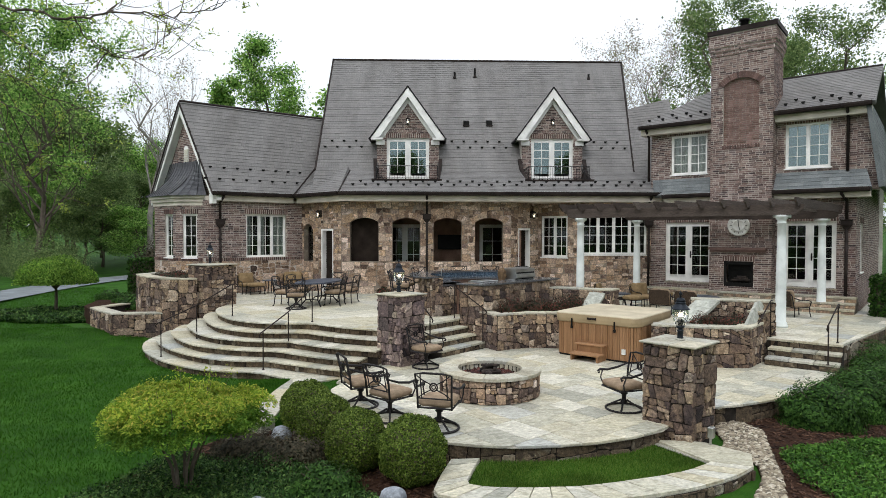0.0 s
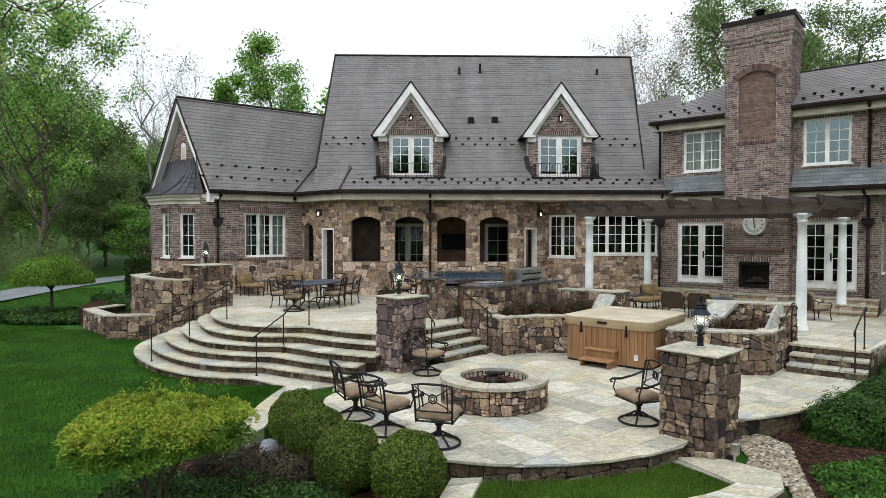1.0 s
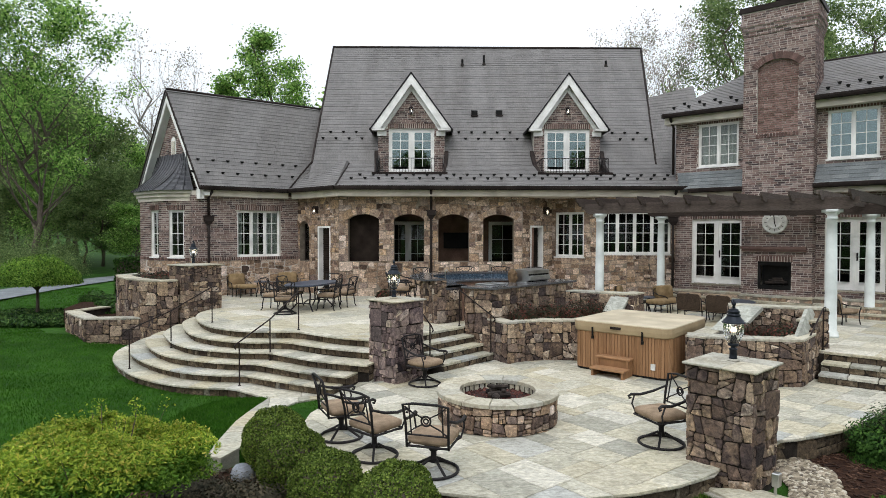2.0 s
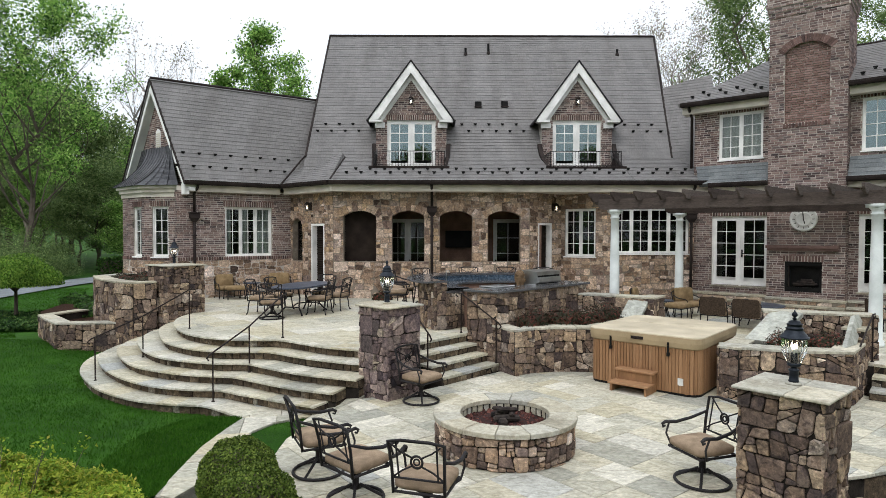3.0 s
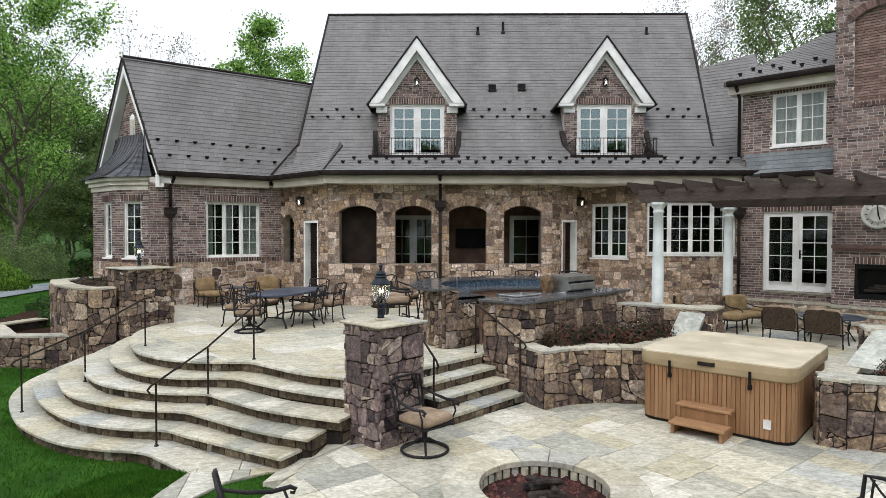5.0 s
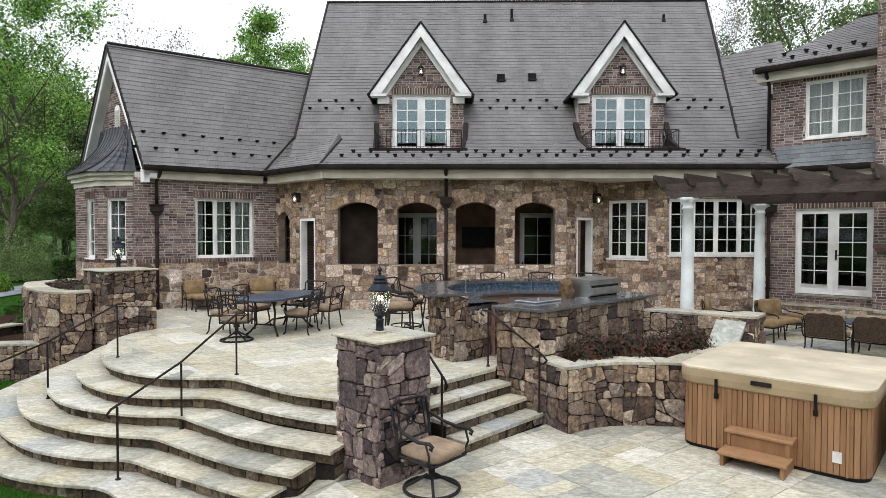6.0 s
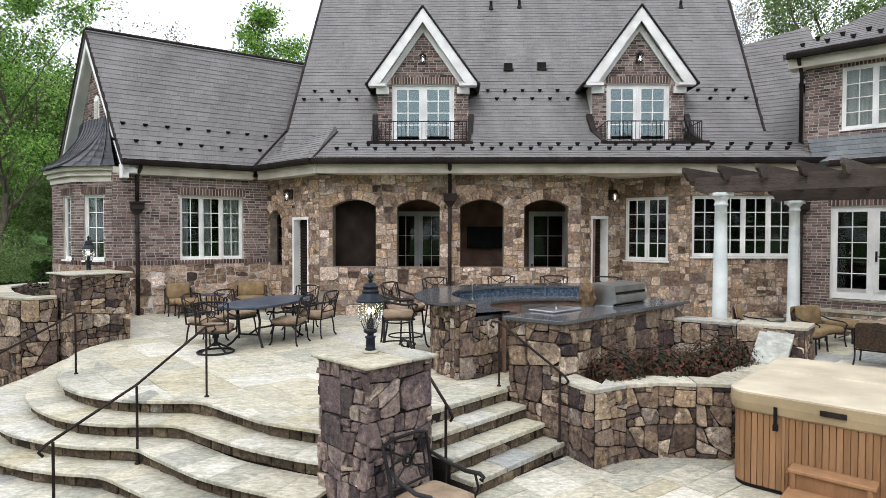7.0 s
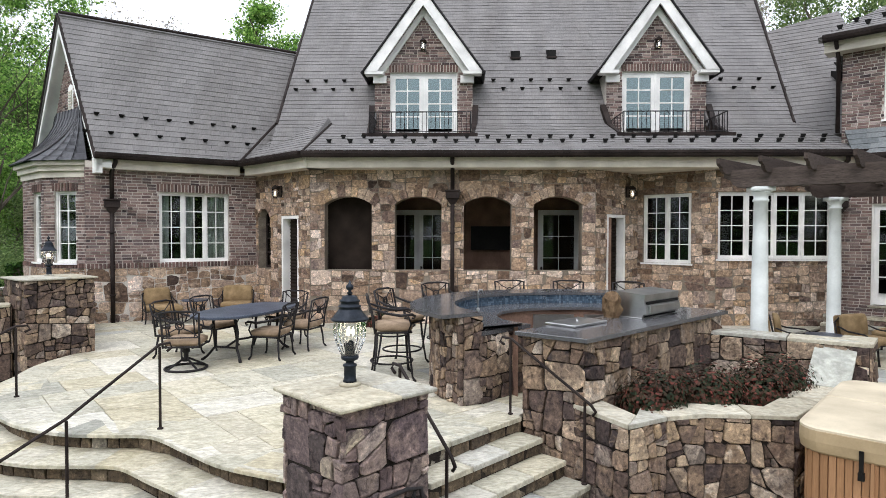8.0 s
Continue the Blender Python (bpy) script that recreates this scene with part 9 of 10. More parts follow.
part("crown", leaf_mesh("crown", pts * (1 + 0.06 * np.sin(nor[:, 0] * 8))[:, None] * np.array((1, 1, 0.8)) + np.array((0, 0, 1.1)), 0.05, L_ROUND, 82, nor, 0.8), None, rt)

# shrubs in the beds
shrub("shrub", "bronze-leaved low shrub in the mulch bed", -1.85, 1.0, -1.0, 0.75, 0.6, 0.42, L_BROWN, 0.022, 10000, 91)
shrub("shrub", "bronze-leaved low shrub beside the maple", -2.6, 1.25, -1.0, 0.6, 0.55, 0.4, L_BROWN, 0.022, 8000, 92)
shrub("shrub", "fresh green low shrub near the boxwoods", -1.25, -0.1, -1.0, 0.5, 0.45, 0.42, L_SHRUB, 0.022, 11000, 93)
shrub("azalea", "rounded green azalea bush above the gravel", 6.6, 2.55, -1.0, 0.75, 0.65, 0.75, L_SHRUB, 0.028, 17000, 94, group="azaleas")
shrub("azalea", "rounded green azalea bush beside the patio edge", 7.55, 3.0, -1.0, 0.85, 0.7, 0.8, L_SHRUB, 0.028, 19000, 95, group="azaleas")
shrub("azalea", "rounded green azalea bush near the steps", 8.6, 3.9, -1.0, 0.9, 0.75, 0.8, L_SHRUB, 0.028, 19000, 96, group="azaleas")
shrub("azalea", "rounded green azalea bush at the terrace wall", 9.8, 4.9, -1.0, 1.0, 0.8, 0.75, L_SHRUB, 0.03, 17000, 97, group="azaleas")
shrub("shrub", "feathery blue-green shrub by the terrace wall", 9.9, 5.6, -0.9, 0.8, 0.6, 0.75, L_SHRUB, 0.026, 10000, 98)
shrub("shrub", "feathery blue-green shrub along the terrace wall", 11.3, 6.6, -0.9, 0.9, 0.6, 0.75, L_SHRUB, 0.026, 10000, 99)
for k, (x, y, rx) in enumerate(((2.2, 8.15, 0.45), (2.85, 8.4, 0.5), (3.5, 8.65, 0.5), (3.95, 9.0, 0.4))):
    shrub("rose_bush", "dark red-green rose bush in the planter", x, y, 0.1, rx, 0.44, 0.50, L_ROSE, 0.027, 4200, 110 + k, group="rose bushes")
for k, (x, y) in enumerate(((6.3, 6.2), (7.0, 6.1))):
    shrub("rose_bush", "dark red-green rose bush in the planter", x, y, 0.05, 0.42, 0.35, 0.38, L_ROSE, 0.026, 3600, 115 + k, group="rose bushes")
for k, (x, y) in enumerate(((-9.05, 13.5), (-8.5, 12.7), (-7.8, 12.2), (-8.9, 14.4))):
    shrub("shrub", "low reddish-green shrub under the bay window", x, y, 0.6, 0.5, 0.45, 0.32, L_ROSE if k % 2 else L_BROWN, 0.045, 2200, 120 + k, group="shrubs under the bay")
for k, (x, y) in enumerate(((-10.35, 14.2), (-10.9, 15.4), (-11.7, 16.4), (-12.9, 17.6))):
    shrub("shrub", "small rounded shrub in the mulch bed", x, y, -0.5, 0.6, 0.55, 0.45, L_SHRUB, 0.05, 2500, 130 + k, group="shrubs in the low bed")
shrub("planter_plant", "low reddish-brown plant at the porch wall", -1.55, 14.75, 0.0, 0.35, 0.25, 0.3, L_ROSE, 0.05, 1200, 140)


shrub("brushy_shrub", "large rounded olive-green shrub beyond the drive", -27.0, 36.5, -0.8, 3.4, 2.6, 3.4, L_FAR, 0.055, 30000, 141, shell=0.3)
shrub("brushy_shrub", "twiggy reddish-brown shrub beyond the lawn", -19.8, 38.0, -0.7, 1.8, 1.6, 3.0, L_BROWN, 0.09, 6000, 142)
shrub("brushy_shrub", "large dull green shrub at the edge of the woods", -33.0, 41.0, -0.7, 3.4, 2.6, 3.6, L_FAR, 0.06, 26000, 143, shell=0.3)


def hedge(label, x0, y0, x1, y1, z0, z1, seed, turn=0.0):
    t = thing("hedge", label, "hedge", pose((x0 + x1) / 2, (y0 + y1) / 2, 0, 0, 0, turn))
    w, d = (x1 - x0) / 2, (y1 - y0) / 2
    rn = np.random.default_rng(seed)
    p = rn.uniform(-1, 1, size=(9000, 3))
    ax = rn.integers(0, 3, 9000)
    sg = np.where(rn.random(9000) < 0.5, -1, 1)
    for i in range(3):
        p[ax == i, i] = sg[ax == i] * rn.uniform(0.9, 1.0, (ax == i).sum())
    p = p * np.array((w, d, (z1 - z0) / 2)) + np.array((0, 0, (z0 + z1) / 2)) + rn.normal(size=p.shape) * 0.02
    g = Geo()
    g.bevel_box(-w * 0.9, -d * 0.9, z0, w * 0.9, d * 0.9, z1 - 0.08, 0.05)
    part("stem_core", g, M_BARK, t)
    part("foliage", leaf_mesh("foliage", p, 0.06, L_SHRUB, seed), None, t)


hedge("clipped dark green hedge beside the bay", -12.6, 18.4, -11.4, 19.8, -0.9, 1.15, 150)
hedge("clipped dark green hedge at the end wall", 13.0, 9.4, 15.6, 10.8, -0.2, 1.0, 151, 40)


# boulders
def boulder(x, y, z, r, seed):
    rng = random.Random(seed)
    g = Geo()
    rows = []
    ph = [rng.uniform(0, 6) for _ in range(4)]
    for i in range(7):
        b = -1.2 + 2.6 * i / 6
        rr = max(math.cos(b * 0.95), 0.05)
        rows.append([(r * rr * (1 + 0.14 * math.sin(3 * a + ph[0]) + 0.1 * math.sin(5 * a + ph[1] + b)) * math.cos(a), r * 0.8 * rr * (1 + 0.12 * math.sin(2 * a + ph[2])) * math.sin(a), r * 0.95 * math.sin(b) + r * 0.5) for a in [2 * math.pi * k / 14 for k in range(14)]])
    g.loft(rows)
    tagged(part("boulder", g, M_BOULDER, None, smooth=False, at=pose(x, y, z)), "pale blue-grey angular boulder in the mulch", "boulder", "boulders")


boulder(-2.28, 1.98, -1.0, 0.15, 1)
boulder(-0.42, -0.35, -1.0, 0.15, 2)
boulder(-1.95, -0.55, -1.0, 0.14, 3)

# beds, gravel and ground cover
left_bed = smooth_line([(-2.92, 2.4), (-2.6, 2.2), (-2.2, 2.9), (-1.75, 2.9), (-1.3, 2.1), (-0.6, 1.35), (0.2, 0.85), (0.1, 0.2), (0.0, -0.6), (-0.4, -2.2), (-2.5, -2.6), (-4.4, -1.8), (-4.2, -0.4), (-3.6, 1.2), (-2.92, 2.4)], 4)
g = Geo()
g.prism(left_bed[:-1], -1.2, -0.975)
setting("bed_left", g, M_MULCH, "dark bark mulch bed round the boxwoods")
right_bed = [(4.6, 2.35), (5.2, 2.5), (6.0, 2.85), (7.0, 3.5), (8.6, 4.8), (9.1, 5.1), (11.8, 7.3), (14, 6.5), (12, 3.0), (8.5, 1.0), (5.5, -1.0), (4.2, -0.6), (4.3, 0.2), (4.55, 0.8)]
g = Geo()
g.prism(right_bed, -1.2, -0.97)
setting("bed_right", g, M_MULCH, "dark bark mulch bed beside the gravel")


def inside(poly, x, y):
    hit = False
    for i, (x1, y1) in enumerate(poly):
        x2, y2 = poly[(i + 1) % len(poly)]
        if (y1 > y) != (y2 > y) and x < (x2 - x1) * (y - y1) / (y2 - y1) + x1:
            hit = not hit
    return hit


def scatter(poly, n, seed):
    rng = random.Random(seed)
    x0, x1, y0, y1 = min(p[0] for p in poly), max(p[0] for p in poly), min(p[1] for p in poly), max(p[1] for p in poly)
    out = []
    while len(out) < n:
        x, y = rng.uniform(x0, x1), rng.uniform(y0, y1)
        if inside(poly, x, y):
            out.append((x, y))
    return out


gravel_bed = smooth_line([(4.5, 1.55), (4.75, 2.35), (5.2, 2.55), (5.35, 2.1), (5.15, 1.6), (4.88, 0.95), (4.58, 0.25), (4.25, -0.4), (3.9, -0.9), (3.7, -0.75), (3.95, -0.3), (4.35, 0.25), (4.5, 0.8), (4.3, 1.2), (4.5, 1.55)], 4)[:-1]
g = Geo()
rng = random.Random(91)
for x, y in scatter(gravel_bed, 2600, 90):
    s = rng.uniform(0.014, 0.036)
    a = rng.uniform(0, 6.28)
    z = -0.965
    g.loft([[(x + s * 1.3 * math.cos(t + a), y + s * math.sin(t + a), z) for t in (0, 1.2, 2.5, 3.7, 5.0)], [(x + s * 1.1 * math.cos(t + a), y + s * 0.85 * math.sin(t + a), z + s * 0.6) for t in (0, 1.2, 2.5, 3.7, 5.0)],
            [(x + s * 0.5 * math.cos(t + a), y + s * 0.4 * math.sin(t + a), z + s * 0.95) for t in (0, 1.2, 2.5, 3.7, 5.0)]])
tagged(part("gravel", g, M_GRAVEL), "cream and tan river gravel in a dry swale", "gravel", "", "stuff")
g = Geo()
for poly, cnt, z, sd in ((left_bed, 3500, -0.972, 92), (right_bed, 6000, -0.967, 93)):
    for x, y in scatter(poly, cnt, sd):
        l, w, a = rng.uniform(0.02, 0.05), rng.uniform(0.006, 0.014), rng.uniform(0, 3.14)
        c, s = math.cos(a), math.sin(a)
        t = rng.uniform(-0.01, 0.012)
        g.hexa([(x - c * l - s * w, y - s * l + c * w, z), (x + c * l - s * w, y + s * l + c * w, z + t), (x + c * l + s * w, y + s * l - c * w, z + t), (x - c * l + s * w, y - s * l - c * w, z),
                (x - c * l - s * w, y - s * l + c * w, z + 0.01), (x + c * l - s * w, y + s * l + c * w, z + 0.01 + t), (x + c * l + s * w, y + s * l - c * w, z + 0.01 + t), (x - c * l + s * w, y - s * l - c * w, z + 0.01)])
tagged(part("mulch_chips", g, M_CHIP), "scattered dark bark chips", "mulch", "", "stuff")


def cover(name, label, poly, n, z, height, size, material, seed):
    rn = np.random.default_rng(seed)
    xy = np.array(scatter(poly, n, seed))
    h = height * (0.45 + 0.55 * (0.5 + 0.5 * np.sin(xy[:, 0] * 4.1 + 1) * np.cos(xy[:, 1] * 3.7)))
    p = np.column_stack([xy, z + rn.random(n) ** 0.6 * h])
    tagged(part(name, leaf_mesh(name, p, size, material, seed, np.tile((0, 0, 1.0), (n, 1)), 0.9, 2.4), None), label, "ground cover", "", "stuff")


cover("juniper_cover", "dark green spreading ground cover in the bed", [(-4.3, -0.6), (-3.5, 1.1), (-2.4, 0.9), (-1.5, 0.6), (-0.6, -0.4), (-0.3, -2.2), (-2.5, -2.5), (-4.3, -1.8)], 60000, -0.98, 0.22, 0.019, L_COVER, 160)
cover("leafy_cover", "bright green low ground cover beside the mulch", [(5.05, 1.1), (6.1, 1.4), (7.4, 1.75), (9.5, 2.9), (12, 4.7), (13, 2.0), (9, 0), (6.5, -1.5), (5.0, -1.2), (4.72, 0.0)], 60000, -0.99, 0.16, 0.026, L_LOW, 161)
cover("juniper_cover", "dark green ground cover under the round tree", [(-17.2, 15.6), (-14.3, 14.5), (-12.2, 14.6), (-11.9, 16.2), (-13.4, 18.0), (-16.4, 18.4), (-17.4, 17.2)], 16000, -1.0, 0.24, 0.06, L_COVER, 162)

# lawn blades
blocked = [lower, left_path, front_ring, left_bed[:-1], right_bed, step_lines[5] + [(-1, 8), (-6, 14), (-9, 12)], upper]


def blades(name, label, polys, seed, h=0.05, at=-1.0, wide=1.0):
    rn = np.random.default_rng(seed)
    pts = []
    for poly, n in polys:
        pts += [p for p in scatter(poly, n, seed + n) if not any(inside(b, *p) for b in blocked)]
    xy = np.array(pts)
    n = len(xy)
    a = rn.uniform(0, 6.283, n)
    w = rn.uniform(0.004, 0.008, n) * wide
    hh = rn.uniform(0.6, 1.2, n) * h
    base = np.full(n, at)
    lean = rn.normal(size=(n, 2)) * 0.018
    zt = np.array([0.05 * math.sin(x * 0.6) * math.sin(y * 0.5) + lawn_rise(x, y) for x, y in xy])
    zt = np.where((xy[:, 0] > -4) & (xy[:, 1] > -3), np.minimum(zt, 0), zt)
    v = np.zeros((n, 3, 3))
    v[:, 0] = np.column_stack([xy[:, 0] - np.cos(a) * w, xy[:, 1] - np.sin(a) * w, base + zt])
    v[:, 1] = np.column_stack([xy[:, 0] + np.cos(a) * w, xy[:, 1] + np.sin(a) * w, base + zt])
    v[:, 2] = np.column_stack([xy[:, 0] + lean[:, 0], xy[:, 1] + lean[:, 1], base + zt + hh])
    me = bpy.data.meshes.new(name)
    me.from_pydata(v.reshape(-1, 3).tolist(), [], np.arange(n * 3).reshape(-1, 3).tolist())
    me.materials.append(L_GRASS)
    tagged(part(name, me, None), label, "grass", "", "stuff")


blades("lawn_grass", "short dense dark green lawn grass", [([(-13, 12), (-9, 11.5), (-2.8, 5.3), (-2.9, 2.4), (-3.6, 1.2), (-4.4, -1.6), (-8, -1), (-13, 6)], 90000)], 170, 0.045)
blades("lawn_grass", "dark green lawn grass towards the drive", [([(-13, 12), (-11.2, 12), (-13.2, 14.8), (-14, 18), (-19, 29), (-34, 28), (-34, 8), (-13, 6)], 80000)], 174, 0.05, -1.0, 2.4)
blocked = []
blades("lawn_grass", "short green grass beside the flagstone path", [(lawn_nook, 12000)], 172, 0.05, -0.87)
front_lawn = inner_path + [(3.3, 1.28), (2.9, 1.0), (2.3, 0.8), (1.7, 0.68), (1.2, 0.66), (0.7, 0.7)]
g = Geo()
g.prism(front_lawn, -1.2, -0.9)
setting("lawn_front", g, M_LAWN, "small curved lawn inside the path")
blocked = []
rn_xy = np.array(scatter(front_lawn, 26000, 171))
rn = np.random.default_rng(171)
n = len(rn_xy)
v = np.zeros((n, 3, 3))
a, hh = rn.uniform(0, 6.28, n), rn.uniform(0.03, 0.065, n)
v[:, 0] = np.column_stack([rn_xy[:, 0] - np.cos(a) * 0.005, rn_xy[:, 1] - np.sin(a) * 0.005, np.full(n, -0.9)])
v[:, 1] = np.column_stack([rn_xy[:, 0] + np.cos(a) * 0.005, rn_xy[:, 1] + np.sin(a) * 0.005, np.full(n, -0.9)])
v[:, 2] = np.column_stack([rn_xy + rn.normal(size=(n, 2)) * 0.018, -0.9 + hh])
me = bpy.data.meshes.new("lawn_grass")
me.from_pydata(v.reshape(-1, 3).tolist(), [], np.arange(n * 3).reshape(-1, 3).tolist())
me.materials.append(L_GRASSPALE)
tagged(part("lawn_grass", me, None), "short green grass inside the curved path", "grass", "", "stuff")

rng = random.Random(173)
v = []
for _ in range(16000):
    i, f, w = rng.randrange(len(bank_in) - 1), rng.random(), rng.random()
    a = [bank_in[i][c] * (1 - f) + bank_in[i + 1][c] * f for c in (0, 1)]
    b = [bank_out[i][c] * (1 - f) + bank_out[i + 1][c] * f for c in (0, 1)]
    x, y = a[0] * (1 - w) + b[0] * w, a[1] * (1 - w) + b[1] * w
    z = -0.855 - 0.09 * w if w < 0.5 else -0.90 - 0.24 * (w - 0.5)
    t, h = rng.uniform(0, 6.28), rng.uniform(0.028, 0.055)
    v += [(x - 0.006 * math.cos(t), y - 0.006 * math.sin(t), z), (x + 0.006 * math.cos(t), y + 0.006 * math.sin(t), z), (x + rng.gauss(0, 0.018), y + rng.gauss(0, 0.018), z + h)]
me = bpy.data.meshes.new("lawn_grass")
me.from_pydata(v, [], [(k, k + 1, k + 2) for k in range(0, len(v), 3)])
me.materials.append(L_GRASS)
tagged(part("lawn_grass", me, None), "short green grass on the bank beside the path", "grass", "", "stuff")

# tree whose twigs hang over the lawn
BOUGHS = [
    [(-3.73, -3.51, 3.91), (-2.7, -3.91, 3.51), (-2.21, -4.01, 3.4), (-1.94, -4.06, 3.33), (-1.75, -4.11, 3.35), (-1.51, -4.16, 3.34), (-1.31, -4.21, 3.31), (-1.1, -4.21, 3.36)],
    [(-1.94, -4.06, 3.33), (-1.91, -4.01, 3.26), (-1.81, -3.96, 3.19), (-1.66, -3.96, 3.16), (-1.48, -4.01, 3.15)],
    [(-1.81, -3.96, 3.19), (-1.92, -3.86, 3.12), (-2.07, -3.81, 3.06), (-2.26, -3.71, 3.04)],
    [(-4.01, -3.21, 3.57), (-2.93, -3.51, 3.26), (-2.61, -3.61, 3.16), (-2.33, -3.71, 3.02), (-2.19, -3.71, 2.91), (-2.12, -3.71, 2.79)],
    [(-4.11, -3.11, 3.45), (-3.0, -3.41, 3.06), (-2.71, -3.51, 3.01), (-2.49, -3.51, 2.91), (-2.33, -3.51, 2.78)],
    [(-4.2, -3.01, 2.86), (-3.15, -3.31, 2.58), (-2.82, -3.41, 2.53), (-2.56, -3.41, 2.47), (-2.31, -3.41, 2.4)],
    [(-3.83, -3.41, 4.25), (-2.67, -3.81, 3.68), (-2.27, -4.01, 3.55), (-2.08, -4.01, 3.48), (-1.99, -4.01, 3.43)],
    [(-4.39, -2.81, 3.02), (-3.38, -3.01, 2.86), (-2.98, -3.11, 2.8), (-2.76, -3.11, 2.74), (-2.58, -3.11, 2.62)],
    [(-3.83, -3.41, 3.73), (-2.93, -3.61, 3.46), (-2.61, -3.71, 3.4), (-2.37, -3.81, 3.26), (-2.25, -3.81, 3.17)],
    [(-1.75, -4.11, 3.35), (-1.67, -4.11, 3.41), (-1.61, -4.11, 3.48), (-1.53, -4.11, 3.55)],
    [(-1.66, -3.96, 3.16), (-1.53, -4.01, 3.2), (-1.43, -4.06, 3.26), (-1.33, -4.11, 3.27)],
]
TREE_AT = Vector((-8.2, -6.0, -1.0))
ot = thing("overhanging_tree", "tree with thin budding branches that hang over the lawn", "tree", pose(*TREE_AT))
g, tips = Geo(), []
g.tube([(0, 0, -0.2), (0.1, 0.1, 2.0), (0.3, 0.3, 4.2), (0.5, 0.5, 7.0)], [0.2, 0.17, 0.13, 0.06], 9)
rng = random.Random(55)
for n_limb, limb in enumerate(BOUGHS):
    path = [Vector(p) - TREE_AT for p in limb]
    own = path[0].x < 5.0
    if own:
        path = [Vector((0.25, 0.25, min(max(path[0].z + 0.3, 2.6), 6.0)))] + path
    fine = [Vector(p) for p in smooth_line([tuple(p) for p in path], 4)]
    fine = [p + Vector((rng.uniform(-0.02, 0.02), rng.uniform(-0.03, 0.03), rng.uniform(-0.015, 0.015))) for p in fine]
    r = 0.010 if n_limb == 0 else 0.0065 if own else 0.004
    g.tube(fine, [r * (1 - 0.8 * i / len(fine)) for i in range(len(fine))], 6, False)
    for i in range(len(fine) // 3, len(fine), 2 if n_limb not in (0, 1, 9, 10) else 1):
        d = (fine[min(i + 1, len(fine) - 1)] - fine[i - 1]).normalized()
        e = d + Vector((rng.uniform(-0.8, 0.8), rng.uniform(-0.6, 0.6), rng.uniform(-0.8, 0.9)))
        branches(rng, fine[i], e, rng.uniform(0.10, 0.24), 0.0026, 1, g, tips, 0.6, 2, 0.05, 0.22)
    tips.append(fine[-1])
part("trunk", g, M_BARK, ot, smooth=True)
base = np.array([tuple(p) for p in tips])
rn = np.random.default_rng(56)
knots = base[rn.integers(0, len(base), 330)]
pts = np.repeat(knots, 7, 0) + rn.normal(size=(330 * 7, 3)) * 0.016
part("leaf_spray", leaf_mesh("leaf_spray", pts, 0.0075, L_SPRIG, 57, None, 0.6, 2.6), None, ot)


# ---- pieces of walls, steps, roofs and pavements ----
tiles = Geo()
for item in STONEWORK:
    if item[0] == "tile":
        tiles.add(item[2].v, item[2].f)
        continue
    parent, plane, w, h, size, material, seed, low, high = item[:9]
    random.seed(seed)
    lay(course(w, h, size, seed) if h < 0.13 else rubble(w, h, size, seed=seed, skew=0.24), plane, parent, "stone", material, low, high, 0.008, 0.012, item[9] if len(item) > 9 else 300, lean=0.12)
tagged(part("mosaic_tiles", tiles, M_BLUETILE, bar, "small blue mosaic tiles"), kind="stuff")

# curved stairs: flags and riser stones
for i, line in enumerate(step_lines):
    z = -RISE * i
    stair_pieces(stairs, line, z, 0.46 if i else 0.42)
    nosing = side_line(resample(line, 0.4), 0.045)
    for k, (a, b) in enumerate(zip(nosing, nosing[1:])):
        foot = RISE if i < 5 else 0.2
        lay(course(dist(a, b), foot - 0.037, 0.21, 400 + 31 * i + k), upright(a, b, z - foot), stairs, "riser_stone", M_RISER, -0.06, 0.026, 0.008, 0.006, lean=0.08)

for i, (a, b, z) in enumerate(STAIR_ENDS):
    for row in range(2):
        lay(course(dist(a, b), RISE - 0.012, 0.2, 470 + 7 * i + row), upright(a, b, z - 0.037 - RISE * (row + 1) + 0.008), stairs, "riser_stone", M_RISER, -0.02, 0.012, 0.008, 0.006, lean=0.08)

# rough edging under the patio and paths; the riser stone's dark colour stands for shade below the coping
for parent, line, z0, z1, seed in ((patio_lower, lower[1:21], -1.0, -0.70, 500), (path_front, front_path, -1.05, -0.875, 540), (patio_terrace, terrace[1:4], -1.0, -0.21, 560)):
    short = side_line(resample(line, 0.42), -0.004)
    for k, (a, b) in enumerate(zip(short, short[1:])):
        lay(rubble(dist(a, b), z1 - z0, 0.26, 1.6, 0.3, seed=seed + k), upright(a, b, z0), parent, "edge_stone", M_RISER, -0.03, 0.015, 0.008, 0.01, lean=0.1)

# flagstones
random.seed(9)
lay(paving(upper, 0.62, radians(42), 5), level(0), patio_upper, "flagstone", M_FLAG, -0.04, 0.0, 0.006, 0.0015, near=(-1, 9), lean=0.003)
lay(paving(lower_flags, 0.5, radians(38), 6), level(-0.66), patio_lower, "flagstone", M_FLAG, -0.04, 0.0, 0.006, 0.002, near=(1, 3), lean=0.003)
lay(paving(terrace, 0.68, radians(44), 7), level(-0.16), patio_terrace, "flagstone", M_FLAG, -0.04, 0.0, 0.006, 0.002, near=(7, 7))
quads = []
for k in range(0, 40, 4):
    o, i2 = front_path[k:k + 5], inner_path[k:k + 5]
    m = len(o) // 2
    quads += [shrink(q, 0.006) if area(q) > 0 else shrink(q[::-1], 0.006) for q in ([o[0], o[m], i2[m], i2[0]], [o[m], o[-1], i2[-1], i2[m]])]
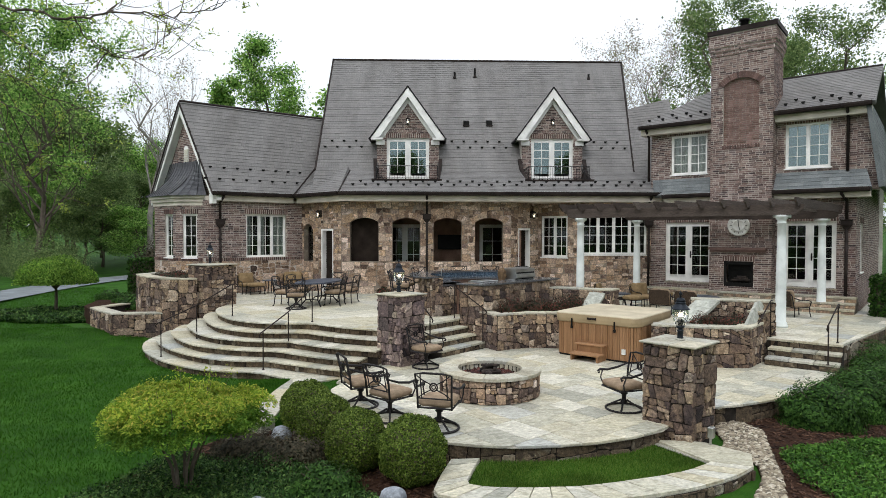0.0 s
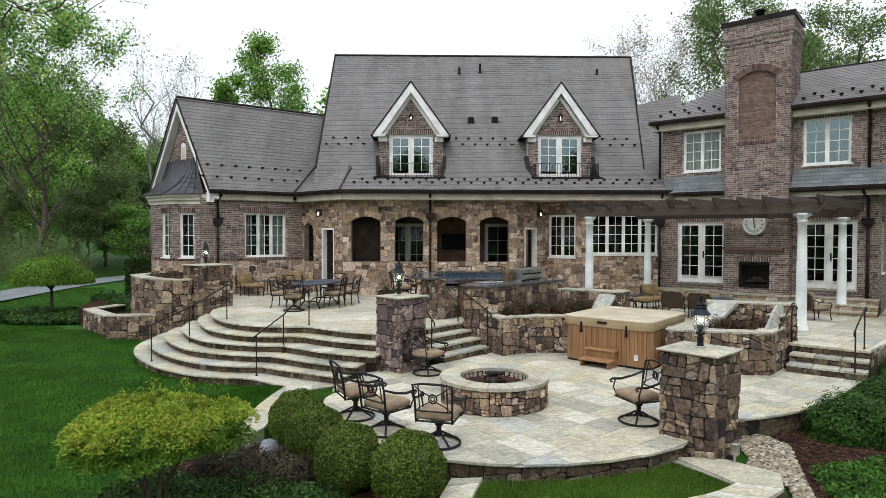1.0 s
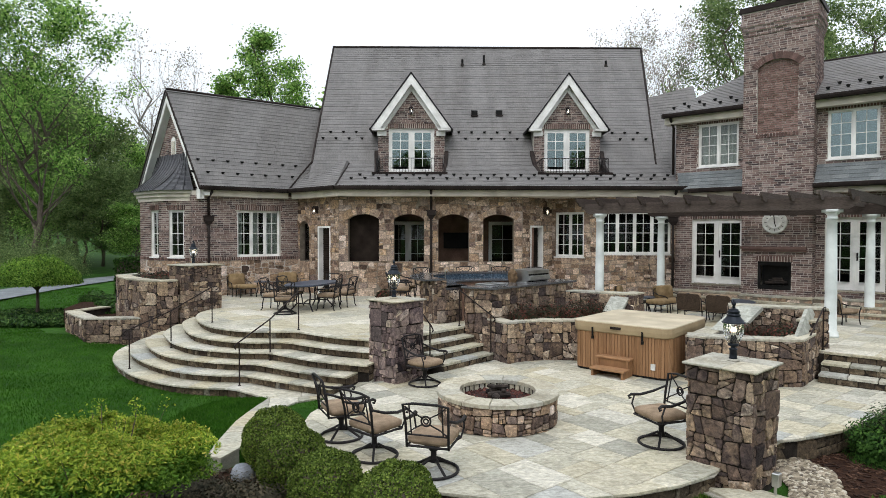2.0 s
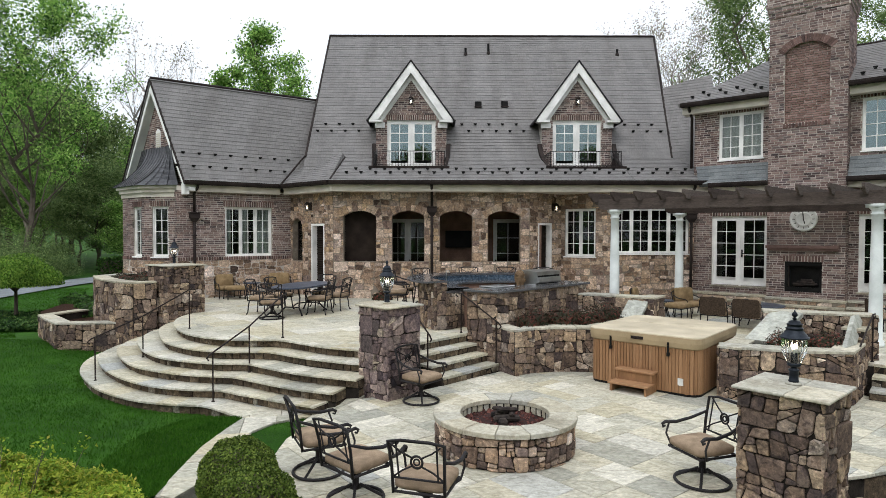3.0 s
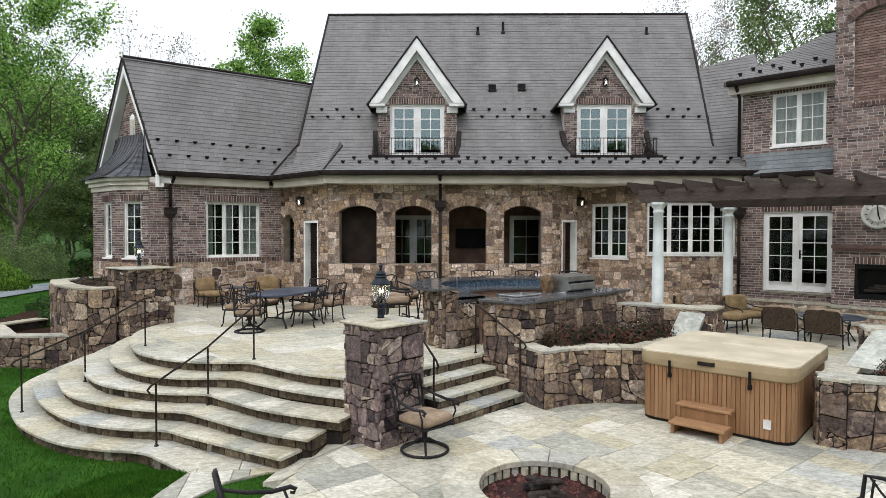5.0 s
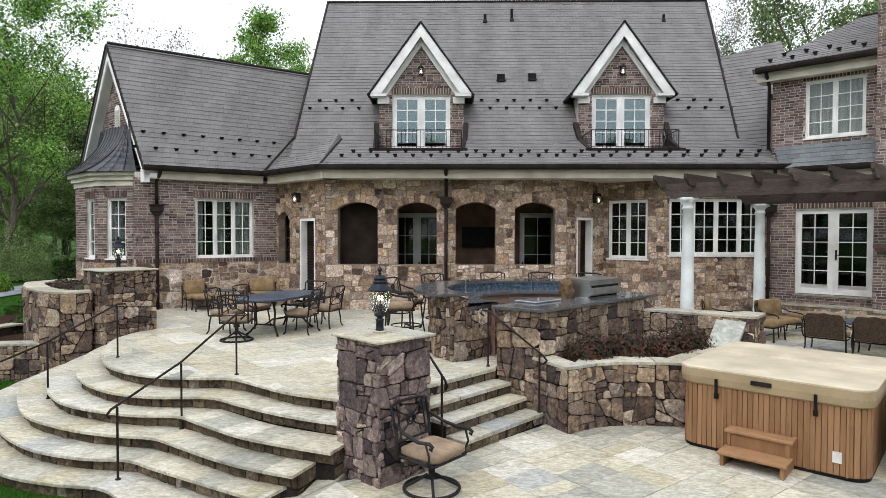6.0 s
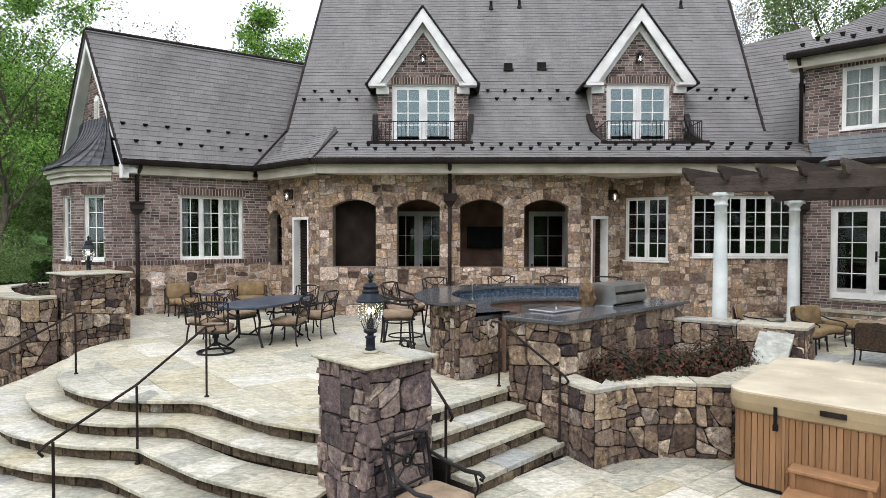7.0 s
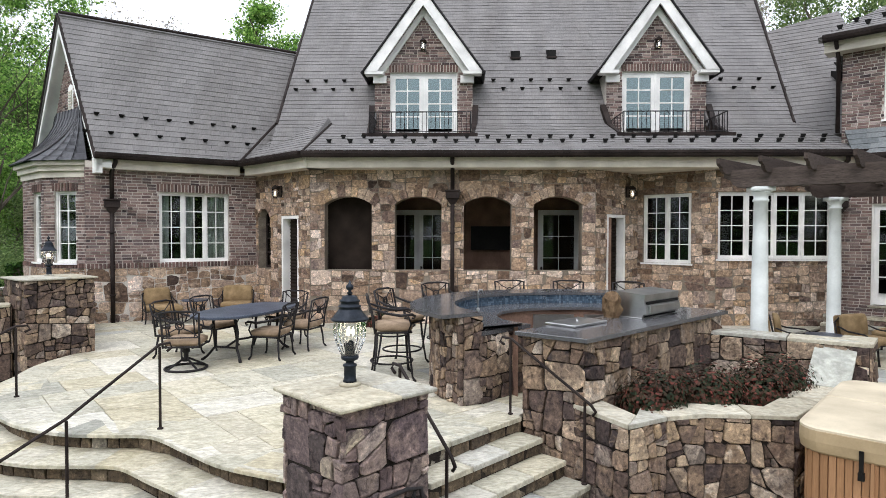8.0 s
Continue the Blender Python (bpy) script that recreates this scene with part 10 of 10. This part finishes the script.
quads.append([(4.24, 0.3), (4.45, 0.75), (4.0, 1.25), (3.35, 1.35), (3.75, 0.48)])
lay([q for q in quads if len(q) > 2], level(-0.83), path_front, "flagstone", M_FLAG, -0.04, 0.0, 0.006, 0.002)
lay(paving(left_path, 0.5, radians(12), 9), level(-0.835), path_left, "flagstone", M_FLAG, -0.04, 0.0, 0.006, 0.002)


def stone_face(parent, p, q, z0, z1, openings, size, seed, material=M_STONE, near=None):
    w = dist(p, q)
    ops = [(a, b, c - z0, d - z0) for a, b, c, d in openings]
    ops = [(a, b, max(c, 0), min(d, z1 - z0)) for a, b, c, d in ops if d > 0 and c < z1 - z0]
    lay(rubble(w, z1 - z0, size, 1.45, seed=seed, pieces=merged(w, z1 - z0, ops)), upright(p, q, z0), parent, "stone", material, -0.02, 0.014, 0.007, 0.008, 220, near=near, lean=0.10)


def voussoirs(parent, p, q, arches, count, deep, seed):
    """Wedge stones over segmental arches (s0, s1, spring, crown)."""
    f = upright(p, q, 0)
    rng = random.Random(seed)
    for a, b, spring, crown in arches:
        half, rise = (b - a) / 2, crown - spring
        r = (half * half + rise * rise) / (2 * rise)
        cz, cx = crown - r, (a + b) / 2
        top = math.asin(half / r) + 0.10
        t = -top
        n = count
        cuts = sorted([-top + 2 * top * (k + rng.uniform(-0.12, 0.12)) / n if 0 < k < n else -top + 2 * top * k / n for k in range(n + 1)])
        for t0, t1 in zip(cuts, cuts[1:]):
            ro = r + deep * rng.uniform(0.8, 1.15)
            e = 0.006 / r
            poly = [(cx + r * math.sin(t0 + e), cz + r * math.cos(t0 + e)), (cx + r * math.sin(t1 - e), cz + r * math.cos(t1 - e)), (cx + ro * math.sin(t1 - e), cz + ro * math.cos(t1 - e)), (cx + ro * math.sin(t0 + e), cz + ro * math.cos(t0 + e))]
            g = Geo()
            slab(g, f, poly if area(poly) > 0 else poly[::-1], -0.02, 0.045, 0.012)
            part("arch_stone", g, M_STONE, parent)


stone_face(wall_arcade, arcL, arcR, -0.02, 3.45, [(a, b, c, 2.93) for a, b, c, d in arc_open], 0.22, 601)
voussoirs(wall_arcade, arcL, arcR, [(a, b, 2.66, 2.83) for a, b, _, _ in arc_open], 9, 0.24, 611)
stone_face(wall_cant_left, canL, arcL, -0.02, 3.45, [(a, b, c, d + (0.1 if c > 0.5 else 0)) for a, b, c, d in cantL_open], 0.2, 602)
voussoirs(wall_cant_left, canL, arcL, [(0.12, 0.72, 2.42, 2.62)], 6, 0.22, 612)
stone_face(wall_cant_right, arcR, canR, -0.02, 3.45, cantR_open, 0.2, 603)
stone_face(wall_bay_right, canR, w2R, -0.02, 3.45, w2_open, 0.2, 604)
stone_face(wall_w4, w2R, w4R, -0.18, 3.45, w4_open, 0.2, 605)
stone_face(wall_left, wingA, canL, -0.02, 1.21, [], 0.21, 606)
for ob, p, q, op in BAYWALLS:
    stone_face(ob, p, q, 0.0, 1.21, [], 0.2, 607)

random.seed(12)


def brick_face(parent, p, q, z0, z1, openings, seed, lintels=True, most=300, near=None, material=M_BRICK, band=True, outline=None, plane=None):
    w = dist(p, q)
    f = plane or upright(p, q, z0)
    ops = [(a, b, c - z0, d - z0) for a, b, c, d in openings]
    extra = [(a - 0.06, b + 0.06, d, d + 0.19) for a, b, c, d in ops] if lintels else []
    lay(brickwork(w, z1 - z0, ops + extra, seed, outline), f, parent, "brick", material, -0.01, 0.012, 0.004, 0.003, most, near)
    if lintels:
        for a, b, c, d in extra:
            lay(soldiers(a, b, c + 0.004, d - 0.006), f, parent, "lintel_brick", M_BRICKDARK, -0.01, 0.02, 0.005, 0.003)


brick_face(wall_left, wingA, canL, 1.33, 3.45, wing_open, 21, near=(1.5, 0.5), most=220)
lay(soldiers(0, dist(wingA, canL), 1.215, 1.325), upright(wingA, canL, 0), wall_left, "ledge_brick", M_BRICKDARK, -0.01, 0.035, 0.006, 0.004)
for i, (ob, p, q, op) in enumerate(BAYWALLS):
    brick_face(ob, p, q, 1.33, 3.26, op, 22 + i, most=100 if i == 2 else 0)
    lay(soldiers(0, dist(p, q), 1.215, 1.325), upright(p, q, 0), ob, "ledge_brick", M_BRICKDARK, -0.01, 0.035, 0.006, 0.004)
brick_face(wall_gable_top, *GABLE, 3.5, 6.7, [], 30, False, 0, outline=[(0, 0), (3.74, 0), (1.87, 3.2)])
brick_face(wall_gable, gable_end, wingA, 1.33, 3.5, wall_gable and [(0.3, 3.4, 0.0, 3.45)], 31, False, 0)
stone_face(wall_gable, gable_end, wingA, 0.0, 1.21, [(0.3, 3.4, -0.2, 1.3)], 0.2, 613)
brick_face(wall_right, rwA, rwB, -0.1, 5.95, rw_open + [(2.26, 4.18, -0.2, 6.2)], 32, near=(1.2, 3.0), most=200)
brick_face(wall_end, rwB, end_back, -0.3, 6.1, [(1.3, 2.2, 0.98, 2.6)], 33, True, 0)

brick_face(wall_corner, right_wing(5.86), right_wing(6.5), 3.6, 6.16, [], 34, False, 0, outline=[(0, 0), (0.6, 0), (0.28, 2.54), (0, 2.54)])
fp_ch = (right_wing(CH0, CHO), right_wing(CH1, CHO))
panel_op = (PANEL[0] - CH0, PANEL[1] - CH0, PANEL[2], PANEL[3])
fire_op = (FIRE[0] - CH0, FIRE[1] - CH0, FIRE[2], FIRE[3])
arch_gap = []
for k in range(8):
    s0, s1 = panel_op[0] + (panel_op[1] - panel_op[0]) * k / 8, panel_op[0] + (panel_op[1] - panel_op[0]) * (k + 1) / 8
    arch_gap.append((s0, s1, PANEL[3], PANEL[3] + 0.27 * (1 - ((k - 3.5) / 4) ** 2) + 0.12))
lay(brickwork(wch, 8.28, [panel_op, fire_op, (fire_op[0] - 0.05, fire_op[1] + 0.05, FIRE[3], FIRE[3] + 0.17)] + arch_gap, 41), upright(*fp_ch, 0), chimney, "brick", M_BRICK, -0.01, 0.012, 0.004, 0.003, 200, (0.9, 3.0))
lay(soldiers(fire_op[0] - 0.05, fire_op[1] + 0.05, FIRE[3] + 0.004, FIRE[3] + 0.165), upright(*fp_ch, 0), chimney, "lintel_brick", M_BRICKDARK, -0.01, 0.02, 0.005, 0.003)
lay(soldiers(panel_op[0] - 0.03, panel_op[1] + 0.03, PANEL[2] - 0.13, PANEL[2] - 0.005), upright(*fp_ch, 0), chimney, "ledge_brick", M_BRICKDARK, -0.01, 0.03, 0.005, 0.003)
M_PANELBRICK = surface("red_panel_brick", [(0.0, (0.16, 0.098, 0.082)), (0.5, (0.225, 0.14, 0.12)), (1.0, (0.30, 0.205, 0.18))], 0.9, scale=9, grain=70, stain=0.2, bump=0.5)
lay(brickwork(panel_op[1] - panel_op[0], PANEL[4] - PANEL[2], [], 42), upright(right_wing(PANEL[0], CHO - 0.09), right_wing(PANEL[1], CHO - 0.09), PANEL[2]), chimney, "brick", M_PANELBRICK, -0.03, 0.0, 0.004, 0.003, 0)
f = upright(*fp_ch, 0)
half, rise = (panel_op[1] - panel_op[0]) / 2 + 0.02, PANEL[4] - PANEL[3]
r = (half * half + rise * rise) / (2 * rise)
cx, cz = (panel_op[0] + panel_op[1]) / 2, PANEL[4] - r
tm = math.asin(half / r)
for k in range(22):
    t0, t1 = -tm + 2 * tm * k / 22 + 0.004, -tm + 2 * tm * (k + 1) / 22 - 0.004
    poly = [(cx + q * math.sin(t), cz + q * math.cos(t)) for q, t in ((r, t0), (r, t1), (r + 0.2, t1), (r + 0.2, t0))]
    g = Geo()
    slab(g, f, poly if area(poly) > 0 else poly[::-1], -0.05, 0.03, 0.005)
    part("arch_brick", g, M_BRICKDARK, chimney)
# spandrels between panel and arch
g = Geo()
for k in range(16):
    x0, x1 = panel_op[0] + (panel_op[1] - panel_op[0]) * k / 16, panel_op[0] + (panel_op[1] - panel_op[0]) * (k + 1) / 16
    hts = [cz + math.sqrt(max(r * r - (x - cx) ** 2, 0)) for x in (x0, x1)]
    if min(hts) < PANEL[4] + 0.2:
        g.loft([[f.at(x0, hts[0], -0.02), f.at(x1, hts[1], -0.02), f.at(x1, PANEL[4] + 0.25, -0.02), f.at(x0, PANEL[4] + 0.25, -0.02)], [f.at(x0, hts[0], 0.004), f.at(x1, hts[1], 0.004), f.at(x1, PANEL[4] + 0.25, 0.004), f.at(x0, PANEL[4] + 0.25, 0.004)]])
part("arch_backing", g, M_BRICKMORTAR, chimney)
lay(brickwork(1.44, 8.28, [], 43), upright(right_wing(CH1, CHO), right_wing(CH1, -0.9), 0), chimney, "brick", M_BRICK, -0.01, 0.012, 0.004, 0.003, 0)
for zz, hh, grow in ((8.28, 0.134, 0.03), (8.42, 0.134, 0.06), (8.56, 0.134, 0.09), (8.70, 0.27, 0.07)):
    lay(brickwork(wch + 2 * grow, hh, [], 44), upright(right_wing(CH0 - grow, CHO + grow), right_wing(CH1 + grow, CHO + grow), zz), chimney, "brick", M_BRICK, -0.01, 0.01, 0.004, 0.002, 0)
    lay(brickwork(1.44 + 2 * grow, hh, [], 45), upright(right_wing(CH1 + grow, CHO + grow), right_wing(CH1 + grow, -0.9 - grow), zz), chimney, "brick", M_BRICK, -0.01, 0.01, 0.004, 0.002, 0)

for d, body in DORMER_PARTS:
    w = 2.5
    pl = Plane((-1.25, 0, 4.45), (1, 0, 0), (0, 0, 1))
    lay(brickwork(w, 1.67, [(0.39, 2.11, 0.0, 1.67)], 51), pl, body, "brick", M_BRICK, -0.01, 0.012, 0.004, 0.003, 0)
    lay(soldiers(0.36, 2.14, 1.68, 1.86), pl, body, "lintel_brick", M_BRICKDARK, -0.01, 0.02, 0.005, 0.003)
    lay(brickwork(w, 1.55, [], 52, [(0.12, 0), (2.38, 0), (1.25, 1.5)]), Plane((-1.25, 0, 6.31), (1, 0, 0), (0, 0, 1)), body, "brick", M_BRICK, -0.01, 0.012, 0.004, 0.003, 0)

# slates
for ob, f, pieces, lowest, w, h, exposure, parts_n, near, material, seed in ROOFS:
    rng = random.Random(seed)
    found = []
    rows = int(h / exposure) + 1
    for k in range(rows):
        b0, b1 = k * exposure, k * exposure + exposure * 1.04
        a = lowest - rng.uniform(0, 0.3)
        while a < w:
            l = rng.choice((0.22, 0.27, 0.31, 0.36))
            box = [(a + 0.001, b0), (a + l - 0.001, b0), (a + l - 0.001, b1), (a + 0.001, b1)]
            a += l
            for piece in pieces:
                p = tidy(clip_to(box, piece if area(piece) > 0 else piece[::-1]))
                if len(p) > 2 and area(p) > 0.006:
                    found.append((p, b0, b1, rng.uniform(-0.004, 0.006)))
    mid = lambda p: (sum(q[0] for q in p) / len(p) - near[0]) ** 2 + (sum(q[1] for q in p) / len(p) - near[1]) ** 2 * 4
    found.sort(key=lambda e: mid(e[0]))
    rest = Geo()
    for i, (p, b0, b1, up) in enumerate(found):
        g = Geo() if i < parts_n else rest
        g.loft([[f.at(x, y, -0.005) for x, y in p], [f.at(x, y, 0.008 + up * 0.6 + 0.010 * (b1 - y) / (b1 - b0)) for x, y in p]])
        if i < parts_n:
            part("slate", g, material, ob)
    if rest.v:
        tagged(part("slate_courses", rest, material, ob), kind="stuff")
